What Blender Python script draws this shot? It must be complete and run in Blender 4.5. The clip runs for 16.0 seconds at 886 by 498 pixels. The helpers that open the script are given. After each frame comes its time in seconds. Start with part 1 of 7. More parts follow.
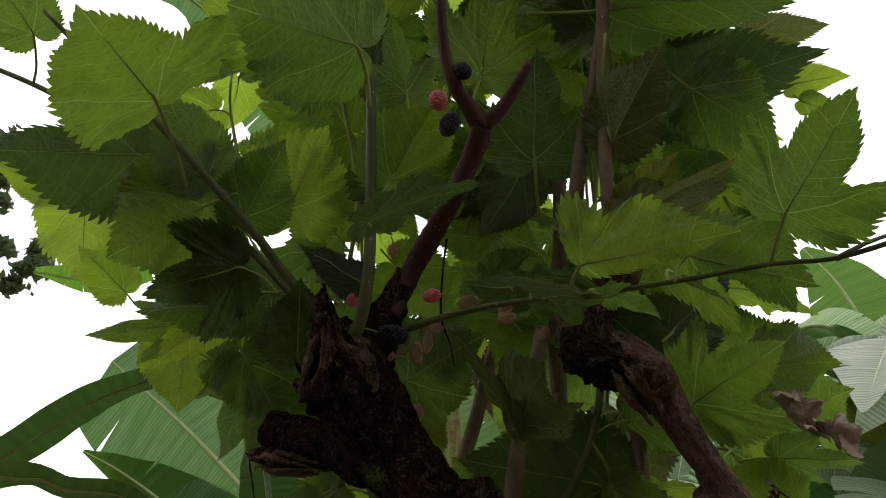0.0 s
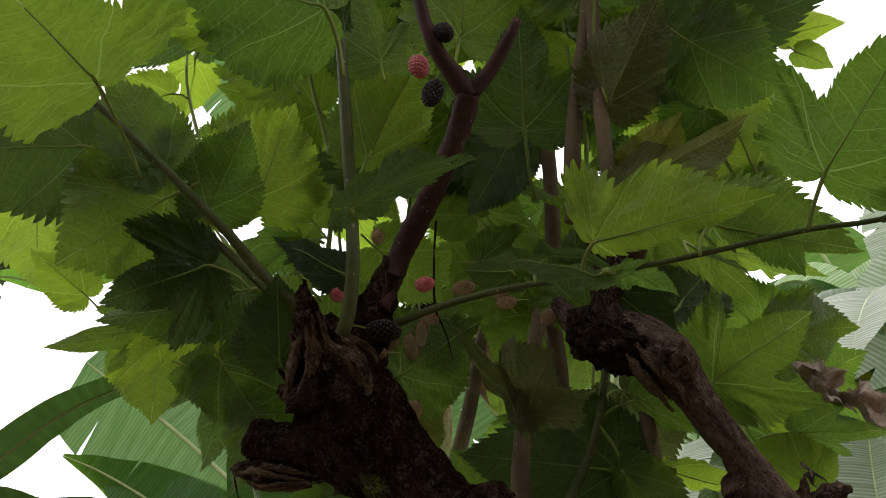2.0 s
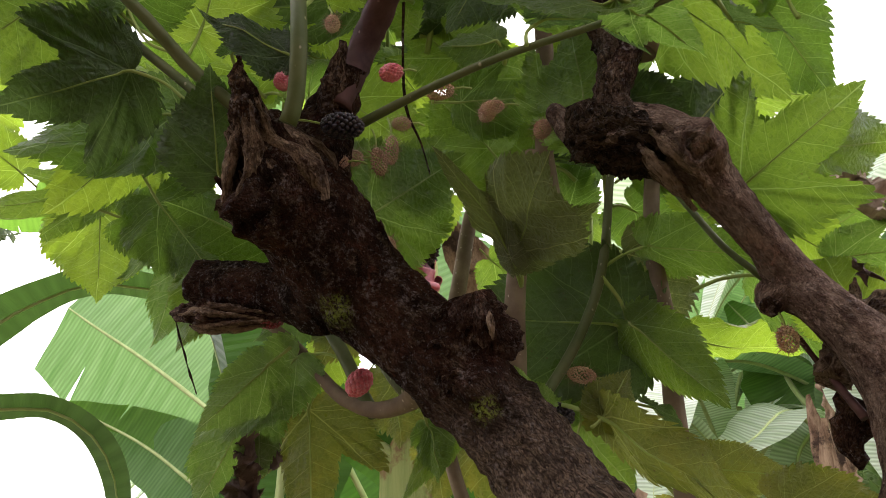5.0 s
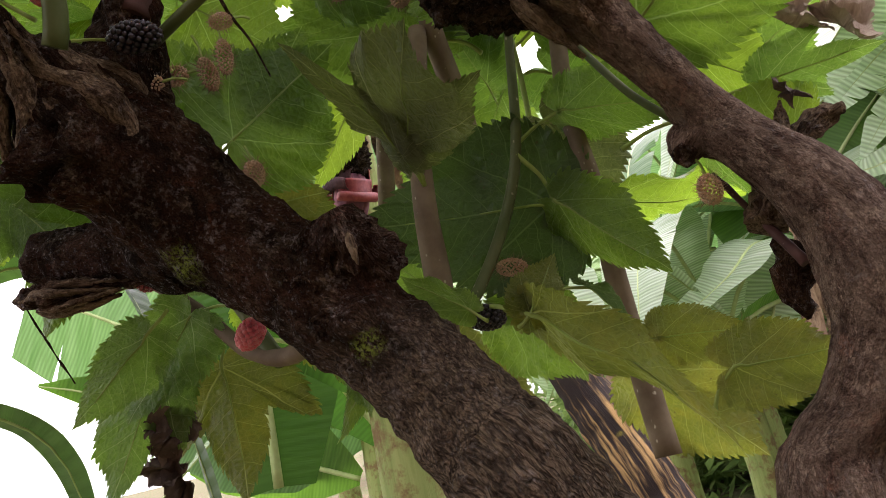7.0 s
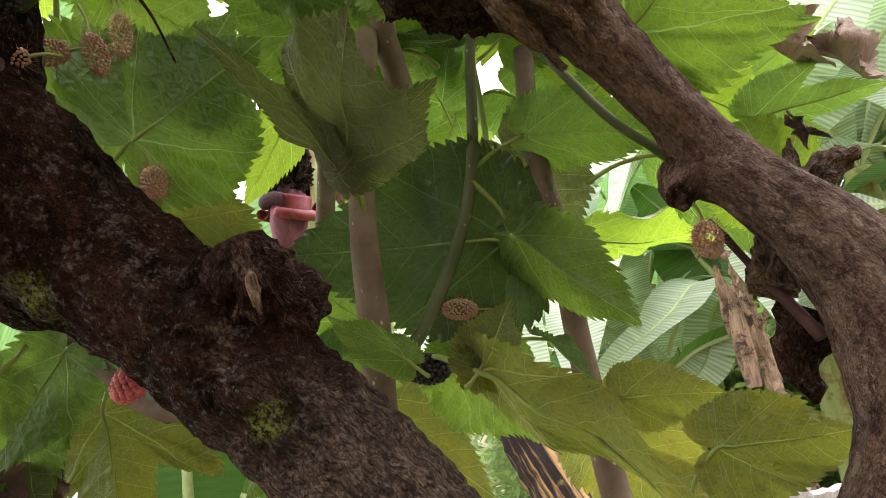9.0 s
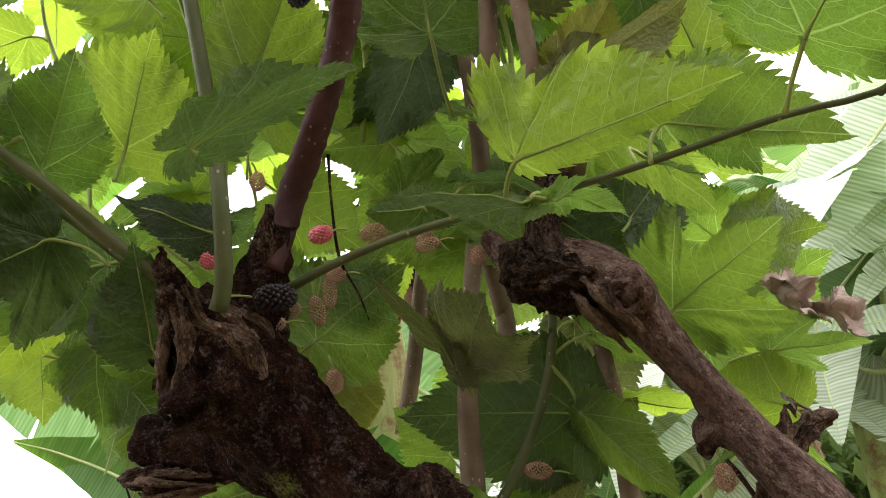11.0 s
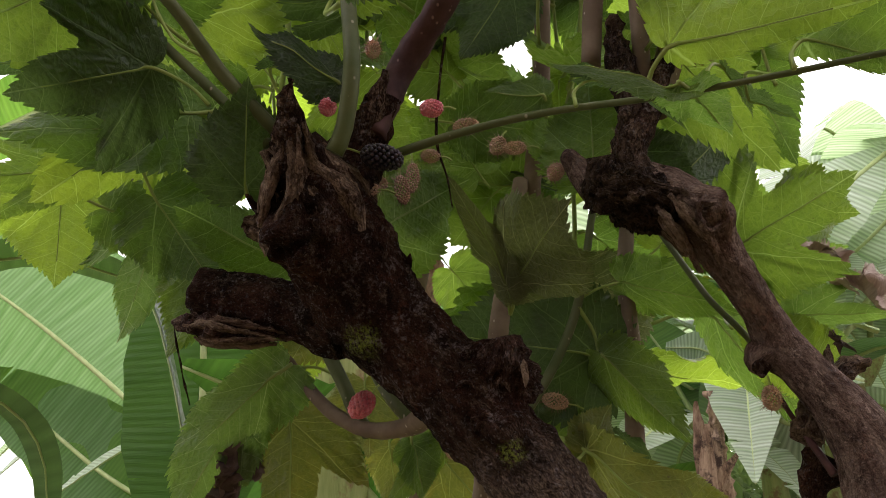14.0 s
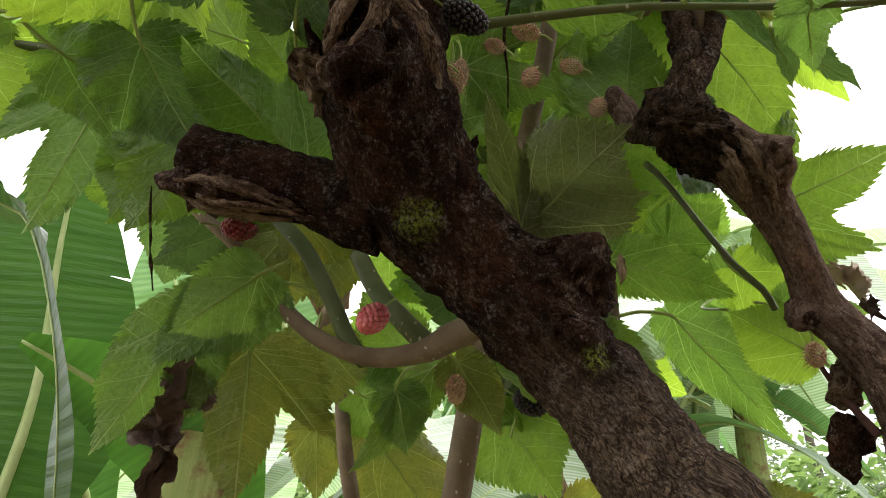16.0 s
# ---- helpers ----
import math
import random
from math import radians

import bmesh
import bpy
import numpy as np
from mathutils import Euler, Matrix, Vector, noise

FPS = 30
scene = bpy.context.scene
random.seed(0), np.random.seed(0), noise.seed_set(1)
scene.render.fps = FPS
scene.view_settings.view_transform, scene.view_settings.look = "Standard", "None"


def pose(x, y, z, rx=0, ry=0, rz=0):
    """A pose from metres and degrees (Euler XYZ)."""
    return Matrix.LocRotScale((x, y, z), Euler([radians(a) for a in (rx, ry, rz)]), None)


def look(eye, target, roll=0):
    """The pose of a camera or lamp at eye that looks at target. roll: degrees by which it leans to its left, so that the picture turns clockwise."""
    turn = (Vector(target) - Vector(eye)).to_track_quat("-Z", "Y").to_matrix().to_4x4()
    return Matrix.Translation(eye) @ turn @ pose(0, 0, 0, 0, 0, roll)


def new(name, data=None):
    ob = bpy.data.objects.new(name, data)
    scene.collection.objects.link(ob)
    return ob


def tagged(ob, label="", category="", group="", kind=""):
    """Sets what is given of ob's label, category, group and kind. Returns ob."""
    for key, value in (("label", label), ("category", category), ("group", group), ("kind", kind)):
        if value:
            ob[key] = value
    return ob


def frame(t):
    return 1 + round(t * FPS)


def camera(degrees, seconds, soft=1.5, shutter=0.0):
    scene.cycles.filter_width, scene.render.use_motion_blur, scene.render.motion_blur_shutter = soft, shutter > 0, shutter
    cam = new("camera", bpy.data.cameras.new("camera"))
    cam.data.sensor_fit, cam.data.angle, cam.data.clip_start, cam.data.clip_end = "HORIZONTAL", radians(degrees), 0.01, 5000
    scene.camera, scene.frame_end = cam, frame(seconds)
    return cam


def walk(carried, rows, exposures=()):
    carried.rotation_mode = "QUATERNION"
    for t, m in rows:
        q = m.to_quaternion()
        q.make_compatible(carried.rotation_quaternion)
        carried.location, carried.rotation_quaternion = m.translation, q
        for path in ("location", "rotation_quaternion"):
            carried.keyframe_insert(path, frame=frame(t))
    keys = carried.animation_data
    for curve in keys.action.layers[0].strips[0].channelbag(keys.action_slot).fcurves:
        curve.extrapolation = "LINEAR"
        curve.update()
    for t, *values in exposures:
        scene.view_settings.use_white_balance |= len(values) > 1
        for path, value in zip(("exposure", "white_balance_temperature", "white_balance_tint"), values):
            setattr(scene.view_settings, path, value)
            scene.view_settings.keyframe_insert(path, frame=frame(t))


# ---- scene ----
# ---- the camera and its way ----
cam = camera(68, 16.0, soft=0.55)
PATH = [
    (0, (0.018, 0.021, 1.207), (-0.04, 1.768, 2.177), 5.0),
    (0.5, (-0.001, 0.036, 1.231), (-0.009, 1.78, 2.21), 2.7),
    (1, (-0.004, 0.023, 1.26), (0.029, 1.744, 2.279), -0.2),
    (1.5, (-0.001, 0.023, 1.254), (0.029, 1.753, 2.257), 0.3),
    (2, (0.004, 0.064, 1.236), (0.026, 1.845, 2.146), 0.4),
    (2.5, (0.005, 0.095, 1.218), (0.052, 1.901, 2.076), -0.2),
    (3, (0.008, 0.131, 1.204), (0.075, 1.954, 2.023), -0.9),
    (3.5, (0.01, 0.157, 1.201), (0.063, 2.006, 1.961), -1.5),
    (3.7, (0.012, 0.174, 1.178), (0.055, 2.0, 1.993), -1.8),
    (6, (0.019, 0.195, 1.187), (0.084, 2.076, 1.862), -1.8),
    (6.5, (0.05, 0.212, 1.2), (0.154, 2.124, 1.778), -8.0),
    (7, (0.071, 0.244, 1.198), (0.168, 2.182, 1.681), -13.8),
    (7.5, (0.083, 0.273, 1.204), (0.234, 2.213, 1.67), -15.3),
    (8, (0.09, 0.304, 1.211), (0.336, 2.235, 1.671), -13.8),
    (8.5, (0.092, 0.316, 1.212), (0.359, 2.24, 1.686), -12.6),
    (9, (0.079, 0.305, 1.222), (0.354, 2.219, 1.733), -11.8),
    (9.5, (0.053, 0.274, 1.239), (0.284, 2.183, 1.79), -9.9),
    (10, (0.045, 0.229, 1.26), (0.235, 2.126, 1.865), -9.2),
    (12.5, (0.022, 0.086, 1.282), (0.161, 1.914, 2.08), -4.4),
    (13, (0.011, 0.099, 1.265), (0.164, 1.946, 2.015), -2.9),
    (13.5, (-0.026, 0.137, 1.228), (0.217, 1.981, 1.965), -0.4),
    (14, (-0.058, 0.171, 1.208), (0.272, 2.007, 1.931), 0.5),
    (14.5, (-0.075, 0.218, 1.187), (0.397, 2.001, 1.96), 1.5),
    (15, (-0.103, 0.256, 1.172), (0.48, 1.975, 2.012), 3.0),
    (15.5, (-0.118, 0.278, 1.16), (0.595, 1.938, 2.016), 1.4),
    (16, (-0.139, 0.292, 1.142), (0.588, 1.929, 2.033), 3.3),
]
EXPOSURES = [(0, -0.49, 6500, 19), (1, -0.23, 6500, 18), (1.5, -0.51, 6500, 18), (2, -0.13, 6500, 20), (2.4, 0.16, 6500, 22), (3, 1.07, 6500, 25), (3.5, 1.14, 6500, 26), (6, 1.12, 6500, 28), (7.5, 1.1, 6500, 27), (8.5, 1.49, 6500, 26), (9, 1.61, 6500, 25), (10, 1.72, 6500, 28), (12.5, 0.59, 6500, 24), (13.2, 0.77, 6500, 25), (14, 0.83, 6500, 30), (14.5, 1.12, 6500, 29), (15, 1.27, 6500, 22), (16, 1.27, 6500, 18)]
walk(cam, [(t, look(eye, target, roll)) for t, eye, target, roll in PATH], EXPOSURES)

# ---- light: a bright overcast sky ----
world = bpy.data.worlds.new("overcast_sky")
scene.world = world
world.use_nodes = True
wn = world.node_tree.nodes
wl = world.node_tree.links
wn.clear()
w_out = wn.new("ShaderNodeOutputWorld")
w_sky = wn.new("ShaderNodeTexSky")
w_sky.sky_type = "NISHITA"
w_sky.sun_disc = False
w_sky.sun_elevation = radians(58)
w_sky.sun_rotation = radians(20)
w_sky.air_density, w_sky.dust_density = 2.0, 6.0
w_grey = wn.new("ShaderNodeHueSaturation")
w_grey.inputs["Saturation"].default_value = 0.12
w_cloud = wn.new("ShaderNodeTexNoise")
w_cloud.inputs["Scale"].default_value = 2.2
w_cloud.inputs["Detail"].default_value = 5
w_ramp = wn.new("ShaderNodeMapRange")
w_ramp.inputs["To Min"].default_value = 0.92
w_ramp.inputs["To Max"].default_value = 1.12
w_mul = wn.new("ShaderNodeVectorMath")
w_mul.operation = "SCALE"
w_add = wn.new("ShaderNodeMix")
w_add.data_type = "RGBA"
w_add.inputs["Factor"].default_value = 0.75
w_add.inputs["B"].default_value = (18.0, 18.6, 19.0, 1)
w_bg = wn.new("ShaderNodeBackground")
w_bg.inputs["Strength"].default_value = 0.12
wl.new(w_sky.outputs["Color"], w_grey.inputs["Color"])
wl.new(w_grey.outputs["Color"], w_add.inputs["A"])
wl.new(w_cloud.outputs["Fac"], w_ramp.inputs["Value"])
wl.new(w_add.outputs["Result"], w_mul.inputs[0])
wl.new(w_ramp.outputs["Result"], w_mul.inputs["Scale"])
wl.new(w_mul.outputs["Vector"], w_bg.inputs["Color"])
wl.new(w_bg.outputs["Background"], w_out.inputs["Surface"])

sun = new("sun", bpy.data.lights.new("sun", "SUN"))
sun.data.energy, sun.data.angle, sun.data.color = 1.2, radians(25), (1.0, 0.97, 0.92)
sun.matrix_world = look((0.8, 2.2, 5.0), (0, 0, 0))


# ---- materials ----
class Nodes:
    """A small writer of node materials."""

    def __init__(self, name):
        self.mat = bpy.data.materials.new(name)
        self.mat.use_nodes = True
        self.n, self.l = self.mat.node_tree.nodes, self.mat.node_tree.links
        self.n.clear()

    def link(self, value, socket):
        if value is None:
            return
        if hasattr(value, "links"):
            self.l.new(value, socket)
        elif isinstance(value, tuple) and len(value) == 3 and socket.type == "RGBA":
            socket.default_value = (*value, 1)
        else:
            socket.default_value = value

    def math(self, op, a, b=None, c=None, clamp=False):
        node = self.n.new("ShaderNodeMath")
        node.operation, node.use_clamp = op, clamp
        for value, socket in zip((a, b, c), node.inputs):
            self.link(value, socket)
        return node.outputs[0]

    def span(self, v, lo, hi, to_lo=0.0, to_hi=1.0, smooth=False):
        node = self.n.new("ShaderNodeMapRange")
        if smooth:
            node.interpolation_type = "SMOOTHSTEP"
        for key, value in (("Value", v), ("From Min", lo), ("From Max", hi), ("To Min", to_lo), ("To Max", to_hi)):
            self.link(value, node.inputs[key])
        return node.outputs[0]

    def mix(self, f, a, b, blend="MIX"):
        node = self.n.new("ShaderNodeMix")
        node.data_type, node.blend_type = "RGBA", blend
        self.link(f, node.inputs[0])
        self.link(a, node.inputs[6])
        self.link(b, node.inputs[7])
        return node.outputs[2]

    def coord(self, kind="Object"):
        return self.n.new("ShaderNodeTexCoord").outputs[kind]

    def grain(self):
        node = self.n.new("ShaderNodeAttribute")
        node.attribute_name = "grain"
        return node.outputs["Vector"]

    def scaled(self, vec, s):
        node = self.n.new("ShaderNodeMapping")
        self.link(vec, node.inputs["Vector"])
        node.inputs["Scale"].default_value = s
        return node.outputs[0]

    def noise(self, vec, scale, detail=4.0, rough=0.6, distort=0.0):
        node = self.n.new("ShaderNodeTexNoise")
        self.link(vec, node.inputs["Vector"])
        for key, value in (("Scale", scale), ("Detail", detail), ("Roughness", rough), ("Distortion", distort)):
            node.inputs[key].default_value = value
        return node.outputs["Fac"]

    def cells(self, vec, scale, feature="F1", out="Distance"):
        node = self.n.new("ShaderNodeTexVoronoi")
        node.feature = feature
        self.link(vec, node.inputs["Vector"])
        node.inputs["Scale"].default_value = scale
        return node.outputs[out]

    def rand(self):
        return self.n.new("ShaderNodeObjectInfo").outputs["Random"]

    def bump(self, height, strength, distance, normal=None):
        node = self.n.new("ShaderNodeBump")
        node.inputs["Strength"].default_value = strength
        node.inputs["Distance"].default_value = distance
        self.link(height, node.inputs["Height"])
        if normal is not None:
            self.link(normal, node.inputs["Normal"])
        return node.outputs[0]

    def solid(self, colour, rough=0.7, normal=None, spec=0.4, metal=0.0):
        node = self.n.new("ShaderNodeBsdfPrincipled")
        self.link(colour, node.inputs["Base Color"])
        self.link(rough, node.inputs["Roughness"])
        self.link(spec, node.inputs["Specular IOR Level"])
        self.link(metal, node.inputs["Metallic"])
        if normal is not None:
            self.link(normal, node.inputs["Normal"])
        return node.outputs[0]

    def thin(self, front, through_colour, share, rough, normal, spec=0.35):
        """A leaf: a glossy lit face and the light that comes through."""
        p = self.solid(front, rough, normal, spec)
        tr = self.n.new("ShaderNodeBsdfTranslucent")
        self.link(through_colour, tr.inputs["Color"])
        mixed = self.n.new("ShaderNodeMixShader")
        self.link(share, mixed.inputs[0])
        self.l.new(p, mixed.inputs[1])
        self.l.new(tr.outputs[0], mixed.inputs[2])
        return mixed.outputs[0]

    def done(self, shader):
        out = self.n.new("ShaderNodeOutputMaterial")
        self.l.new(shader, out.inputs["Surface"])
        return self.mat


def leaf_material(name, front_a, front_b, through_a, through_b, vein, spots=0.0, spot_colour=(0.10, 0.06, 0.02), yellow=0.0):
    """Mulberry blade: palmate main veins, side veins, a fine net, blotches and holes of wear, by the blade's own coordinates."""
    m = Nodes(name)
    uv = m.coord("UV")
    sep = m.n.new("ShaderNodeSeparateXYZ")
    m.l.new(uv, sep.inputs[0])
    u, v = sep.outputs[0], sep.outputs[1]
    wob = m.noise(uv, 4.0, 3.0)
    wob = m.math("SUBTRACT", wob, 0.5)
    x = m.math("ABSOLUTE", m.math("ADD", u, m.math("MULTIPLY", wob, 0.02)))
    y = m.math("ADD", v, m.math("MULTIPLY", wob, 0.07))
    # midrib
    mid = m.math("SUBTRACT", 1.0, m.span(m.math("ABSOLUTE", u), 0.002, m.span(y, 0.0, 1.0, 0.012, 0.004), smooth=True))
    # basal veins at about 40 and 82 degrees
    ca, sa = math.cos(radians(40)), math.sin(radians(40))
    along = m.math("ADD", m.math("MULTIPLY", y, ca), m.math("MULTIPLY", x, sa))
    across = m.math("SUBTRACT", m.math("MULTIPLY", x, ca), m.math("MULTIPLY", y, sa))
    across = m.math("ADD", across, m.math("MULTIPLY", m.math("MULTIPLY", along, along), 0.10))
    basal = m.math("SUBTRACT", 1.0, m.span(m.math("ABSOLUTE", across), 0.001, m.span(along, 0.0, 0.8, 0.0095, 0.0035), smooth=True))
    cb, sb = math.cos(radians(82)), math.sin(radians(82))
    low = m.math("SUBTRACT", m.math("MULTIPLY", x, cb), m.math("MULTIPLY", y, sb))
    low_along = m.math("ADD", m.math("MULTIPLY", y, cb), m.math("MULTIPLY", x, sb))
    lowv = m.math("MULTIPLY", m.math("SUBTRACT", 1.0, m.span(m.math("ABSOLUTE", low), 0.001, 0.005, smooth=True)), 0.7)
    lowv = m.math("MULTIPLY", lowv, m.math("GREATER_THAN", low_along, 0.0))
    # side veins curve from the midrib, a little staggered left and right, and outward from the basal veins
    inner = m.math("LESS_THAN", across, 0.0)
    stagger = m.math("MULTIPLY", m.math("SIGN", u), 0.022)
    bow = m.math("MULTIPLY", m.math("MULTIPLY", x, x), 0.7)
    s1 = m.math("PINGPONG", m.math("ADD", m.math("SUBTRACT", m.math("SUBTRACT", y, m.math("MULTIPLY", x, 0.62)), bow), stagger), 0.074)
    out = m.math("ABSOLUTE", across)
    s2 = m.math("PINGPONG", m.math("SUBTRACT", m.math("SUBTRACT", along, m.math("MULTIPLY", out, 0.6)), m.math("MULTIPLY", m.math("MULTIPLY", out, out), 0.8)), 0.066)
    s = m.math("ADD", m.math("MULTIPLY", s1, inner), m.math("MULTIPLY", s2, m.math("SUBTRACT", 1.0, inner)))
    side = m.math("MULTIPLY", m.math("SUBTRACT", 1.0, m.span(s, 0.0005, 0.0042, smooth=True)), 0.75)
    bent = m.n.new("ShaderNodeVectorMath")
    bent.operation = "MULTIPLY_ADD"
    sway = m.n.new("ShaderNodeTexNoise")
    m.link(uv, sway.inputs["Vector"])
    sway.inputs["Scale"].default_value = 18.0
    m.l.new(sway.outputs["Color"], bent.inputs[0])
    bent.inputs[1].default_value = (0.014, 0.014, 0.0)
    m.l.new(uv, bent.inputs[2])
    net = m.cells(bent.outputs[0], 19.0, "DISTANCE_TO_EDGE")
    netv = m.math("MULTIPLY", m.math("SUBTRACT", 1.0, m.span(net, 0.008, 0.036)), 0.32)
    fine = m.cells(bent.outputs[0], 70.0, "DISTANCE_TO_EDGE")
    finev = m.math("MULTIPLY", m.math("SUBTRACT", 1.0, m.span(fine, 0.02, 0.12)), 0.13)
    veins = m.math("MAXIMUM", m.math("MAXIMUM", mid, basal), m.math("MAXIMUM", lowv, side))
    allv = m.math("MAXIMUM", veins, m.math("MAXIMUM", netv, finev))
    r = m.rand()
    big = m.noise(m.coord("Object"), 28.0, 3.0)
    blend = m.math("ADD", m.math("MULTIPLY", r, 0.75), m.math("MULTIPLY", m.math("SUBTRACT", big, 0.5), 0.9), clamp=True)
    front = m.mix(blend, front_a, front_b)
    thr = m.mix(blend, through_a, through_b)
    if yellow:
        patch = m.span(m.noise(m.coord("Object"), 16.0, 5.0, 0.7), 0.46, 0.62, 0.0, yellow)
        front = m.mix(patch, front, (0.26, 0.22, 0.025))
        thr = m.mix(patch, thr, (0.50, 0.40, 0.03))
    if spots:
        dots = m.math("MULTIPLY", m.math("LESS_THAN", m.cells(uv, 22.0), m.span(m.noise(uv, 7.0, 2.0), 0.5, 0.75, 0.0, 0.26)), spots)
        front = m.mix(dots, front, spot_colour)
        thr = m.mix(dots, thr, spot_colour)
    shade = m.math("MAXIMUM", m.span(m.noise(uv, 7.0, 3.0, 0.6), 0.35, 0.7, 0.0, 0.45), m.span(m.noise(uv, 34.0, 4.0, 0.7), 0.46, 0.66, 0.0, 0.5))
    front = m.mix(shade, front, tuple(0.55 * k for k in front_a))
    thr = m.mix(shade, thr, tuple(0.55 * k for k in through_a))
    front = m.mix(m.math("MULTIPLY", allv, 0.85), front, tuple(1.05 * c for c in vein))
    thr = m.mix(m.math("MULTIPLY", allv, 0.65), thr, tuple(1.45 * c for c in vein))
    puff = m.math("ADD", m.math("MULTIPLY", s, 3.5), m.math("MULTIPLY", net, 1.4))
    height = m.math("ADD", puff, m.math("MULTIPLY", allv, 0.5))
    normal = m.bump(height, 1.0, 0.0026)
    rough = m.span(big, 0.3, 0.7, 0.24, 0.46)
    return m.done(m.thin(front, thr, 0.45, rough, normal, 0.44))


# The dark, bright and pale tones also hold each leaf's shade or sky light.
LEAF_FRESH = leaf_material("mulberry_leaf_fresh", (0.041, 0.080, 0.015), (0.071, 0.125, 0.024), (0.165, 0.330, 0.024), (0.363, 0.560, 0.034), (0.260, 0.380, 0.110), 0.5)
LEAF_DARK = leaf_material("mulberry_leaf_shaded_green", (0.026, 0.047, 0.013), (0.039, 0.070, 0.018), (0.066, 0.135, 0.022), (0.116, 0.205, 0.024), (0.120, 0.175, 0.061), 0.7)
LEAF_BRIGHT = leaf_material("mulberry_leaf_lit", (0.076, 0.140, 0.021), (0.108, 0.180, 0.033), (0.396, 0.640, 0.032), (0.550, 0.780, 0.044), (0.380, 0.530, 0.132), 0.3)
LEAF_OLIVE = leaf_material("mulberry_leaf_yellowing", (0.063, 0.080, 0.017), (0.095, 0.108, 0.021), (0.220, 0.270, 0.024), (0.330, 0.360, 0.030), (0.270, 0.300, 0.088), 0.9, yellow=0.32)
LEAF_PALE = leaf_material("mulberry_leaf_underside", (0.090, 0.165, 0.036), (0.120, 0.205, 0.050), (0.190, 0.370, 0.035), (0.270, 0.460, 0.045), (0.33, 0.44, 0.16), 0.4)
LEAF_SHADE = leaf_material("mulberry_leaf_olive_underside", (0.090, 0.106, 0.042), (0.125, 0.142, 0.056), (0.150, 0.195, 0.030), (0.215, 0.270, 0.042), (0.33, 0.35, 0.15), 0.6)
LEAVES = {"shade": LEAF_SHADE, "fresh": LEAF_FRESH, "dark": LEAF_DARK, "bright": LEAF_BRIGHT, "olive": LEAF_OLIVE, "pale": LEAF_PALE}


def stem_material(name, a, b, rough=0.55, lenticel=(0.42, 0.38, 0.28), fleck=0.5, fine=70.0):
    m = Nodes(name)
    c = m.coord("Object")
    n1 = m.noise(c, 30.0, 5.0)
    n2 = m.noise(m.scaled(c, (1, 1, 0.25)), 220.0, 3.0)
    col = m.mix(m.span(n1, 0.35, 0.65), a, b)
    dots = m.math("MULTIPLY", m.span(m.cells(m.scaled(c, (1, 1, 0.7)), 190.0), 0.12, 0.22, 1.0, 0.0), m.math("GREATER_THAN", m.noise(c, fine, 1.0), 0.56))
    col = m.mix(m.math("MULTIPLY", dots, fleck), col, lenticel)
    h = m.math("ADD", n2, m.math("MULTIPLY", dots, 0.6))
    return m.done(m.solid(col, rough, m.bump(h, 0.4, 0.0008), 0.10))


GREEN_STEM = stem_material("green_shoot", (0.055, 0.075, 0.024), (0.088, 0.100, 0.042), 0.45, fleck=0.5)
PALE_STEM = stem_material("pale_shoot_bark", (0.100, 0.073, 0.046), (0.172, 0.132, 0.083), 0.7, fleck=0.8)
RED_STEM = stem_material("reddish_shoot_bark", (0.030, 0.014, 0.012), (0.085, 0.043, 0.034), 0.6, (0.22, 0.15, 0.12), 0.7, 45.0)
PETIOLE = stem_material("petiole", (0.17, 0.24, 0.05), (0.24, 0.30, 0.09), 0.4, fleck=0.1)


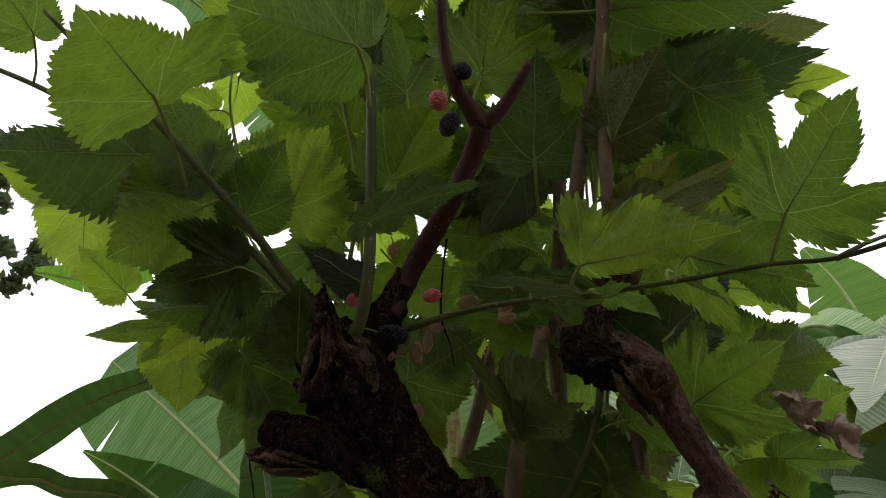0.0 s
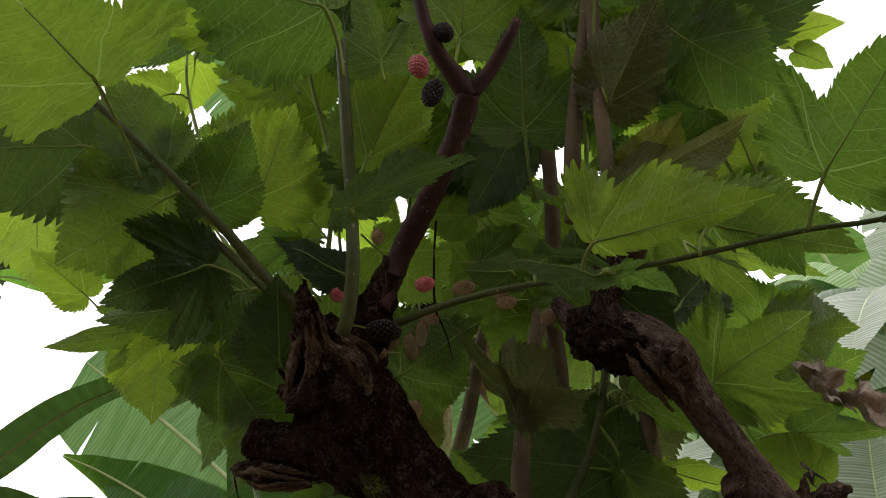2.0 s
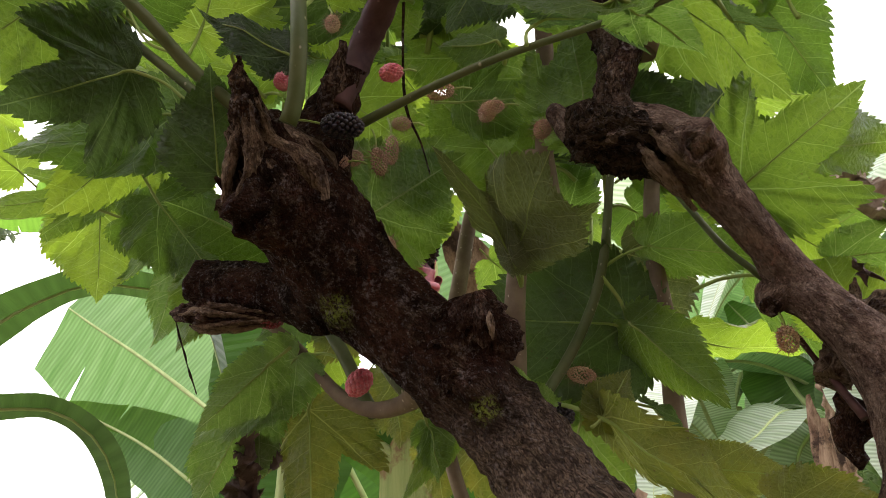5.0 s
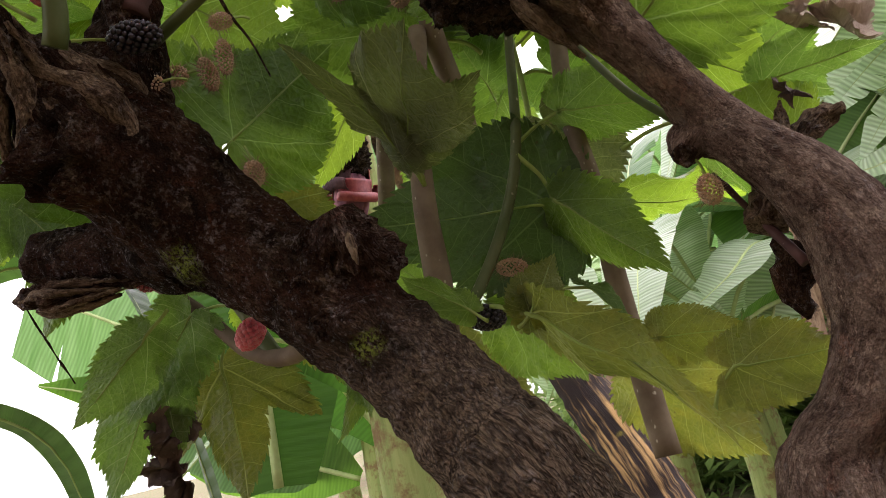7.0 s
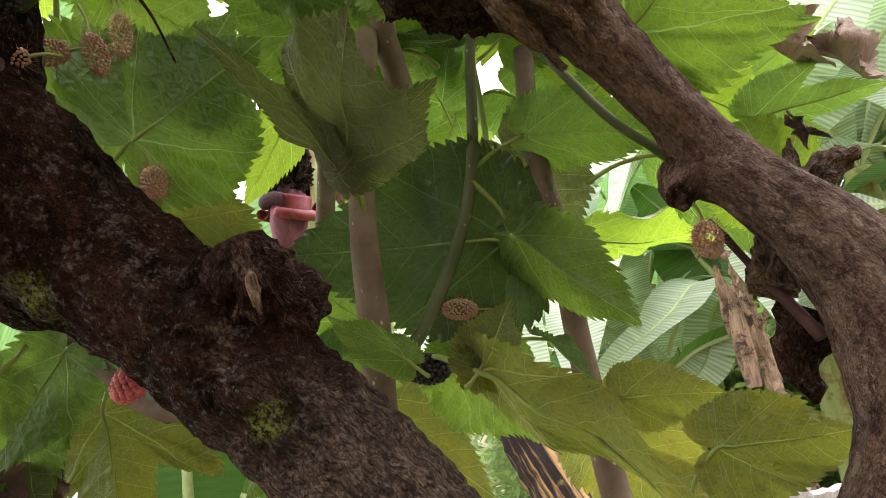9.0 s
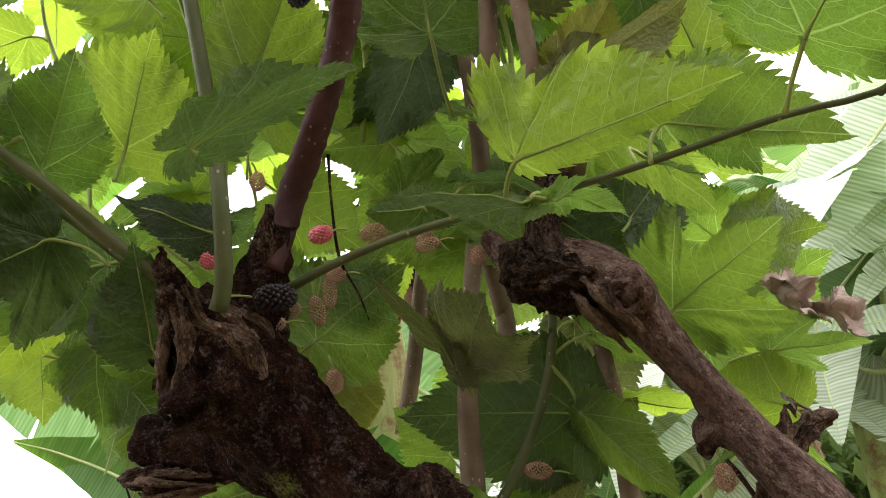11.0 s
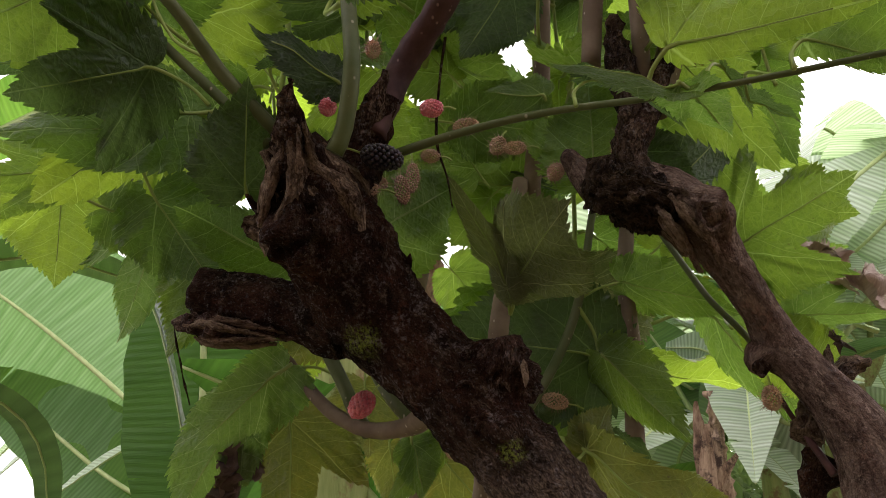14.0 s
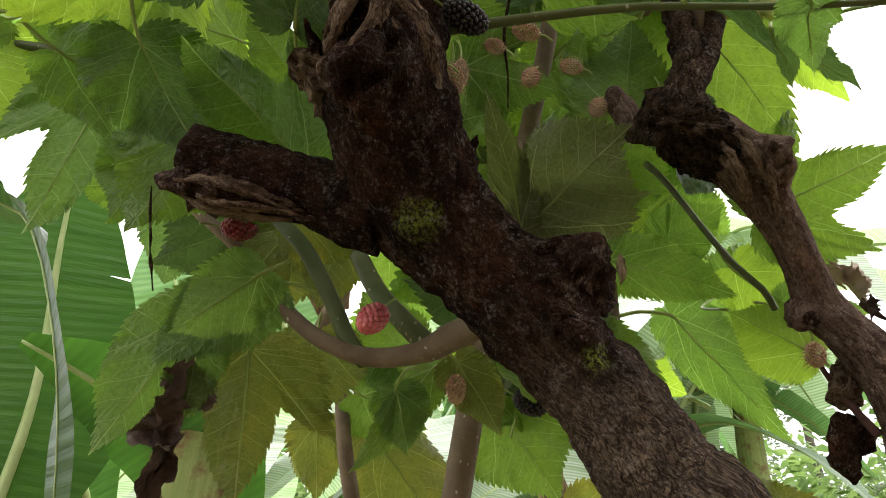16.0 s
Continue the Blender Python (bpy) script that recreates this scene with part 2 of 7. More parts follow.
# Lower trunk: paler crust, with the light falling there mixed into its colour.
WORN_LIT = ((0.05, 0.529, 1.261), (0.41, -0.12, -0.91), 0.07)
def bark_material(name, dark, mid, light, moss=(), fissure=1.0, crust=0.35, worn_lit=None, net=300.0, damp=0.5, dots=0.5, streak=0.0):
    """Bark: dark ground, cracked crust along the limb, pale specks and lenticels; moss is (x, y, z, reach) of each
    cushion; past the (point, direction, reach) given, pale crust begins and the light on that stretch is in the colour
    too.
    """
    m = Nodes(name)
    c = m.grain()
    o = m.n.new("ShaderNodeNewGeometry").outputs["Position"]
    warp = m.n.new("ShaderNodeVectorMath")
    warp.operation = "MULTIPLY_ADD"
    wobble = m.n.new("ShaderNodeTexNoise")
    m.link(c, wobble.inputs["Vector"])
    wobble.inputs["Scale"].default_value = 160.0
    wobble.inputs["Detail"].default_value = 3.0
    m.l.new(wobble.outputs["Color"], warp.inputs[0])
    warp.inputs[1].default_value = (0.006, 0.006, 0.006)
    m.l.new(c, warp.inputs[2])
    w = warp.outputs[0]
    large = m.noise(o, 34.0, 6.0, 0.7, 0.6)
    lump = m.noise(o, 95.0, 6.0, 0.7)
    fine = m.noise(m.scaled(c, (1, 1, 0.6)), 1100.0, 3.0, 0.7)
    plates = m.cells(m.scaled(w, (1, 1, 0.36)), net, "DISTANCE_TO_EDGE")
    cracks = m.span(plates, 0.02, 0.22, smooth=True)
    tops = m.span(plates, 0.12, 0.4, smooth=True)
    col = m.mix(m.span(large, 0.36, 0.62), dark, mid)
    red = m.span(m.noise(o, 48.0, 5.0, 0.65, 0.8), 0.58, 0.68)
    col = m.mix(m.math("MULTIPLY", red, 0.55), col, tuple(k * f for k, f in zip(mid, (2.3, 1.9, 1.8))))
    zone = m.span(m.noise(o, 24.0, 3.0, 0.6, 0.5), 0.44, 0.60)
    strip = m.math("MULTIPLY", m.span(m.noise(m.scaled(w, (1, 1, 0.28)), 150.0, 6.0, 0.75, 0.5), 0.50, 0.62), zone)
    col = m.mix(m.math("MULTIPLY", strip, 0.55), col, tuple(0.55 * k for k in light))
    black = m.span(m.noise(o, 30.0, 4.0, 0.65, 0.8), 0.50, 0.64)
    col = m.mix(m.math("MULTIPLY", black, 0.75), col, tuple(0.55 * k for k in dark))
    crusty = m.span(m.noise(o, 75.0, 6.0, 0.75), 0.60 - 0.22 * crust, 0.72 - 0.2 * crust)
    split = fissure
    if worn_lit is not None:
        (px, py, pz), (dx, dy, dz), reach = worn_lit
        sep = m.n.new("ShaderNodeVectorMath")
        sep.operation = "SUBTRACT"
        m.l.new(o, sep.inputs[0])
        sep.inputs[1].default_value = (px, py, pz)
        dot = m.n.new("ShaderNodeVectorMath")
        dot.operation = "DOT_PRODUCT"
        m.l.new(sep.outputs[0], dot.inputs[0])
        dot.inputs[1].default_value = (dx, dy, dz)
        far = m.math("ADD", dot.outputs["Value"], m.math("MULTIPLY", m.math("SUBTRACT", large, 0.5), 0.12))
        col = m.mix(m.span(far, 0.0, reach, 0.0, 0.75, smooth=True), col, m.mix(m.span(m.noise(o, 130.0, 5.0, 0.7), 0.35, 0.65), (0.095, 0.065, 0.046), (0.270, 0.203, 0.145)))
        split = m.span(far, 0.0, reach, 0.4 * fissure, 1.15 * fissure)
        crusty = m.math("MAXIMUM", m.math("MULTIPLY", crusty, 0.7), m.span(far, 0.0, reach, 0.0, 0.7, smooth=True))
    pale = m.math("MULTIPLY", m.math("MULTIPLY", crusty, m.span(tops, 0.0, 1.0, 0.45, 1.0)), m.span(m.noise(m.scaled(c, (1, 1, 0.45)), 520.0, 4.0, 0.7), 0.36, 0.60, 0.1, 0.9))
    col = m.mix(pale, col, light)
    col = m.mix(m.math("MULTIPLY", m.math("MULTIPLY", m.math("SUBTRACT", 1.0, cracks), 0.6), split), col, tuple(0.25 * k for k in dark))
    flake = m.math("ADD", m.cells(m.scaled(w, (1, 1, 0.42)), 520.0, "F1", "Color"), 0.0)
    col = m.mix(m.math("MULTIPLY", m.math("MULTIPLY", m.span(flake, 0.55, 0.85), crusty), 0.6), col, tuple(1.15 * k for k in light))
    col = m.mix(m.span(flake, 0.15, 0.4, 0.45, 0.0), col, tuple(0.5 * k for k in dark))
    col = m.mix(m.span(fine, 0.38, 0.58, 0.6, 0.0), col, tuple(0.3 * k for k in dark))
    specks = m.math("MULTIPLY", m.math("LESS_THAN", m.cells(m.scaled(c, (1, 1, 0.55)), 300.0), 0.13), m.span(m.noise(o, 40.0, 3.0), 0.56, 0.60))
    col = m.mix(m.math("MULTIPLY", specks, dots), col, (0.30, 0.24, 0.20))
    if streak:
        lines = m.span(m.noise(m.scaled(w, (1, 1, 0.12)), 210.0, 5.0, 0.7, 0.4), 0.44, 0.60)
        col = m.mix(m.math("MULTIPLY", lines, streak), col, light)
        dark_lines = m.span(m.noise(m.scaled(w, (1, 1, 0.10)), 150.0, 4.0, 0.7, 0.4), 0.58, 0.68)
        col = m.mix(m.math("MULTIPLY", dark_lines, streak), col, tuple(0.6 * k for k in dark))
    lichen = m.math("MULTIPLY", m.span(m.noise(o, 85.0, 3.0), 0.55, 0.63), m.span(m.noise(o, 420.0, 4.0, 0.7), 0.46, 0.58))
    col = m.mix(m.math("MULTIPLY", lichen, 0.6 * min(1.0, 2.0 * dots)), col, (0.21, 0.175, 0.155))
    tuft = m.span(m.noise(o, 520.0, 4.0, 0.75), 0.44, 0.58)
    for x, y, z, reach in moss:
        near = m.n.new("ShaderNodeVectorMath")
        near.operation = "DISTANCE"
        m.l.new(o, near.inputs[0])
        near.inputs[1].default_value = (x, y, z)
        ring = m.math("ADD", near.outputs["Value"], m.math("MULTIPLY", m.math("SUBTRACT", lump, 0.5), reach * 1.6))
        here = m.math("MULTIPLY", m.span(ring, reach * 0.45, reach, 1.0, 0.0), tuft)
        col = m.mix(m.math("MULTIPLY", here, 0.85), col, m.mix(fine, (0.10, 0.14, 0.016), (0.25, 0.31, 0.045)))
    h = m.math("ADD", m.math("MULTIPLY", m.math("MULTIPLY", cracks, 0.55), split), m.math("ADD", m.math("MULTIPLY", lump, 1.7), m.math("ADD", m.math("MULTIPLY", fine, 0.7), m.math("MULTIPLY", flake, 0.25))))
    wet = m.span(m.noise(o, 420.0, 4.0, 0.7), 0.56, 0.68)
    return m.done(m.solid(col, m.span(wet, 0.0, 1.0, 0.9, damp), m.bump(h, 1.0, 0.0052), m.span(wet, 0.0, 1.0, 0.04, 0.4)))


BARK = bark_material("old_mulberry_bark", (0.0105, 0.0048, 0.0029), (0.0560, 0.0236, 0.0130), (0.2000, 0.1470, 0.0941), ((-0.035, 0.554, 1.298, 0.014), (0.045, 0.526, 1.234, 0.009), (-0.06, 0.545, 1.285, 0.010)), 0.8, 0.32, WORN_LIT, 420.0, 0.33, 0.28)
BARK_LIMB = bark_material("limb_bark", (0.0640, 0.0360, 0.0260), (0.1780, 0.1100, 0.0780), (0.380, 0.280, 0.205), (), 0.25, 0.7, None, 620.0, 0.5, 0.25, 0.28)
DEAD_WOOD = bark_material("dead_wood", (0.0200, 0.0100, 0.0063), (0.0850, 0.0441, 0.0260), (0.2600, 0.1785, 0.1092), (), 0.7, 0.5, None, 380.0, 0.5)
TORN_WOOD = bark_material("torn_bare_wood", (0.0420, 0.0221, 0.0134), (0.1400, 0.0840, 0.0521), (0.3600, 0.2625, 0.1680), (), 0.35, 0.7, None, 420.0, 0.5, 0.2, 0.5)
BURL = bark_material("burl_bark", (0.0200, 0.0096, 0.0064), (0.1100, 0.0580, 0.0400), (0.38, 0.27, 0.20), (), 0.6, 0.5, None, 420.0, 0.4, 0.3)
ROT = bark_material("black_rotten_wood", (0.0130, 0.0084, 0.0055), (0.0520, 0.0315, 0.0193), (0.1900, 0.1260, 0.0790), (), 0.7, 0.4, None, 330.0, 0.45, 0.2, 0.3)


def cut_wood():
    m = Nodes("cut_wood")
    c = m.coord("Object")
    rings = m.math("PINGPONG", m.math("MULTIPLY", m.cells(c, 30.0), 14.0), 1.0)
    col = m.mix(rings, (0.10, 0.075, 0.06), (0.17, 0.13, 0.105))
    return m.done(m.solid(col, 0.85, m.bump(m.noise(c, 300.0, 4.0), 0.6, 0.001)))


CUT_WOOD = cut_wood()


def berry_material(name, a, b, rough, gloss=0.5):
    m = Nodes(name)
    c = m.coord("Object")
    col = m.mix(m.span(m.noise(c, 120.0, 3.0), 0.35, 0.65), a, b)
    p = m.n.new("ShaderNodeBsdfPrincipled")
    m.link(col, p.inputs["Base Color"])
    m.link(rough, p.inputs["Roughness"])
    m.link(gloss, p.inputs["Specular IOR Level"])
    p.inputs["Subsurface Weight"].default_value = 0.25
    p.inputs["Subsurface Radius"].default_value = (0.004, 0.0015, 0.001)
    p.inputs["Subsurface Scale"].default_value = 0.5
    return m.done(p.outputs[0])


BERRIES = {
    "black": berry_material("ripe_berry_skin", (0.006, 0.004, 0.006), (0.014, 0.006, 0.010), 0.38, 0.35),
    "red": berry_material("red_berry_skin", (0.40, 0.055, 0.075), (0.56, 0.17, 0.18), 0.35),
    "crimson": berry_material("crimson_berry_skin", (0.13, 0.008, 0.014), (0.22, 0.015, 0.02), 0.28),
    "tan": berry_material("unripe_berry_skin", (0.30, 0.165, 0.105), (0.42, 0.29, 0.17), 0.65),
}
STYLE = berry_material("berry_style", (0.13, 0.07, 0.045), (0.24, 0.15, 0.09), 0.8)


def banana_material(name, a, b, ta, tb, share=0.45, ribbed=0.25):
    m = Nodes(name)
    uv = m.coord("UV")
    sep = m.n.new("ShaderNodeSeparateXYZ")
    m.l.new(uv, sep.inputs[0])
    slant = m.math("ADD", sep.outputs[1], m.math("MULTIPLY", m.math("ABSOLUTE", sep.outputs[0]), -0.12))
    fine = m.math("PINGPONG", m.math("MULTIPLY", slant, 1.0), 0.009)
    ribs = m.span(fine, 0.0, 0.009)
    broad = m.span(m.noise(m.scaled(uv, (1.0, 16.0, 1)), 2.0, 5.0), 0.3, 0.7)
    blot = m.noise(m.coord("Object"), 3.0, 5.0)
    f = m.span(m.math("ADD", m.math("MULTIPLY", broad, 0.65), m.math("MULTIPLY", blot, 0.5)), 0.25, 0.85)
    edge = m.span(m.noise(m.coord("Object"), 5.0, 6.0, 0.75), 0.72, 0.78)
    col = m.mix(f, a, b)
    col = m.mix(m.math("MULTIPLY", ribs, ribbed), col, tuple(0.42 * k for k in a))
    thr = m.mix(f, ta, tb)
    thr = m.mix(m.math("MULTIPLY", ribs, ribbed), thr, tuple(0.45 * k for k in ta))
    col = m.mix(edge, col, (0.20, 0.13, 0.05))
    thr = m.mix(edge, thr, (0.22, 0.13, 0.04))
    normal = m.bump(m.math("ADD", m.math("MULTIPLY", ribs, 0.5), broad), 0.5, 0.004)
    return m.done(m.thin(col, thr, share, 0.45, normal, 0.35))


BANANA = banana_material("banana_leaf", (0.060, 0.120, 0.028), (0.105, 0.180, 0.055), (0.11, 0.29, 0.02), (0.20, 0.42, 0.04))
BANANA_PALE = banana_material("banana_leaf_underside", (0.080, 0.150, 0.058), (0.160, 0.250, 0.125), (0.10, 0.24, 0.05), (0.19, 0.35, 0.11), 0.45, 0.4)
# Paler copy for plants behind: wax plus the sky's glare, in the base colour.
BANANA_LIT = banana_material("banana_leaf_waxy_lit", (0.30, 0.40, 0.24), (0.54, 0.62, 0.48), (0.30, 0.50, 0.18), (0.60, 0.74, 0.45), 0.5, 0.6)
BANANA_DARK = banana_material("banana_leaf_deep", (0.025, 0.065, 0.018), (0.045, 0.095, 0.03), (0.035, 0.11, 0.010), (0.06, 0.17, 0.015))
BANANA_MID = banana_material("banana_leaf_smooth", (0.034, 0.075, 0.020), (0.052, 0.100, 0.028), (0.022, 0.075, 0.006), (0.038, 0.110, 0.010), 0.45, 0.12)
BANANA_YELLOW = banana_material("banana_leaf_yellow", (0.30, 0.28, 0.03), (0.38, 0.33, 0.04), (0.45, 0.42, 0.03), (0.5, 0.45, 0.05))
STRAP = banana_material("maize_leaf", (0.060, 0.095, 0.055), (0.105, 0.145, 0.095), (0.04, 0.10, 0.012), (0.06, 0.15, 0.018), 0.35)
RIB = stem_material("banana_midrib", (0.26, 0.33, 0.13), (0.34, 0.40, 0.18), 0.4, fleck=0.0)


def strip_material(name, a, b, c2, follow=False, share=0.5, thread=42.0, start=0.38):
    m = Nodes(name)
    c = m.grain() if follow else m.coord("Object")
    long = m.noise(m.scaled(c, (1, 1, 0.06)), thread, 6.0, 0.7, 0.3)
    blot = m.noise(c, 14.0, 5.0, 0.7)
    col = m.mix(m.span(long, start, start + 0.14 if start > 0.4 else 0.62), a, b)
    col = m.mix(m.span(blot, share, share + 0.12), col, c2)
    return m.done(m.solid(col, 0.8, m.bump(long, 0.9, 0.006), 0.25))


DRY_SHEATH = strip_material("dry_banana_sheath", (0.12, 0.07, 0.042), (0.33, 0.23, 0.15), (0.045, 0.027, 0.018))
OLD_PETIOLE = strip_material("dying_banana_petiole", (0.020, 0.012, 0.010), (0.44, 0.27, 0.11), (0.26, 0.22, 0.03), True, 0.62, 95.0, 0.52)
GREEN_SHEATH = strip_material("banana_sheath", (0.16, 0.21, 0.06), (0.24, 0.27, 0.09), (0.15, 0.10, 0.04))
BRACT = strip_material("banana_flower_bract", (0.10, 0.034, 0.050), (0.22, 0.088, 0.102), (0.11, 0.050, 0.078))
BRACT_OLD = strip_material("withered_bract", (0.035, 0.014, 0.018), (0.075, 0.032, 0.034), (0.12, 0.05, 0.05))
BRACT_IN = berry_material("bract_lining", (0.17, 0.016, 0.020), (0.27, 0.042, 0.042), 0.5)
SCAR = bark_material("flower_stalk_scars", (0.022, 0.014, 0.011), (0.075, 0.048, 0.032), (0.22, 0.16, 0.10), (), 1.0, 0.4, None, 60.0)
DEAD_LEAF = strip_material("dead_leaf", (0.045, 0.030, 0.024), (0.11, 0.075, 0.055), (0.17, 0.12, 0.085))

DEAD_PALE = strip_material("withered_leaf_edge", (0.26, 0.20, 0.15), (0.48, 0.40, 0.32), (0.14, 0.095, 0.065))


def ground_material():
    m = Nodes("soil_and_weeds")
    c = m.coord("Object")
    col = m.mix(m.span(m.noise(c, 1.3, 6.0, 0.7), 0.4, 0.6), (0.15, 0.105, 0.07), (0.085, 0.125, 0.04))
    col = m.mix(m.span(m.noise(c, 60.0, 4.0), 0.45, 0.7), col, (0.20, 0.165, 0.10))
    return m.done(m.solid(col, 0.95, m.bump(m.noise(c, 35.0, 6.0), 0.8, 0.03), 0.1))


def crown_material(name, a, b):
    m = Nodes(name)
    island = m.n.new("ShaderNodeNewGeometry").outputs["Random Per Island"]
    col = m.mix(island, a, b)
    return m.done(m.thin(col, m.mix(island, tuple(2.0 * k for k in a), tuple(2.0 * k for k in b)), 0.35, 0.6, None, 0.2))


GROUND = ground_material()
CROWN = crown_material("far_tree_leaves", (0.045, 0.075, 0.028), (0.085, 0.115, 0.05))
WEED = crown_material("weed_leaves", (0.08, 0.14, 0.035), (0.15, 0.22, 0.06))
FAR_BARK = stem_material("far_tree_bark", (0.05, 0.04, 0.03), (0.10, 0.08, 0.06), 0.85, fleck=0.2)


# ---- builders ----
def origin(ob):
    return Matrix.Translation(ob.location)


def thing(name, place, label, category, group=""):
    ob = new(name)
    ob.empty_display_size = 0.05
    ob.location = place
    return tagged(ob, label, category, group)


def part(name, mesh, mats, parent, label="", m=None, kind=""):
    """One mesh object in world coordinates (or at the pose m) under a thing or part."""
    for mat in mats:
        if mat.name not in mesh.materials:
            mesh.materials.append(mat)
    ob = new(name, mesh)
    if parent is not None:
        ob.parent = parent
        top = parent if parent.parent is None else parent.parent
        base = origin(top) if parent.parent is None else origin(top) @ parent.matrix_parent_inverse @ parent.matrix_basis
        ob.matrix_parent_inverse = base.inverted()
    if m is not None:
        ob.matrix_basis = m
    return tagged(ob, label, kind=kind)


def mesh_of(name, verts, faces, smooth=True, slots=None, uvs=None):
    me = bpy.data.meshes.new(name)
    me.from_pydata([tuple(v) for v in verts], [], faces)
    if smooth:
        me.polygons.foreach_set("use_smooth", [True] * len(me.polygons))
    if slots is not None:
        me.polygons.foreach_set("material_index", slots)
    if uvs is not None:
        layer = me.uv_layers.new(name="UVMap")
        idx = np.empty(len(me.loops), dtype=np.int32)
        me.loops.foreach_get("vertex_index", idx)
        layer.data.foreach_set("uv", np.asarray(uvs, dtype=np.float32)[idx].ravel())
    me.update()
    return me


def spline(points, step):
    """Points (x, y, z, r) along a smooth curve through those given, about step apart."""
    p = [np.array(q, float) for q in points]
    p = [2 * p[0] - p[1], *p, 2 * p[-1] - p[-2]]
    out = []
    for a, b, c, d in zip(p, p[1:], p[2:], p[3:]):
        n = max(2, int(np.linalg.norm(c[:3] - b[:3]) / step))
        for k in range(n):
            s = k / n
            out.append(0.5 * (2 * b + (c - a) * s + (2 * a - 5 * b + 4 * c - d) * s * s + (3 * b - a - 3 * c + d) * s ** 3))
    out.append(p[-2])
    return out


def along_limb(points, sides, step):
    """Coordinates that follow a limb: round it, and along its run."""
    line = spline(points, step)
    run, rows = 0.0, []
    for i, q in enumerate(line):
        run += float(np.linalg.norm(q[:3] - line[max(0, i - 1)][:3]))
        for k in range(sides):
            a = 2 * math.pi * k / sides
            rows.append((q[3] * math.cos(a), q[3] * math.sin(a), run))
    return rows


def tube_data(points, sides=12, step=0.01, rough=0.0, scale=60.0, knots=(), taper_ends=True, lump=0.0):
    """Vertices and faces of a limb: rough is the depth of its bark, lump its slow swelling, knots are (x, y, z, reach, height)."""
    line = spline(points, step)
    verts, faces = [], []
    side = Vector((1, 0, 0))
    for i, q in enumerate(line):
        a, b = line[max(0, i - 1)], line[min(len(line) - 1, i + 1)]
        axis = Vector(b[:3] - a[:3]).normalized()
        side = (side - axis * side.dot(axis)).normalized() if abs(side.dot(axis)) < 0.99 else axis.orthogonal().normalized()
        up = axis.cross(side)
        for k in range(sides):
            ang = 2 * math.pi * k / sides
            way = side * math.cos(ang) + up * math.sin(ang)
            r = max(q[3], 0.0004)
            spot = Vector(q[:3]) + way * r
            if rough or lump:
                f = noise.fractal(spot * scale, 1.0, 2.0, 4)
                ridge = abs(noise.noise(Vector((spot.x * scale * 1.6, spot.y * scale * 1.6, spot.z * scale * 0.5))))
                spot = spot + way * (rough * f - rough * 0.9 * ridge + lump * noise.noise(spot * 16.0))
            for kx, ky, kz, reach, height in knots:
                d = (spot - Vector((kx, ky, kz))).length
                if d < reach:
                    s = 0.5 + 0.5 * math.cos(math.pi * d / reach)
                    spot = spot + (way * 0.7 + Vector((0, -0.5, 0.0))) * height * s * (1 + 0.9 * noise.noise(spot * 130.0))
            verts.append(spot)
    for i in range(len(line) - 1):
        for k in range(sides):
            k2 = (k + 1) % sides
            faces.append((i * sides + k, i * sides + k2, (i + 1) * sides + k2, (i + 1) * sides + k))
    faces.append(tuple(reversed(range(sides))))
    faces.append(tuple(range((len(line) - 1) * sides, len(line) * sides)))
    return verts, faces


def limb(name, points, mat, parent, sides=12, step=0.01, rough=0.0, scale=60.0, knots=(), label="", lump=0.0, end=None):
    v, f = tube_data(points, sides, step, rough, scale, knots, lump=lump)
    slots = [0] * len(f)
    if end is not None:
        slots[-1] = 1
    me = mesh_of(name, v, f, slots=slots)
    me.polygons[len(f) - 1].use_smooth = me.polygons[len(f) - 2].use_smooth = False
    grain = me.attributes.new("grain", "FLOAT_VECTOR", "POINT")
    grain.data.foreach_set("vector", np.asarray(along_limb(points, sides, step), dtype=np.float32).ravel())
    return part(name, me, [mat] if end is None else [mat, end], parent, label)


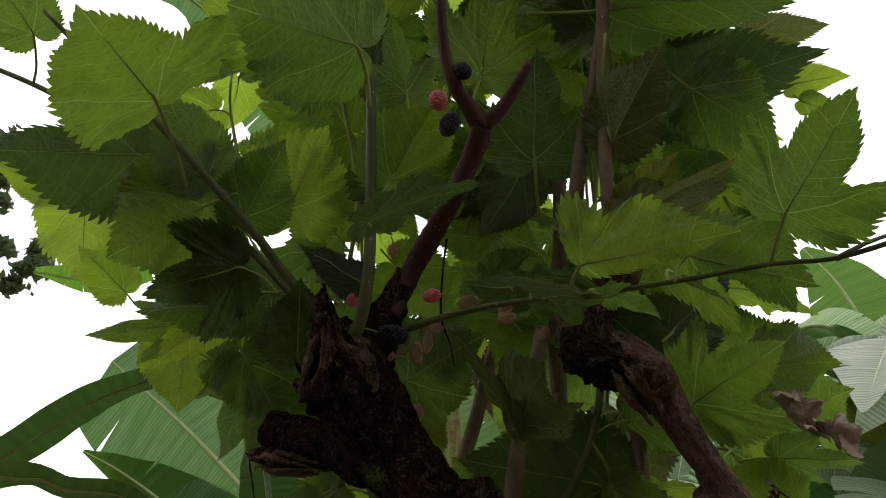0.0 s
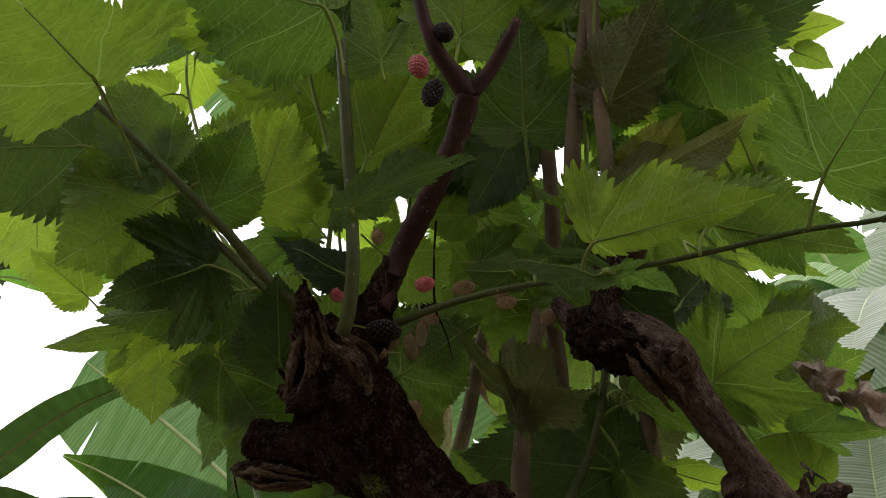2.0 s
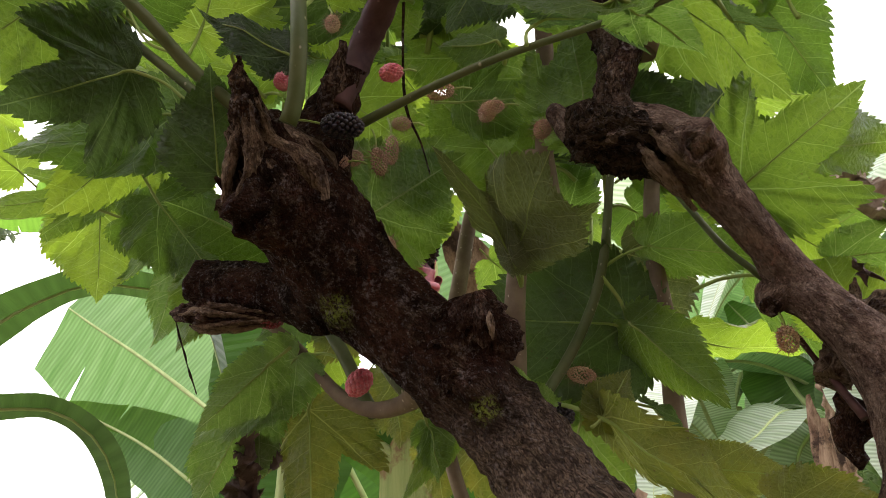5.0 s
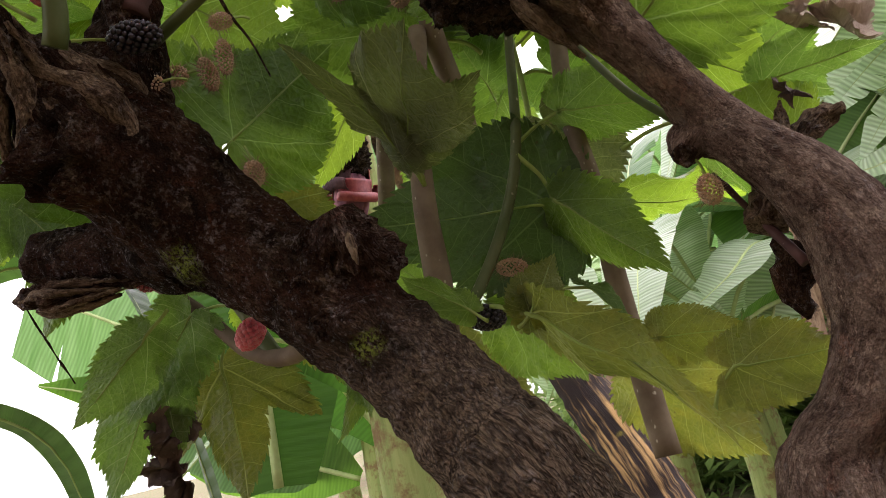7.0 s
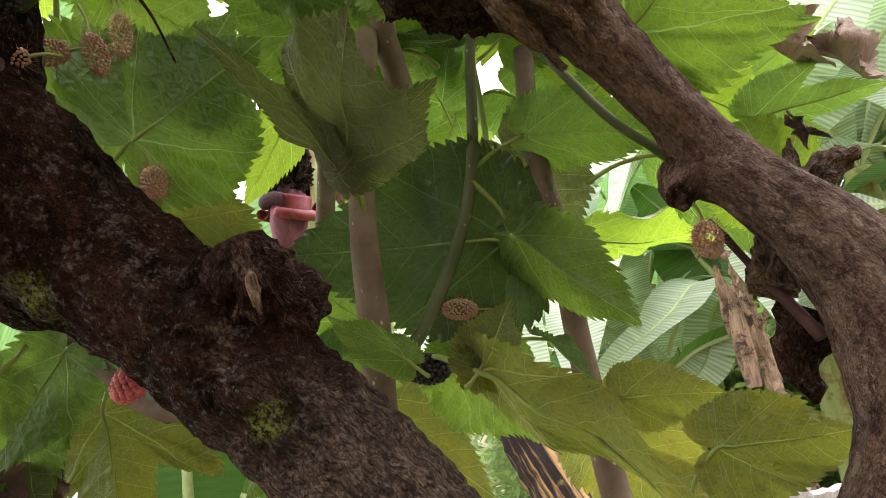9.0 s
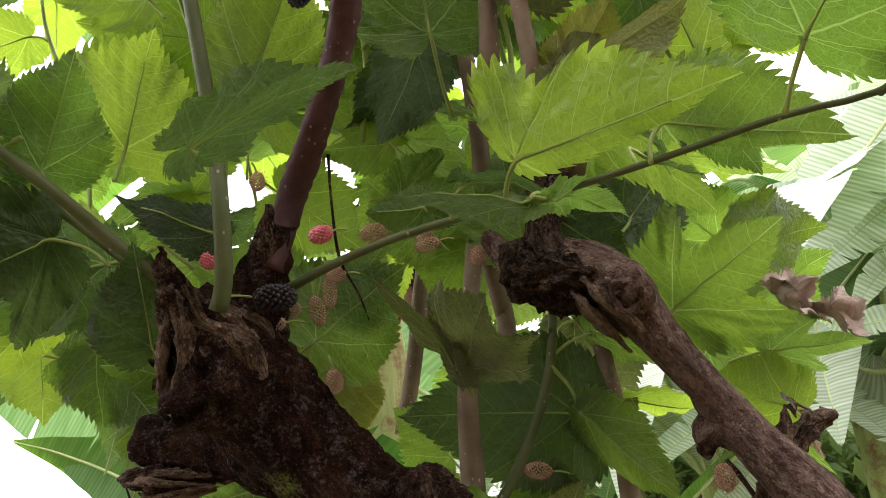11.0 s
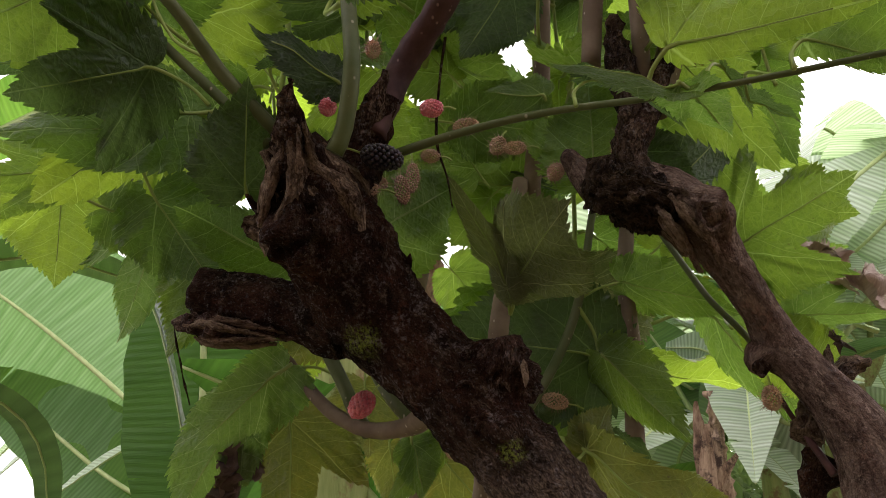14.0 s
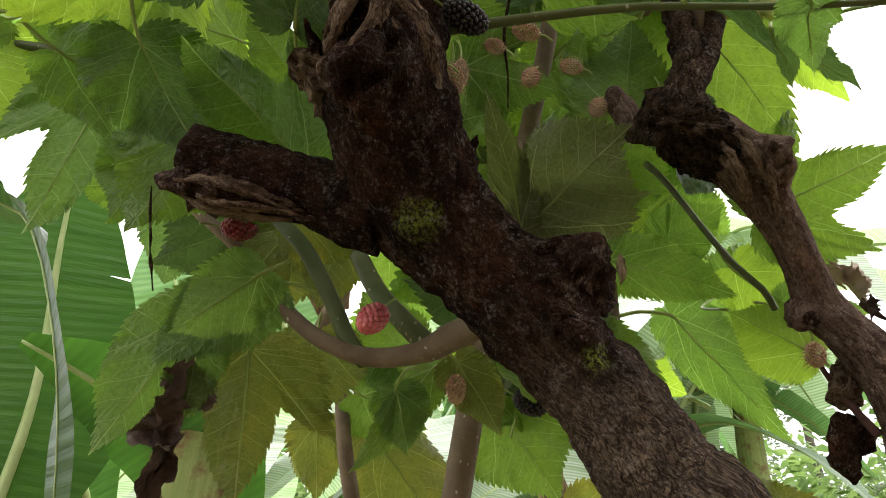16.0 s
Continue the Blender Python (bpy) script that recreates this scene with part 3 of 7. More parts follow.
def sinews(points, count, mat, seed):
    """Twisted strands of bare wood round a limb, joined in one part."""
    rng = random.Random(seed)
    line = spline(points, 0.006)
    verts, faces, grain = [], [], []
    n = len(line)
    frames = []
    side = Vector((1, 0, 0.2)).normalized()
    for i, q in enumerate(line):
        axis = Vector(line[min(n - 1, i + 1)][:3] - line[max(0, i - 1)][:3]).normalized()
        side = (side - axis * side.dot(axis)).normalized()
        frames.append((Vector(q[:3]), q[3], side.copy(), axis.cross(side)))
    for k in range(count):
        a0, twist, wob = 2 * math.pi * k / count + rng.uniform(-0.3, 0.3), rng.uniform(-0.4, 0.4), rng.uniform(0, 9)
        lo, hi = rng.randrange(0, max(1, n // 4)), n - rng.randrange(0, max(1, n // 4))
        pts = []
        for i in range(lo, hi, 2):
            c, r, sx, sy = frames[i]
            s = (i - lo) / max(1, hi - lo - 1)
            a = a0 + twist * s + 0.2 * math.sin(5 * s + wob)
            lift = r * rng.uniform(0.74, 0.85)
            p = c + (sx * math.cos(a) + sy * math.sin(a)) * lift
            pts.append((*p, r * 0.24 * (0.45 + 0.65 * math.sin(math.pi * min(1, s * 0.9 + 0.08))) * rng.uniform(0.85, 1.15)))
        if len(pts) < 3:
            continue
        v, f = tube_data(pts, 9, 0.004, 0.0016, 190.0)
        off = len(verts)
        verts += v
        grain += along_limb(pts, 9, 0.004)
        faces += [tuple(j + off for j in face) for face in f]
    me = mesh_of("torn_wood", verts, faces)
    layer = me.attributes.new("grain", "FLOAT_VECTOR", "POINT")
    layer.data.foreach_set("vector", np.asarray(grain, dtype=np.float32).ravel())
    return part("torn_wood", me, [mat], tree, "twisted strands of torn bare wood")


OUTLINES = {
    "ovate": ((0, 1), (3, .93), (8, .84), (16, .755), (28, .655), (45, .55), (65, .455), (90, .36), (115, .28), (140, .19), (160, .10), (174, .03)),
    "lobed": ((0, 1), (3, .92), (8, .82), (14, .67), (20, .50), (25, .46), (29, .49), (35, .67), (41, .73), (48, .61), (62, .47), (90, .36), (115, .28), (140, .19), (160, .10), (174, .03)),
    "broad": ((0, 1), (4, .91), (10, .83), (20, .76), (32, .70), (46, .63), (65, .53), (90, .43), (115, .36), (140, .26), (160, .14), (174, .04)),
    "wedge": ((0, 1), (4, .93), (12, .87), (24, .82), (34, .78), (42, .66), (50, .45), (58, .26), (72, .13), (115, .06), (174, .02)),
    "spread": ((0, 1), (4, .90), (10, .78), (18, .66), (28, .52), (38, .43), (46, .42), (54, .54), (64, .68), (72, .72), (80, .65), (95, .46), (120, .30), (150, .14), (174, .03)),
    "half": ((0, 1), (4, .87), (9, .76), (20, .63), (30, .57), (36, .55), (38, .46), (42, .33), (50, .32), (70, .36), (95, .40), (106, .33), (130, .15), (174, .03)),
    "sliver": ((0, 1), (2, .90), (5, .66), (10, .42), (20, .22), (40, .12), (80, .07), (174, .02)),
    "half_plain": ((0, 1), (4, .91), (12, .80), (26, .62), (45, .47), (65, .37), (95, .25), (130, .13), (174, .03)),
    "long": ((0, 1), (2, .95), (6, .86), (12, .75), (20, .64), (32, .50), (50, .39), (75, .29), (100, .22), (130, .14), (160, .07), (174, .03)),
}


def leaf_data(length, width, kind, seed, fold=0.15, droop=0.15, petiole=None, teeth=0.066, rings=(0.10, 0.3, 0.52, 0.74, 0.9, 1.0)):
    """A serrated blade, y along its midrib from the stalk's joint, x across, z up; the stalk runs to the local point petiole."""
    rng = random.Random(seed)
    teeth *= rng.uniform(0.75, 1.05)
    sides = {"lobed": ("lobed", "lobed"), "mitten": ("lobed", "ovate"), "mitten2": ("ovate", "lobed"), "spread2": ("ovate", "spread"), "fan3": ("half", "sliver"), "fan4": ("half_plain", "sliver")}.get(kind, (kind, kind))
    wave = rng.uniform(0, 50)
    edge = []
    for hand, shape in zip((1, -1), sides):
        keys = np.array(OUTLINES[shape], float)
        th = np.linspace(0, 174, 500)
        r = np.interp(th, keys[:, 0], keys[:, 1])
        r = np.convolve(np.pad(r, 6, mode="edge"), np.ones(13) / 13, "valid")
        r[:4] = np.interp(th[:4], keys[:, 0], keys[:, 1])
        r = r * (1 + 0.04 * np.sin(np.radians(th) * rng.uniform(2, 4) + rng.uniform(0, 6)))
        xs, ys = r * np.sin(np.radians(th)), r * np.cos(np.radians(th))
        run = np.concatenate([[0], np.cumsum(np.hypot(np.diff(xs), np.diff(ys)))])
        count = int(run[-1] / teeth) * 4
        at = np.linspace(0, run[-1], count + 1)
        phase = (np.arange(count + 1) % 4)
        bite = np.array([0.95, 0.62, 0.12, -0.8])[phase] * teeth * 0.46
        bite *= np.repeat([rng.uniform(0.45, 1.35) for _ in range(count // 4 + 1)], 4)[:count + 1]
        slow = rng.uniform(0, 6)
        bite += 0.014 * np.sin(at * 13.0 + slow)
        bite[0] = 0
        bite *= np.clip((run[-1] - at) / 0.25, 0, 1) * np.clip(at / 0.12, 0.25, 1)
        t2 = np.interp(at, run, th)
        r2 = np.interp(at, run, r)
        row = [(hand * math.radians(a), b, c) for a, b, c in zip(t2, r2, bite)]
        edge.append(row)
    around = list(reversed(edge[1]))[:-1] + edge[0]
    wide = width / (0.82 * length)
    verts, uvs, faces, slots = [(0, 0, 0)], [(0, 0)], [], []

    def lift(x, y):
        a = abs(x)
        z = fold * a - droop * y * y * 0.5 - 0.25 * droop * a * a
        z += 0.10 * noise.noise(Vector((x * 3 + wave, y * 3, wave)))
        z += 0.004 * math.sin(2 * math.pi * (y - 0.8 * a) / 0.13) * min(1.0, a * 5)
        z += 0.09 * noise.noise(Vector((x * 8 + wave, y * 8, 3.0))) * a * 2
        return z

    n = len(around)
    for s in rings:
        for ang, r, bite in around:
            rr = s * r + (bite if s == 1.0 else bite * 0.25 if s > 0.85 else 0)
            x, y = rr * math.sin(ang) * wide, rr * math.cos(ang)
            curl = 0.035 * s ** 4 * math.sin(9.0 * ang + wave) * r
            verts.append((x * length, y * length, (lift(x, y) + curl) * length))
            uvs.append((x / max(wide, 0.5), y))
    for k in range(n - 1):
        faces.append((0, 1 + k + 1, 1 + k))
    for j in range(len(rings) - 1):
        for k in range(n - 1):
            a, b = 1 + j * n + k, 1 + (j + 1) * n + k
            faces.append((a, a + 1, b + 1, b))
    slots = [0] * len(faces)
    if petiole is not None:
        q = Vector(petiole)
        mid = q * 0.5 + Vector((0, 0, 0.06 * q.length)) + Vector((0, -0.12 * q.length, 0))
        r0 = min(0.0019, max(0.0011, 0.0135 * length))
        rib = []
        for s, thick in ((0.74, 0.16), (0.52, 0.27), (0.3, 0.42), (0.1, 0.62)):
            high = (lift(0, s) + 0.035 * s ** 4 * math.sin(wave)) * length
            rib.append((0, s * length, high - 0.25 * thick * r0, thick * r0))
        pts = rib + [(0, 0, -r0 * 0.4, r0), (*mid, r0), (*q, r0 * 1.25)]
        v, f = tube_data(pts, 6, max(0.004, q.length / 8))
        off = len(verts)
        verts += [tuple(k) for k in v]
        uvs += [(0, 0)] * len(v)
        faces += [tuple(i + off for i in face) for face in f]
        slots += [1] * len(f)
    return verts, faces, slots, uvs


def leaf_pose(base, tip, face):
    y = (Vector(tip) - Vector(base)).normalized()
    z = (Vector(face) - y * y.dot(Vector(face))).normalized()
    x = y.cross(z)
    m = Matrix((x, y, z)).transposed().to_4x4()
    return Matrix.Translation(base) @ m


leaf_count = 0


def leaf(base, tip, face, width, kind, tone, stalk=None, fold=0.15, droop=0.15, label=""):
    """A leaf of the tree: its joint, its tip, the way its upper side faces, and where its stalk grows from the twig."""
    global leaf_count
    leaf_count += 1
    m = leaf_pose(base, tip, face)
    length = (Vector(tip) - Vector(base)).length
    local = m.inverted() @ Vector(stalk) if stalk else Vector((0.004, -0.28 * length, -0.10 * length))
    rng = random.Random(5000 + leaf_count)
    fold, droop = fold * rng.uniform(0.3, 2.2), droop * rng.uniform(0.3, 2.6)
    v, f, s, uv = leaf_data(length, width, kind, leaf_count, fold, droop, local)
    me = mesh_of("leaf", v, f, slots=s, uvs=uv)
    return part("leaf", me, [LEAVES[tone], PETIOLE], tree, label, m)


def berry(place, axis, length, width, tone, label):
    """A mulberry: drupelets packed round an oval core, with dry styles."""
    rng = random.Random(int(1000 * abs(place[0])) + int(7000 * abs(place[2])))
    axis = Vector(axis).normalized()
    turn = axis.to_track_quat("Z", "Y").to_matrix().to_4x4()
    m = Matrix.Translation(place) @ turn
    bm = bmesh.new()
    count = 130 if tone == "tan" else 110 if tone == "black" else 100
    for i in range(count):
        h = 1 - 2 * (i + 0.5) / count
        ang = i * 2.39996
        flat = math.sqrt(max(0, 1 - h * h))
        spot = Vector((0.40 * width * flat * math.cos(ang), 0.40 * width * flat * math.sin(ang), 0.44 * length * h))
        size = width * (rng.uniform(0.075, 0.105) if tone == "black" else rng.uniform(0.085, 0.115) if tone != "tan" else rng.uniform(0.055, 0.085))
        made = bmesh.ops.create_icosphere(bm, subdivisions=1 if tone == "tan" else 2, radius=size, matrix=Matrix.Translation(spot))
        if rng.random() < (0.9 if tone == "tan" else 0.45):
            out = Vector((spot.x, spot.y, spot.z * 0.5)).normalized()
            end = spot + out * size * (4.6 if tone == "tan" else 1.8) + Vector((rng.uniform(-1, 1), rng.uniform(-1, 1), rng.uniform(-1, 1))) * size * (2.0 if tone == "tan" else 0.7)
            root = spot + out * size * 0.8
            sideways = out.orthogonal().normalized() * size * (0.22 if tone == "tan" else 0.12)
            vs = [bm.verts.new(root + sideways), bm.verts.new(root - sideways), bm.verts.new(end), bm.verts.new(root + out.cross(sideways))]
            for tri in ((0, 1, 2), (1, 3, 2), (3, 0, 2)):
                bm.faces.new([vs[k] for k in tri]).material_index = 1
    for f in bm.faces:
        f.smooth = True
    v, f = tube_data([(0, 0, 0.42 * length, 0.0008), (0.001, 0.001, 0.75 * length, 0.0007), (0.003, 0.0, 1.05 * length, 0.0009)], 5, 0.004)
    vs = [bm.verts.new(q) for q in v]
    for face in f:
        bm.faces.new([vs[k] for k in face]).material_index = 2
    me = bpy.data.meshes.new("mulberry")
    bm.to_mesh(me)
    bm.free()
    return part("mulberry", me, [BERRIES[tone], STYLE, PETIOLE], tree, label, m)


def ribbon(points, widths, face, mat, name, parent, label="", fold=0.25, tears=0, seed=0, rib=0.0, rib_mat=None, edge_wave=0.02, across=10, step=0.02):
    """A long leaf along a curve: widths are its half widths at even steps, face the way its upper side looks, tears the number of slits."""
    rng = random.Random(seed)
    line = spline([(*p, 0) for p in points], step)
    n = len(line)
    run = [0.0]
    for a, b in zip(line, line[1:]):
        run.append(run[-1] + float(np.linalg.norm(b[:3] - a[:3])))
    total = run[-1]
    half = np.interp(np.linspace(0, 1, n), np.linspace(0, 1, len(widths)), widths)
    slits = {1: {}, -1: {}}
    for _ in range(tears):
        hand, at = rng.choice((1, -1)), rng.randrange(int(n * 0.08), int(n * 0.96))
        slits[hand][at] = rng.uniform(0.15, 0.85)
    verts, uvs, faces, grid = [], [], [], {}
    face = Vector(face)
    for i, q in enumerate(line):
        a, b = line[max(0, i - 1)], line[min(n - 1, i + 1)]
        y = Vector(b[:3] - a[:3]).normalized()
        z = (face - y * y.dot(face)).normalized()
        x = y.cross(z)
        for hand in (1, -1):
            for side in (0, 1):
                drop = rng.uniform(-0.25, 0.25) if i in slits[hand] else 0
                for k in range(across + 1):
                    s = k / across
                    w = half[i] * s * (1 + edge_wave * noise.noise(Vector((run[i] * 9, hand * 5, seed))) * s)
                    gap = 0.0
                    if i in slits[hand] and s > slits[hand][i]:
                        gap = (s - slits[hand][i]) * half[i] * 0.07 * (1 if side else -1)
                    lift = fold * w - 0.5 * fold * w * w / max(half[i], 1e-4) + 0.05 * half[i] * s * noise.noise(Vector((run[i] * 6, s * 2 + hand * 9, seed)))
                    if i in slits[hand] and s > slits[hand][i]:
                        lift += (s - slits[hand][i]) * half[i] * drop * side
                    spot = Vector(q[:3]) + x * hand * w + z * lift + y * (gap - 0.12 * w)
                    if side == 1 and i not in slits[hand]:
                        grid[(i, hand, 1, k)] = grid[(i, hand, 0, k)]
                        continue
                    grid[(i, hand, side, k)] = len(verts)
                    verts.append(spot)
                    uvs.append((hand * w, run[i]))
    for i in range(n - 1):
        for hand in (1, -1):
            for k in range(across):
                quad = (grid[(i, hand, 1, k)], grid[(i, hand, 1, k + 1)], grid[(i + 1, hand, 0, k + 1)], grid[(i + 1, hand, 0, k)])
                faces.append(quad if hand > 0 else quad[::-1])
    blade = part(name, mesh_of(name, verts, faces, uvs=uvs), [mat], parent, label)
    if rib:
        pts = [(*p, 0) for p in points]
        for k, p in enumerate(pts):
            pts[k] = (p[0] - face.x * rib * 0.3, p[1] - face.y * rib * 0.3, p[2] - face.z * rib * 0.3, rib * (1 - 0.8 * k / (len(pts) - 1)))
        v, f = tube_data(pts, 8, 0.04)
        part("midrib", mesh_of("midrib", v, f), [rib_mat or RIB], blade, "pale midrib")
    return blade


# ---- ground ----
def make_ground():
    verts, faces = [], []
    rings = (0.0, 0.4, 0.8, 1.2, 1.8, 2.6, 4, 6, 10, 18, 40, 100, 300, 900, 2500)
    for r in rings:
        for k in range(48):
            a = 2 * math.pi * k / 48
            x, y = r * math.cos(a), 0.5 + r * math.sin(a)
            verts.append((x, y, 0.05 * noise.noise(Vector((x, y, 0))) * min(1, r / 2) if r < 50 else 0))
    for j in range(len(rings) - 1):
        for k in range(48):
            k2 = (k + 1) % 48
            faces.append((j * 48 + k, (j + 1) * 48 + k, (j + 1) * 48 + k2, j * 48 + k2))
    ob = part("ground", mesh_of("ground", verts, faces), [GROUND], None)
    tagged(ob, "dark garden soil with low weeds under the trees", "ground", kind="structure")


make_ground()


# Made-up wall behind the camera; holds back sky light from the tree's near side.
def shade_wall():
    m = Nodes("mud_plaster")
    c = m.coord("Object")
    col = m.mix(m.span(m.noise(c, 2.5, 7.0, 0.7), 0.35, 0.65), (0.13, 0.085, 0.058), (0.20, 0.135, 0.095))
    mat = m.done(m.solid(col, 0.95, m.bump(m.noise(c, 25.0, 6.0), 0.7, 0.01), 0.1))
    bm = bmesh.new()
    bmesh.ops.create_cube(bm, size=1, matrix=Matrix.Translation((0, -1.15, 1.3)) @ Matrix.Diagonal((9, 0.25, 2.7, 1)))
    bmesh.ops.bevel(bm, geom=bm.edges[:], offset=0.02, segments=2, affect="EDGES")
    me = bpy.data.meshes.new("wall_south")
    bm.to_mesh(me)
    bm.free()
    tagged(part("wall_south", me, [mat], None), "plain brown wall added out of view to dim the tree", "wall", kind="structure")


shade_wall()



def hedge():
    """Weeds and bushes along the far side of the garden."""
    rng = random.Random(77)
    verts, faces = [], []
    for _ in range(240):
        a = rng.uniform(0.16, 1.05)
        r = rng.uniform(6.5, 10.5)
        top = rng.uniform(1.1, 2.7)
        cx, cy = r * math.sin(a), r * math.cos(a)
        for _ in range(190):
            h = rng.random()
            q = Vector((cx + rng.gauss(0, 0.30), cy + rng.gauss(0, 0.30), top * h + rng.gauss(0, 0.08)))
            u = Vector((rng.gauss(0, 1), rng.gauss(0, 1), rng.gauss(0, 0.6))).normalized()
            w = u.cross(Vector((rng.gauss(0, 0.4), rng.gauss(0, 0.4), 1))).normalized()
            s = rng.uniform(0.05, 0.13)
            n = len(verts)
            bend = Vector((0, 0, -0.3 * s))
            verts += [q - u * s, q + w * s * 0.4 - u * s * 0.2, q + u * s + bend, q - w * s * 0.4 - u * s * 0.2]
            faces.append((n, n + 1, n + 2, n + 3))
    ob = part("hedge", mesh_of("hedge", verts, faces, smooth=False), [WEED], None)
    tagged(ob, "tangled green bushes and weeds along the garden edge", "hedge", kind="stuff")


hedge()

# ---- the mulberry tree ----
tree = thing("mulberry_tree", (0.30, 0.42, 0.0), "pruned old mulberry tree with knotty trunk, leafy shoots and berries", "tree")
trunk_knots = ((0.0436, 0.5319, 1.288, 0.035, 0.02), (0.0413, 0.5317, 1.2475, 0.02, 0.006), (-0.0798, 0.5338, 1.3586, 0.04, 0.012), (-0.0853, 0.5241, 1.3431, 0.03, 0.012),)
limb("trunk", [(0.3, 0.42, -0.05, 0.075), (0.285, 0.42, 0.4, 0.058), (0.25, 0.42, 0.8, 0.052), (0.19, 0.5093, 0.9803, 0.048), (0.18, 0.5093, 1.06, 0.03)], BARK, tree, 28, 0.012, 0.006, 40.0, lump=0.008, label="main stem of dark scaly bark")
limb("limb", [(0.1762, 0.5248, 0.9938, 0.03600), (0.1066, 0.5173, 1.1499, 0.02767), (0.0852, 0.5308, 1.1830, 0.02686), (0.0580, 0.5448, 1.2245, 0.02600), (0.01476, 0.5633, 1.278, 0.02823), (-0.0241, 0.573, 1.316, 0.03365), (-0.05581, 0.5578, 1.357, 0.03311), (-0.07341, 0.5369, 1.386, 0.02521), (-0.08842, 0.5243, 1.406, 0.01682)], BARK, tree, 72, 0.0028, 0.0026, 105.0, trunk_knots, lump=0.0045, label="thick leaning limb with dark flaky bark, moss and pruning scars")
limb_knots = ((0.1769, 0.5092, 1.3825, 0.026, 0.016), (0.2145, 0.5522, 1.2962, 0.025, 0.014), (0.1273, 0.5268, 1.3864, 0.03, 0.01),)
limb("rotten_head", [(0.1120, 0.5480, 1.409, 0.010), (0.1215, 0.543, 1.407, 0.0185), (0.1340, 0.540, 1.404, 0.0225), (0.1475, 0.5365, 1.399, 0.0225), (0.1600, 0.5365, 1.393, 0.0195), (0.1720, 0.537, 1.386, 0.012)], ROT, tree, 72, 0.0016, 0.0052, 190.0, lump=0.009, label="black rotten head of the limb")
limb("limb", [(0.2150, 0.5120, 1.0000, 0.03800), (0.2180, 0.5300, 1.1200, 0.02500), (0.2249, 0.5320, 1.1463, 0.01950), (0.2374, 0.5235, 1.1634, 0.01780), (0.2505, 0.5157, 1.1888, 0.01850), (0.2558, 0.5127, 1.2140, 0.02150), (0.2536, 0.5141, 1.2379, 0.01950), (0.2468, 0.5192, 1.2604, 0.01750), (0.2368, 0.5278, 1.2822, 0.01550), (0.2267, 0.5368, 1.3055, 0.01400), (0.1986, 0.5311, 1.3481, 0.01350), (0.1714, 0.5362, 1.3940, 0.02080), (0.1382, 0.5463, 1.4100, 0.02285)], BARK_LIMB, tree, 44, 0.004, 0.0009, 120.0, limb_knots, lump=0.003, label="smoother brown limb with a hollow broken head")
limb("burl", [(0.05013, 0.5493, 1.273, 0.02032), (0.04527, 0.5337, 1.283, 0.0186), (0.04186, 0.5238, 1.292, 0.01441), (0.04065, 0.5218, 1.296, 0.009421)], BURL, tree, 60, 0.002, 0.0042, 150.0, lump=0.009, label="rough dark burl")
limb("stub", [(-0.08067, 0.5393, 1.376, 0.01975), (-0.08433, 0.5168, 1.396, 0.01391), (-0.08856, 0.4994, 1.414, 0.006794), (-0.08694, 0.4855, 1.426, 0.00233)], DEAD_WOOD, tree, 30, 0.003, 0.004, 100.0, lump=0.004, label="splintered dead stub")
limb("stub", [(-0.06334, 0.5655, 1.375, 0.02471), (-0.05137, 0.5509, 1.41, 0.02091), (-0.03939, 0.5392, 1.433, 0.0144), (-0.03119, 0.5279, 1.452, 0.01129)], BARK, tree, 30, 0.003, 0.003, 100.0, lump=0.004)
limb("stub", [(-0.04593, 0.5355, 1.418, 0.008901), (-0.03838, 0.521, 1.443, 0.006619), (-0.03409, 0.5112, 1.458, 0.002189)], DEAD_WOOD, tree, 16, 0.004, 0.003, 110.0, label="splintered dead stub")
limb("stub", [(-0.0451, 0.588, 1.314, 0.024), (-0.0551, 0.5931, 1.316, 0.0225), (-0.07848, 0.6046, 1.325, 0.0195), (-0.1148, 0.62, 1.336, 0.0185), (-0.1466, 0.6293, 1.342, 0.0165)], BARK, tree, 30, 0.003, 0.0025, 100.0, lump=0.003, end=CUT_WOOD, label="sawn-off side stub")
limb("stub", [(-0.07743, 0.5967, 1.307, 0.004159), (-0.1088, 0.6045, 1.31, 0.008225), (-0.1286, 0.6092, 1.312, 0.009625), (-0.1445, 0.6155, 1.317, 0.005864), (-0.1583, 0.619, 1.318, 0.00175)], BURL, tree, 24, 0.003, 0.006, 120.0, lump=0.006, label="torn grey-brown dead wood")
limb("stub", [(0.141, 0.5414, 1.406, 0.02481), (0.1368, 0.5378, 1.426, 0.01538), (0.1408, 0.5358, 1.447, 0.012), (0.141, 0.5337, 1.468, 0.01095), (0.1332, 0.53, 1.494, 0.00925), (0.1289, 0.5267, 1.516, 0.00686), (0.1258, 0.5148, 1.53, 0.00216)], ROT, tree, 30, 0.003, 0.004, 100.0, lump=0.005, label="black splintered broken head")
limb("stub", [(0.1283, 0.5526, 1.404, 0.02302), (0.1197, 0.5428, 1.416, 0.01708), (0.1158, 0.537, 1.428, 0.008334)], ROT, tree, 30, 0.003, 0.006, 110.0, lump=0.006, label="rough rotten knot")
limb("stub", [(0.2353, 0.5409, 1.2472, 0.01040), (0.2504, 0.5432, 1.2704, 0.00840), (0.2731, 0.5458, 1.2896, 0.00720), (0.2920, 0.5480, 1.2968, 0.00640), (0.2976, 0.5486, 1.2976, 0.00280)], TORN_WOOD, tree, 20, 0.003, 0.004, 130.0, lump=0.004, label="splintered pale broken twig")
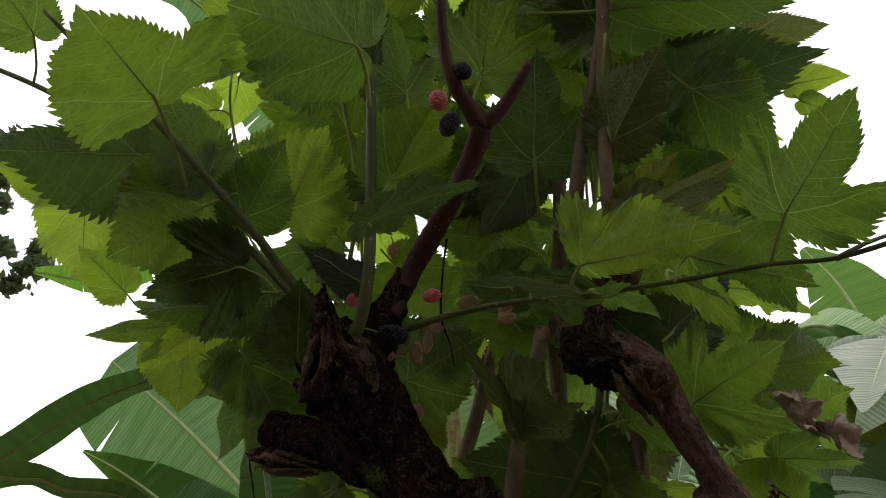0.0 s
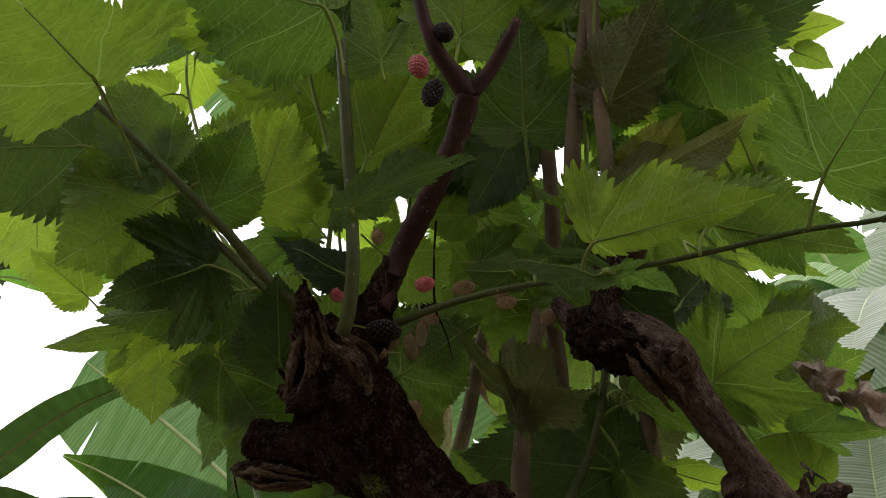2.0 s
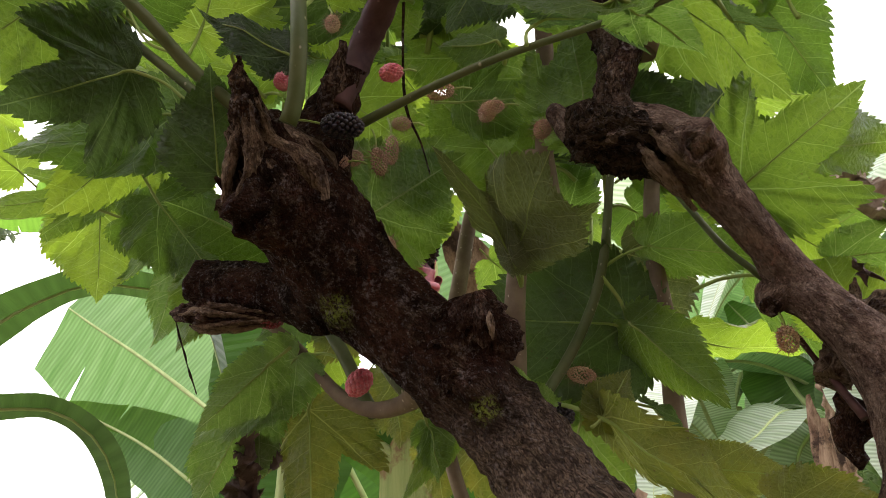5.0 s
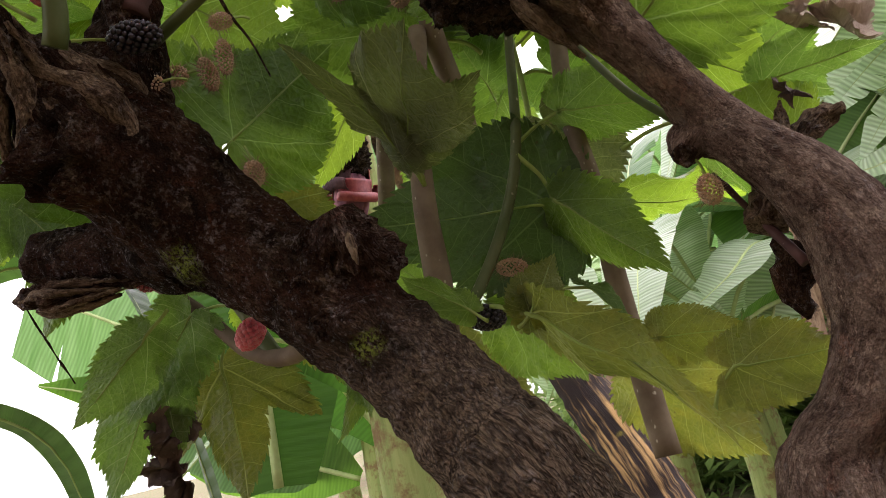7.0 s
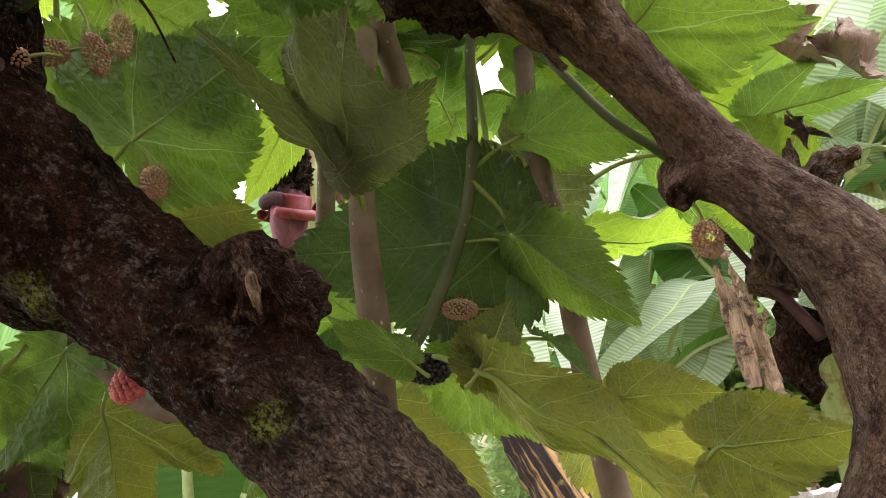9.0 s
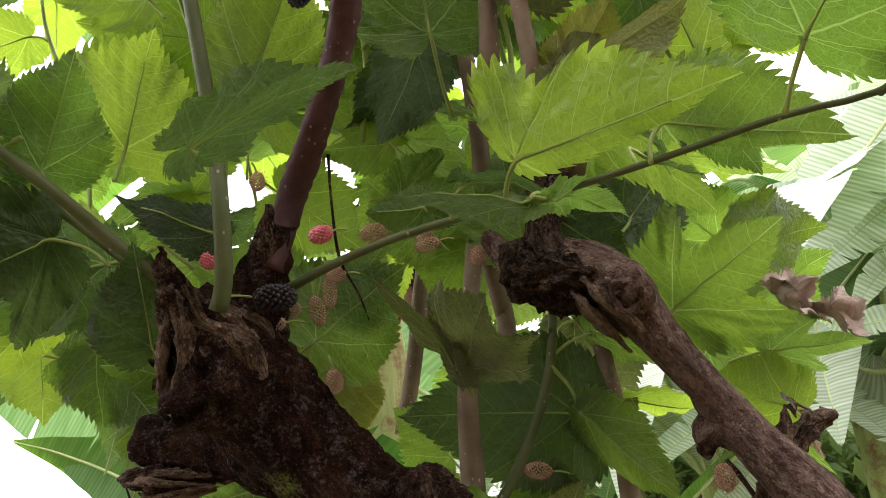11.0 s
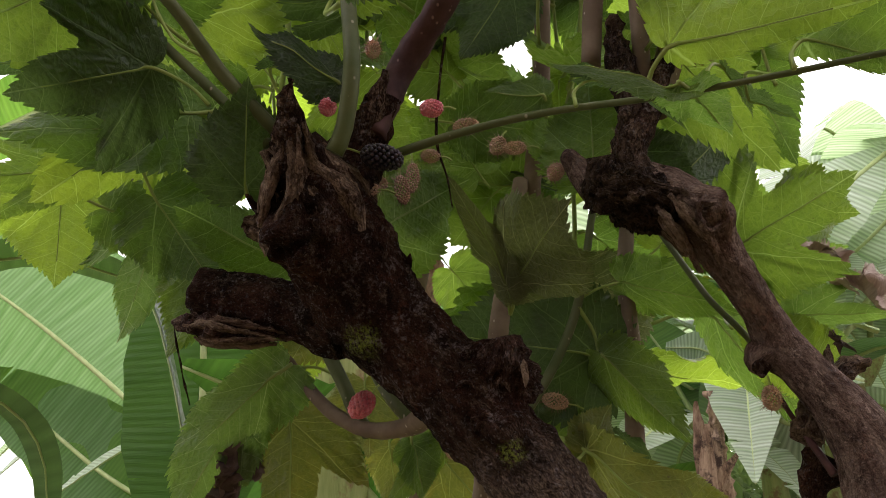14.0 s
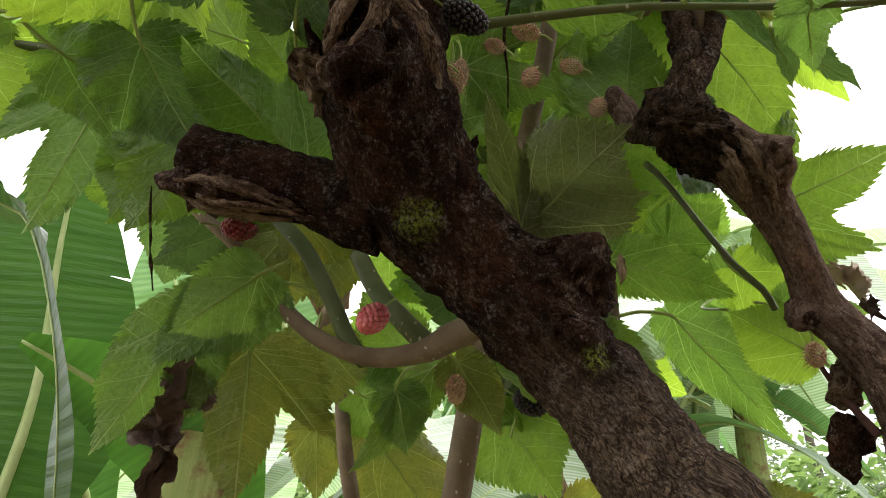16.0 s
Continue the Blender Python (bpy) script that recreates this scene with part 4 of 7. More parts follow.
limb("splinter", [(0.2464, 0.5400, 1.2704, 0.00680), (0.2584, 0.5404, 1.2920, 0.00496), (0.2648, 0.5408, 1.3064, 0.00096)], TORN_WOOD, tree, 14, 0.003, 0.002, 140.0, label="broken wood splinter")
limb("stub", [(0.2549, 0.5486, 1.2364, 0.01436), (0.2486, 0.5531, 1.2242, 0.01044), (0.2460, 0.5546, 1.2120, 0.00652), (0.2469, 0.5546, 1.2016, 0.00104)], DEAD_WOOD, tree, 24, 0.004, 0.006, 110.0, lump=0.006, label="hanging scrap of loose bark")
sinews([(-0.09247, 0.5196, 1.406, 0.01546), (-0.07565, 0.5342, 1.387, 0.02556), (-0.06478, 0.546, 1.371, 0.03188), (-0.05283, 0.556, 1.352, 0.03225)], 13, TORN_WOOD, 5)
sinews([(-0.09537, 0.5361, 1.348, 0.01111), (-0.08567, 0.5242, 1.369, 0.01586), (-0.08256, 0.5126, 1.394, 0.01238), (-0.08763, 0.4917, 1.417, 0.004684)], 10, TORN_WOOD, 6)
sinews([(-0.08199, 0.596, 1.306, 0.004125), (-0.1093, 0.6008, 1.308, 0.008712), (-0.1289, 0.6045, 1.31, 0.01007), (-0.1541, 0.6135, 1.316, 0.003461)], 16, TORN_WOOD, 7)
limb("burl", [(-0.07087, 0.5613, 1.363, 0.02069), (-0.09135, 0.5535, 1.362, 0.01416), (-0.1037, 0.551, 1.363, 0.008892), (-0.1121, 0.5501, 1.365, 0.003857)], TORN_WOOD, tree, 48, 0.002, 0.005, 160.0, lump=0.007, label="swirled burl of torn wood")
limb("splinter", [(-0.09416, 0.5507, 1.366, 0.00451), (-0.1032, 0.5413, 1.37, 0.003291), (-0.1107, 0.5341, 1.376, 0.001076)], DEAD_WOOD, tree, 10, 0.003, 0.0015, 160.0, label="broken wood splinter")
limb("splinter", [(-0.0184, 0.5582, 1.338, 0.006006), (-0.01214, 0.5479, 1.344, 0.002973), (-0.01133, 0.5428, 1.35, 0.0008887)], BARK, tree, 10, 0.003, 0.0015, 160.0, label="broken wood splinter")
limb("stub", [(0.1378, 0.5459, 1.408, 0.01174), (0.1367, 0.5356, 1.434, 0.01242), (0.148, 0.5306, 1.46, 0.01032), (0.1664, 0.5301, 1.504, 0.00836)], DEAD_WOOD, tree, 20, 0.005, 0.002, 100.0, lump=0.002)
limb("stub", [(0.1239, 0.5695, 1.415, 0.009176), (0.1143, 0.5706, 1.432, 0.009271), (0.1063, 0.5711, 1.446, 0.006623), (0.1034, 0.5702, 1.449, 0.002336)], BARK_LIMB, tree, 16, 0.005, 0.001, 100.0, label="short cut twig stump")
limb("branch_scar", [(0.0343, 0.5244, 1.2470, 0.00109), (0.0334, 0.5233, 1.2511, 0.00093), (0.0298, 0.5241, 1.2532, 0.00125), (0.0265, 0.5261, 1.2522, 0.00112), (0.0228, 0.5277, 1.2511, 0.00117), (0.0231, 0.5298, 1.2470, 0.00127), (0.0239, 0.5307, 1.2429, 0.00126), (0.0280, 0.5307, 1.2419, 0.00126), (0.0310, 0.5292, 1.2419, 0.00126), (0.0342, 0.5269, 1.2419, 0.00100), (0.0353, 0.5249, 1.2460, 0.00114), (0.0335, 0.5232, 1.2491, 0.00132)], DEAD_WOOD, tree, 10, 0.0012, 0.0016, 300.0, label="ringed scar of a lost twig")
limb("branch_scar", [(0.0310, 0.5254, 1.2460, 0.00078), (0.0307, 0.5252, 1.2481, 0.00066), (0.0291, 0.5256, 1.2491, 0.00089), (0.0276, 0.5266, 1.2491, 0.00080), (0.0258, 0.5270, 1.2481, 0.00083), (0.0260, 0.5281, 1.2470, 0.00091), (0.0262, 0.5282, 1.2450, 0.00090), (0.0283, 0.5286, 1.2450, 0.00090), (0.0296, 0.5278, 1.2439, 0.00090), (0.0310, 0.5266, 1.2439, 0.00071), (0.0315, 0.5257, 1.2460, 0.00081), (0.0306, 0.5247, 1.2470, 0.00094)], DEAD_WOOD, tree, 10, 0.0012, 0.0016, 300.0, label="ringed scar of a lost twig")
limb("branch_scar", [(0.0250, 0.5293, 1.2666, 0.00121), (0.0236, 0.5291, 1.2697, 0.00151), (0.0210, 0.5287, 1.2707, 0.00133), (0.0185, 0.5305, 1.2707, 0.00111), (0.0155, 0.5321, 1.2697, 0.00116), (0.0159, 0.5345, 1.2676, 0.00148), (0.0171, 0.5343, 1.2645, 0.00139), (0.0198, 0.5356, 1.2625, 0.00130), (0.0229, 0.5342, 1.2614, 0.00125), (0.0250, 0.5317, 1.2625, 0.00152), (0.0259, 0.5303, 1.2656, 0.00142), (0.0252, 0.5287, 1.2686, 0.00120)], DEAD_WOOD, tree, 10, 0.0012, 0.0016, 300.0, label="ringed scar of a lost twig")
limb("branch_scar", [(0.1809, 0.5063, 1.375, 0.00245), (0.1791, 0.5045, 1.38, 0.00251), (0.1738, 0.5045, 1.382, 0.00291), (0.169, 0.5041, 1.383, 0.00255), (0.1638, 0.505, 1.382, 0.00296), (0.1629, 0.5074, 1.377, 0.00219), (0.1641, 0.5078, 1.372, 0.00225), (0.1668, 0.5098, 1.368, 0.00234), (0.172, 0.5103, 1.367, 0.00214), (0.1762, 0.5089, 1.37, 0.00214), (0.1806, 0.5081, 1.373, 0.00257), (0.1782, 0.5058, 1.378, 0.002)], BARK_LIMB, tree, 8, 0.0015, 0.0008, 300.0, label="ringed scar of a lost twig")
limb("branch_scar", [(-0.08732, 0.5306, 1.35, 0.001791), (-0.0881, 0.5299, 1.353, 0.00183), (-0.09183, 0.5303, 1.355, 0.002209), (-0.09502, 0.5322, 1.355, 0.001951), (-0.09855, 0.534, 1.354, 0.002292), (-0.09942, 0.5362, 1.35, 0.001794), (-0.09687, 0.5376, 1.347, 0.002002), (-0.09377, 0.5378, 1.344, 0.002244), (-0.09046, 0.5351, 1.344, 0.001767), (-0.08758, 0.5333, 1.346, 0.002144), (-0.08611, 0.5313, 1.349, 0.001966), (-0.08696, 0.5303, 1.352, 0.002196)], TORN_WOOD, tree, 8, 0.0015, 0.0008, 300.0, label="ringed scar of a lost twig")
limb("chip", [(0.047, 0.5085, 1.281, 0.0006), (0.0475, 0.508, 1.276, 0.0022), (0.048, 0.5085, 1.270, 0.0018), (0.0485, 0.511, 1.266, 0.0005)], TORN_WOOD, tree, 8, 0.001, 0.0006, 300.0, label="pale chip of bare wood")
sinews([(0.153, 0.525, 1.393, 0.014), (0.161, 0.524, 1.381, 0.016), (0.171, 0.526, 1.366, 0.0135), (0.181, 0.530, 1.351, 0.009)], 9, TORN_WOOD, 9)
limb("knot", [(0.2286, 0.5413, 1.307, 0.01444), (0.2165, 0.5419, 1.298, 0.01302), (0.2105, 0.5428, 1.291, 0.01047), (0.2085, 0.5451, 1.287, 0.00494)], BARK_LIMB, tree, 32, 0.002, 0.003, 140.0, lump=0.006, label="dark knob with a rotted hollow")
limb("branch_scar", [(0.209, 0.5291, 1.286, 0.002096), (0.2081, 0.5297, 1.289, 0.001716), (0.2066, 0.5295, 1.29, 0.001633), (0.2045, 0.5284, 1.291, 0.001685), (0.2021, 0.5288, 1.29, 0.001497), (0.2015, 0.5296, 1.288, 0.002224), (0.2016, 0.5309, 1.286, 0.001921), (0.2024, 0.5306, 1.284, 0.001688), (0.2048, 0.5317, 1.283, 0.001934), (0.2073, 0.5309, 1.284, 0.001842), (0.209, 0.5301, 1.286, 0.001649), (0.2088, 0.5295, 1.288, 0.002069)], DEAD_WOOD, tree, 8, 0.0015, 0.0008, 300.0, label="ringed scar of a lost twig")
limb("shoot", [(-0.06125, 0.501, 1.391, 0.005274), (-0.05658, 0.4958, 1.405, 0.00508), (-0.05492, 0.4857, 1.44, 0.004934), (-0.06053, 0.489, 1.495, 0.00474), (-0.0712, 0.4732, 1.591, 0.0046), (-0.0760, 0.466, 1.632, 0.0042)], GREEN_STEM, tree, 12, 0.01)
limb("shoot", [(-0.03885, 0.5343, 1.423, 0.009077), (-0.02231, 0.5333, 1.476, 0.01047), (-0.0001497, 0.5039, 1.509, 0.009794), (0.02073, 0.4718, 1.548, 0.00914), (0.02741, 0.4552, 1.568, 0.009542)], RED_STEM, tree, 24, 0.004, 0.0013, 130.0, lump=0.002, label="reddish-brown forked shoot")
limb("shoot", [(0.02752, 0.4561, 1.567, 0.008592), (0.0153, 0.4452, 1.58, 0.007122), (-0.00059, 0.4337, 1.6, 0.005696), (-0.01181, 0.4216, 1.639, 0.004823), (-0.01995, 0.3982, 1.71, 0.004451)], RED_STEM, tree, 14, 0.006, label="reddish-brown forked shoot")
limb("shoot", [(0.02741, 0.4552, 1.568, 0.007156), (0.04384, 0.4473, 1.585, 0.005729), (0.05556, 0.4358, 1.603, 0.004764), (0.06393, 0.428, 1.618, 0.00381)], RED_STEM, tree, 14, 0.006, 0.0006, 90.0, label="reddish-brown forked shoot")
limb("shoot", [(0.1521, 0.5341, 1.488, 0.005995), (0.147, 0.5209, 1.55, 0.006191), (0.1436, 0.5055, 1.637, 0.006489), (0.1409, 0.4827, 1.719, 0.006134), (0.1368, 0.4557, 1.819, 0.005793)], PALE_STEM, tree, 12, 0.01)
limb("shoot", [(0.1208, 0.5511, 1.512, 0.007325), (0.1225, 0.5396, 1.567, 0.007527), (0.1271, 0.5224, 1.622, 0.006571), (0.139, 0.5065, 1.696, 0.00623), (0.1488, 0.4797, 1.799, 0.005886)], PALE_STEM, tree, 12, 0.01)
limb("twig", [(0.2855, 0.3547, 1.425, 0.001676), (0.245, 0.3702, 1.414, 0.001544), (0.2129, 0.3845, 1.415, 0.001599), (0.1638, 0.4147, 1.414, 0.001742), (0.1142, 0.4478, 1.416, 0.001948), (0.05672, 0.4843, 1.421, 0.002272), (0.009088, 0.5172, 1.42, 0.002773), (-0.03295, 0.5401, 1.411, 0.003337)], GREEN_STEM, tree, 10, 0.01)
limb("twig", [(0.2401, 0.3627, 1.409, 0.001679), (0.2594, 0.3628, 1.421, 0.001361), (0.2916, 0.3697, 1.438, 0.001056)], GREEN_STEM, tree, 8, 0.01)
limb("shoot", [(0.07329, 0.7313, 1.166, 0.01014), (0.08509, 0.7206, 1.283, 0.01033), (0.08842, 0.7121, 1.344, 0.009076), (0.09615, 0.7071, 1.4, 0.008188), (0.1166, 0.7189, 1.5, 0.00772)], PALE_STEM, tree, 14, 0.012)
limb("shoot", [(0.2141, 0.7256, 1.136, 0.009618), (0.2159, 0.7331, 1.2, 0.009462), (0.2186, 0.7348, 1.275, 0.008405), (0.2204, 0.7272, 1.337, 0.007795), (0.2184, 0.7258, 1.406, 0.007665), (0.2305, 0.7316, 1.478, 0.007232)], PALE_STEM, tree, 14, 0.012)
limb("shoot", [(0.02936, 1.039, 1.366, 0.01135), (0.05526, 1.015, 1.461, 0.01079), (0.07418, 0.9989, 1.556, 0.01031), (0.1032, 0.9802, 1.65, 0.009794)], PALE_STEM, tree, 12, 0.012)
limb("shoot", [(0.0902, 0.7029, 1.262, 0.004052), (0.1113, 0.7201, 1.278, 0.004651), (0.1467, 0.7262, 1.33, 0.004542), (0.1705, 0.7245, 1.387, 0.004318), (0.1855, 0.7148, 1.469, 0.003638), (0.1913, 0.7101, 1.493, 0.00325)], GREEN_STEM, tree, 10, 0.01)
limb("twig", [(0.1863, 0.6297, 1.448, 0.002968), (0.1884, 0.6142, 1.424, 0.002495), (0.2023, 0.5948, 1.375, 0.002294), (0.2117, 0.5814, 1.344, 0.002296), (0.2203, 0.5707, 1.325, 0.002323), (0.232, 0.5729, 1.314, 0.002331)], GREEN_STEM, tree, 10, 0.008)
limb("twig", [(0.2231, 0.5484, 1.2801, 0.00133), (0.2273, 0.5477, 1.2718, 0.00158), (0.2333, 0.5439, 1.2560, 0.00174), (0.2382, 0.5357, 1.2377, 0.00216), (0.2407, 0.5295, 1.2253, 0.00249)], RED_STEM, tree, 12, 0.006, 0.001, 90.0)
limb("branch", [(0.01882, 0.5852, 1.265, 0.00745), (0.009524, 0.6071, 1.261, 0.00823), (-0.001186, 0.633, 1.256, 0.0067), (-0.02553, 0.6579, 1.257, 0.00581), (-0.05252, 0.6816, 1.273, 0.00548), (-0.07387, 0.6987, 1.297, 0.0048), (-0.09575, 0.7025, 1.321, 0.00457), (-0.1209, 0.7062, 1.341, 0.00429), (-0.1456, 0.7186, 1.362, 0.00376)], PALE_STEM, tree, 16, 0.008, 0.0006, 90.0)
limb("branch", [(-0.02332, 0.6581, 1.254, 0.005053), (-0.0328, 0.6671, 1.269, 0.005535), (-0.04294, 0.6728, 1.291, 0.005327), (-0.06414, 0.683, 1.329, 0.005557), (-0.08713, 0.7045, 1.361, 0.005469)], GREEN_STEM, tree, 12, 0.008)
limb("branch", [(0.006986, 0.6236, 1.257, 0.005814), (-0.001695, 0.6342, 1.269, 0.00665), (-0.01151, 0.6441, 1.283, 0.006149), (-0.02018, 0.6611, 1.303, 0.006459), (-0.03008, 0.6744, 1.33, 0.006007)], GREEN_STEM, tree, 12, 0.008)
limb("shoot", [(0.1395, 0.7640, 1.33, 0.0080), (0.1395, 0.7625, 1.36, 0.0085), (0.1409, 0.7586, 1.439, 0.009008), (0.1287, 0.7205, 1.501, 0.008369)], PALE_STEM, tree, 12, 0.012)
limb("shoot", [(0.05095, 0.8802, 1.191, 0.007382), (0.03637, 0.8783, 1.241, 0.00708), (0.03176, 0.891, 1.289, 0.006909)], PALE_STEM, tree, 12, 0.012)
limb("shoot", [(0.14, 0.7591, 1.439, 0.00848), (0.1287, 0.7205, 1.501, 0.008892), (0.1319, 0.6894, 1.594, 0.008602), (0.1251, 0.6518, 1.681, 0.007595)], PALE_STEM, tree, 12, 0.012)
limb("shoot", [(0.1657, 0.5484, 1.476, 0.0105), (0.1813, 0.5419, 1.527, 0.01059), (0.1879, 0.5298, 1.585, 0.00967)], PALE_STEM, tree, 14, 0.01, 0.0005, 90.0)
limb("twig", [(-0.09551, 0.5326, 1.418, 0.004281), (-0.1342, 0.5236, 1.453, 0.00436), (-0.154, 0.5069, 1.473, 0.003845), (-0.2023, 0.486, 1.516, 0.003388), (-0.2524, 0.4683, 1.559, 0.002939), (-0.3105, 0.4635, 1.605, 0.002536), (-0.3802, 0.4463, 1.663, 0.002081)], GREEN_STEM, tree, 8, 0.012)
limb("twig", [(-0.1015, 0.5437, 1.415, 0.003861), (-0.1595, 0.5527, 1.472, 0.003604), (-0.2503, 0.5453, 1.547, 0.003257), (-0.3092, 0.5408, 1.583, 0.003335), (-0.4094, 0.5388, 1.642, 0.002908), (-0.5303, 0.5439, 1.693, 0.002438)], GREEN_STEM, tree, 8, 0.012)
limb("twig", [(-0.1952, 0.7644, 1.474, 0.004421), (-0.23, 0.7772, 1.483, 0.004882), (-0.2677, 0.7934, 1.501, 0.004053), (-0.3268, 0.8301, 1.513, 0.00416)], GREEN_STEM, tree, 10, 0.012)
limb("twig", [(-0.2088, 0.7531, 1.52, 0.006264), (-0.2255, 0.7616, 1.538, 0.005916), (-0.2631, 0.7727, 1.577, 0.005595)], GREEN_STEM, tree, 10, 0.012)
limb("twig", [(-0.1803, 0.6338, 1.471, 0.005095), (-0.2058, 0.6297, 1.501, 0.004692), (-0.2674, 0.626, 1.573, 0.004397)], GREEN_STEM, tree, 10, 0.012)
limb("dead_tendril", [(0.004002, 0.5141, 1.491, 0.00104), (0.002753, 0.5274, 1.465, 0.00084), (0.004045, 0.5437, 1.431, 0.00105), (0.01328, 0.555, 1.411, 0.00064), (0.01878, 0.5639, 1.393, 0.00043)], DEAD_WOOD, tree, 6, 0.006, label="black withered stalk")
limb("dead_tendril", [(-0.1595, 0.6283, 1.318, 0.00082), (-0.1539, 0.6399, 1.294, 0.00099), (-0.1462, 0.6501, 1.269, 0.00082)], DEAD_WOOD, tree, 6, 0.006, 0.001, 120.0, label="black withered stalk")


leaf((-0.223, 0.406, 1.532), (-0.237, 0.303, 1.525), (-0.47, 0.64, 0.61), 0.127, "spread2", "fresh", stalk=(-0.219, 0.484, 1.507), fold=0.05)
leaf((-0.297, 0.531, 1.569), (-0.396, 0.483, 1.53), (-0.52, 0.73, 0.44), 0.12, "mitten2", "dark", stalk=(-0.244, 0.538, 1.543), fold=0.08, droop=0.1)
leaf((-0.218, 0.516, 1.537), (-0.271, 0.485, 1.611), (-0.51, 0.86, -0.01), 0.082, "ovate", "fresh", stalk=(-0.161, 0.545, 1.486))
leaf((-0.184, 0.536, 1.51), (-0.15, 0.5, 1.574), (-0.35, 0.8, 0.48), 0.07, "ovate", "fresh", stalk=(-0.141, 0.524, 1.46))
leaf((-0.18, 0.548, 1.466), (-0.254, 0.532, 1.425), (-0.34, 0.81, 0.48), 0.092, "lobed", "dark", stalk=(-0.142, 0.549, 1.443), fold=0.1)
leaf((-0.565, 0.868, 1.723), (-0.541, 0.909, 1.599), (-0.32, 0.92, 0.24), 0.121, "broad", "bright", stalk=(-0.515, 0.819, 1.745))
leaf((-0.322, 0.805, 1.49), (-0.312, 0.815, 1.393), (-0.2, 0.98, 0.09), 0.093, "broad", "bright")
leaf((-0.164, 0.6, 1.466), (-0.29, 0.607, 1.435), (0.02, 0.99, 0.13), 0.078, "ovate", "fresh")
leaf((-0.07, 0.372, 1.567), (-0.146, 0.307, 1.532), (-0.24, 0.67, 0.7), 0.093, "broad", "fresh", stalk=(-0.057, 0.391, 1.527))
leaf((-0.069, 0.634, 1.631), (-0.01, 0.564, 1.724), (-0.23, 0.7, 0.67), 0.104, "ovate", "bright", stalk=(-0.065, 0.527, 1.518))
leaf((-0.17, 0.837, 1.857), (-0.312, 0.822, 1.885), (0.03, 0.81, 0.59), 0.131, "lobed", "bright", stalk=(-0.149, 0.865, 1.809))
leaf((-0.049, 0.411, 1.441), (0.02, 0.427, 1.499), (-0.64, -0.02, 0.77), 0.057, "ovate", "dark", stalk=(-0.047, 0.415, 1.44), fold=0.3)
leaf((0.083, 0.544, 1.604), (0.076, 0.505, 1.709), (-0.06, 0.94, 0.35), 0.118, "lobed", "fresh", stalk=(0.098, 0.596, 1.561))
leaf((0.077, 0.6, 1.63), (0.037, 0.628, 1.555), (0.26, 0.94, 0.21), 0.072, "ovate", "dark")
leaf((0.024, 0.525, 1.693), (0.037, 0.483, 1.81), (-0.21, 0.91, 0.35), 0.119, "lobed", "bright", stalk=(0.015, 0.475, 1.6))
leaf((-0.047, 0.508, 1.648), (-0.071, 0.487, 1.721), (-0.28, 0.94, 0.17), 0.072, "lobed", "fresh")
leaf((0.145, 0.514, 1.76), (0.08, 0.484, 1.878), (0.25, 0.89, 0.37), 0.124, "lobed", "fresh", stalk=(0.152, 0.53, 1.711))
leaf((0.148, 0.518, 1.77), (0.178, 0.458, 1.901), (-0.04, 0.91, 0.42), 0.133, "lobed", "fresh")
leaf((0.136, 0.502, 1.772), (0.333, 0.41, 1.716), (0.35, 0.59, 0.73), 0.075, "broad", "fresh")
leaf((0.149, 0.502, 1.601), (0.182, 0.438, 1.663), (0.28, 0.74, 0.62), 0.075, "ovate", "shade", stalk=(0.14, 0.469, 1.704), fold=0.2, droop=0.1)
leaf((0.156, 0.494, 1.513), (0.248, 0.477, 1.558), (0.24, 0.96, -0.12), 0.065, "mitten", "olive", stalk=(0.15, 0.522, 1.509), fold=0.25)
leaf((0.207, 0.54, 1.686), (0.342, 0.472, 1.708), (0.31, 0.53, 0.79), 0.085, "broad", "dark", stalk=(0.159, 0.526, 1.607), fold=0.12)
leaf((0.335, 0.629, 1.619), (0.28, 0.591, 1.735), (0.28, 0.87, 0.42), 0.114, "ovate", "bright")
leaf((0.299, 0.52, 1.763), (0.365, 0.476, 1.745), (0.43, 0.6, 0.68), 0.042, "ovate", "shade")
leaf((0.208, 0.35, 1.43), (0.222, 0.282, 1.466), (0.57, 0.66, 0.49), 0.083, "lobed", "fresh", stalk=(0.208, 0.377, 1.411))
leaf((0.17, 0.408, 1.43), (0.238, 0.382, 1.401), (0.46, 0.82, 0.34), 0.085, "fan4", "fresh", stalk=(0.158, 0.404, 1.408), fold=0.05, droop=0.1)
leaf((0.1, 0.417, 1.422), (0.186, 0.369, 1.426), (0.35, 0.86, 0.38), 0.105, "fan3", "bright", stalk=(0.095, 0.433, 1.408), fold=0.04, droop=0.08)
leaf((0.106, 0.421, 1.404), (0.047, 0.442, 1.415), (0.18, 0.8, -0.57), 0.032, "ovate", "fresh", stalk=(0.113, 0.425, 1.405))
leaf((0.115, 0.433, 1.411), (0.166, 0.472, 1.42), (-0.2, 0.05, 0.98), 0.032, "ovate", "pale")
leaf((0.219, 0.561, 1.376), (0.276, 0.497, 1.415), (0.48, 0.73, 0.49), 0.094, "lobed", "fresh", stalk=(0.202, 0.549, 1.36))
leaf((0.453, 0.85, 1.496), (0.526, 0.856, 1.42), (0.55, 0.62, 0.57), 0.084, "ovate", "fresh")
leaf((0.299, 0.599, 1.428), (0.383, 0.618, 1.447), (-0.29, 0.83, 0.48), 0.079, "ovate", "fresh")
leaf((0.233, 0.633, 1.47), (0.298, 0.63, 1.543), (-0.12, 0.98, 0.15), 0.078, "ovate", "dark")
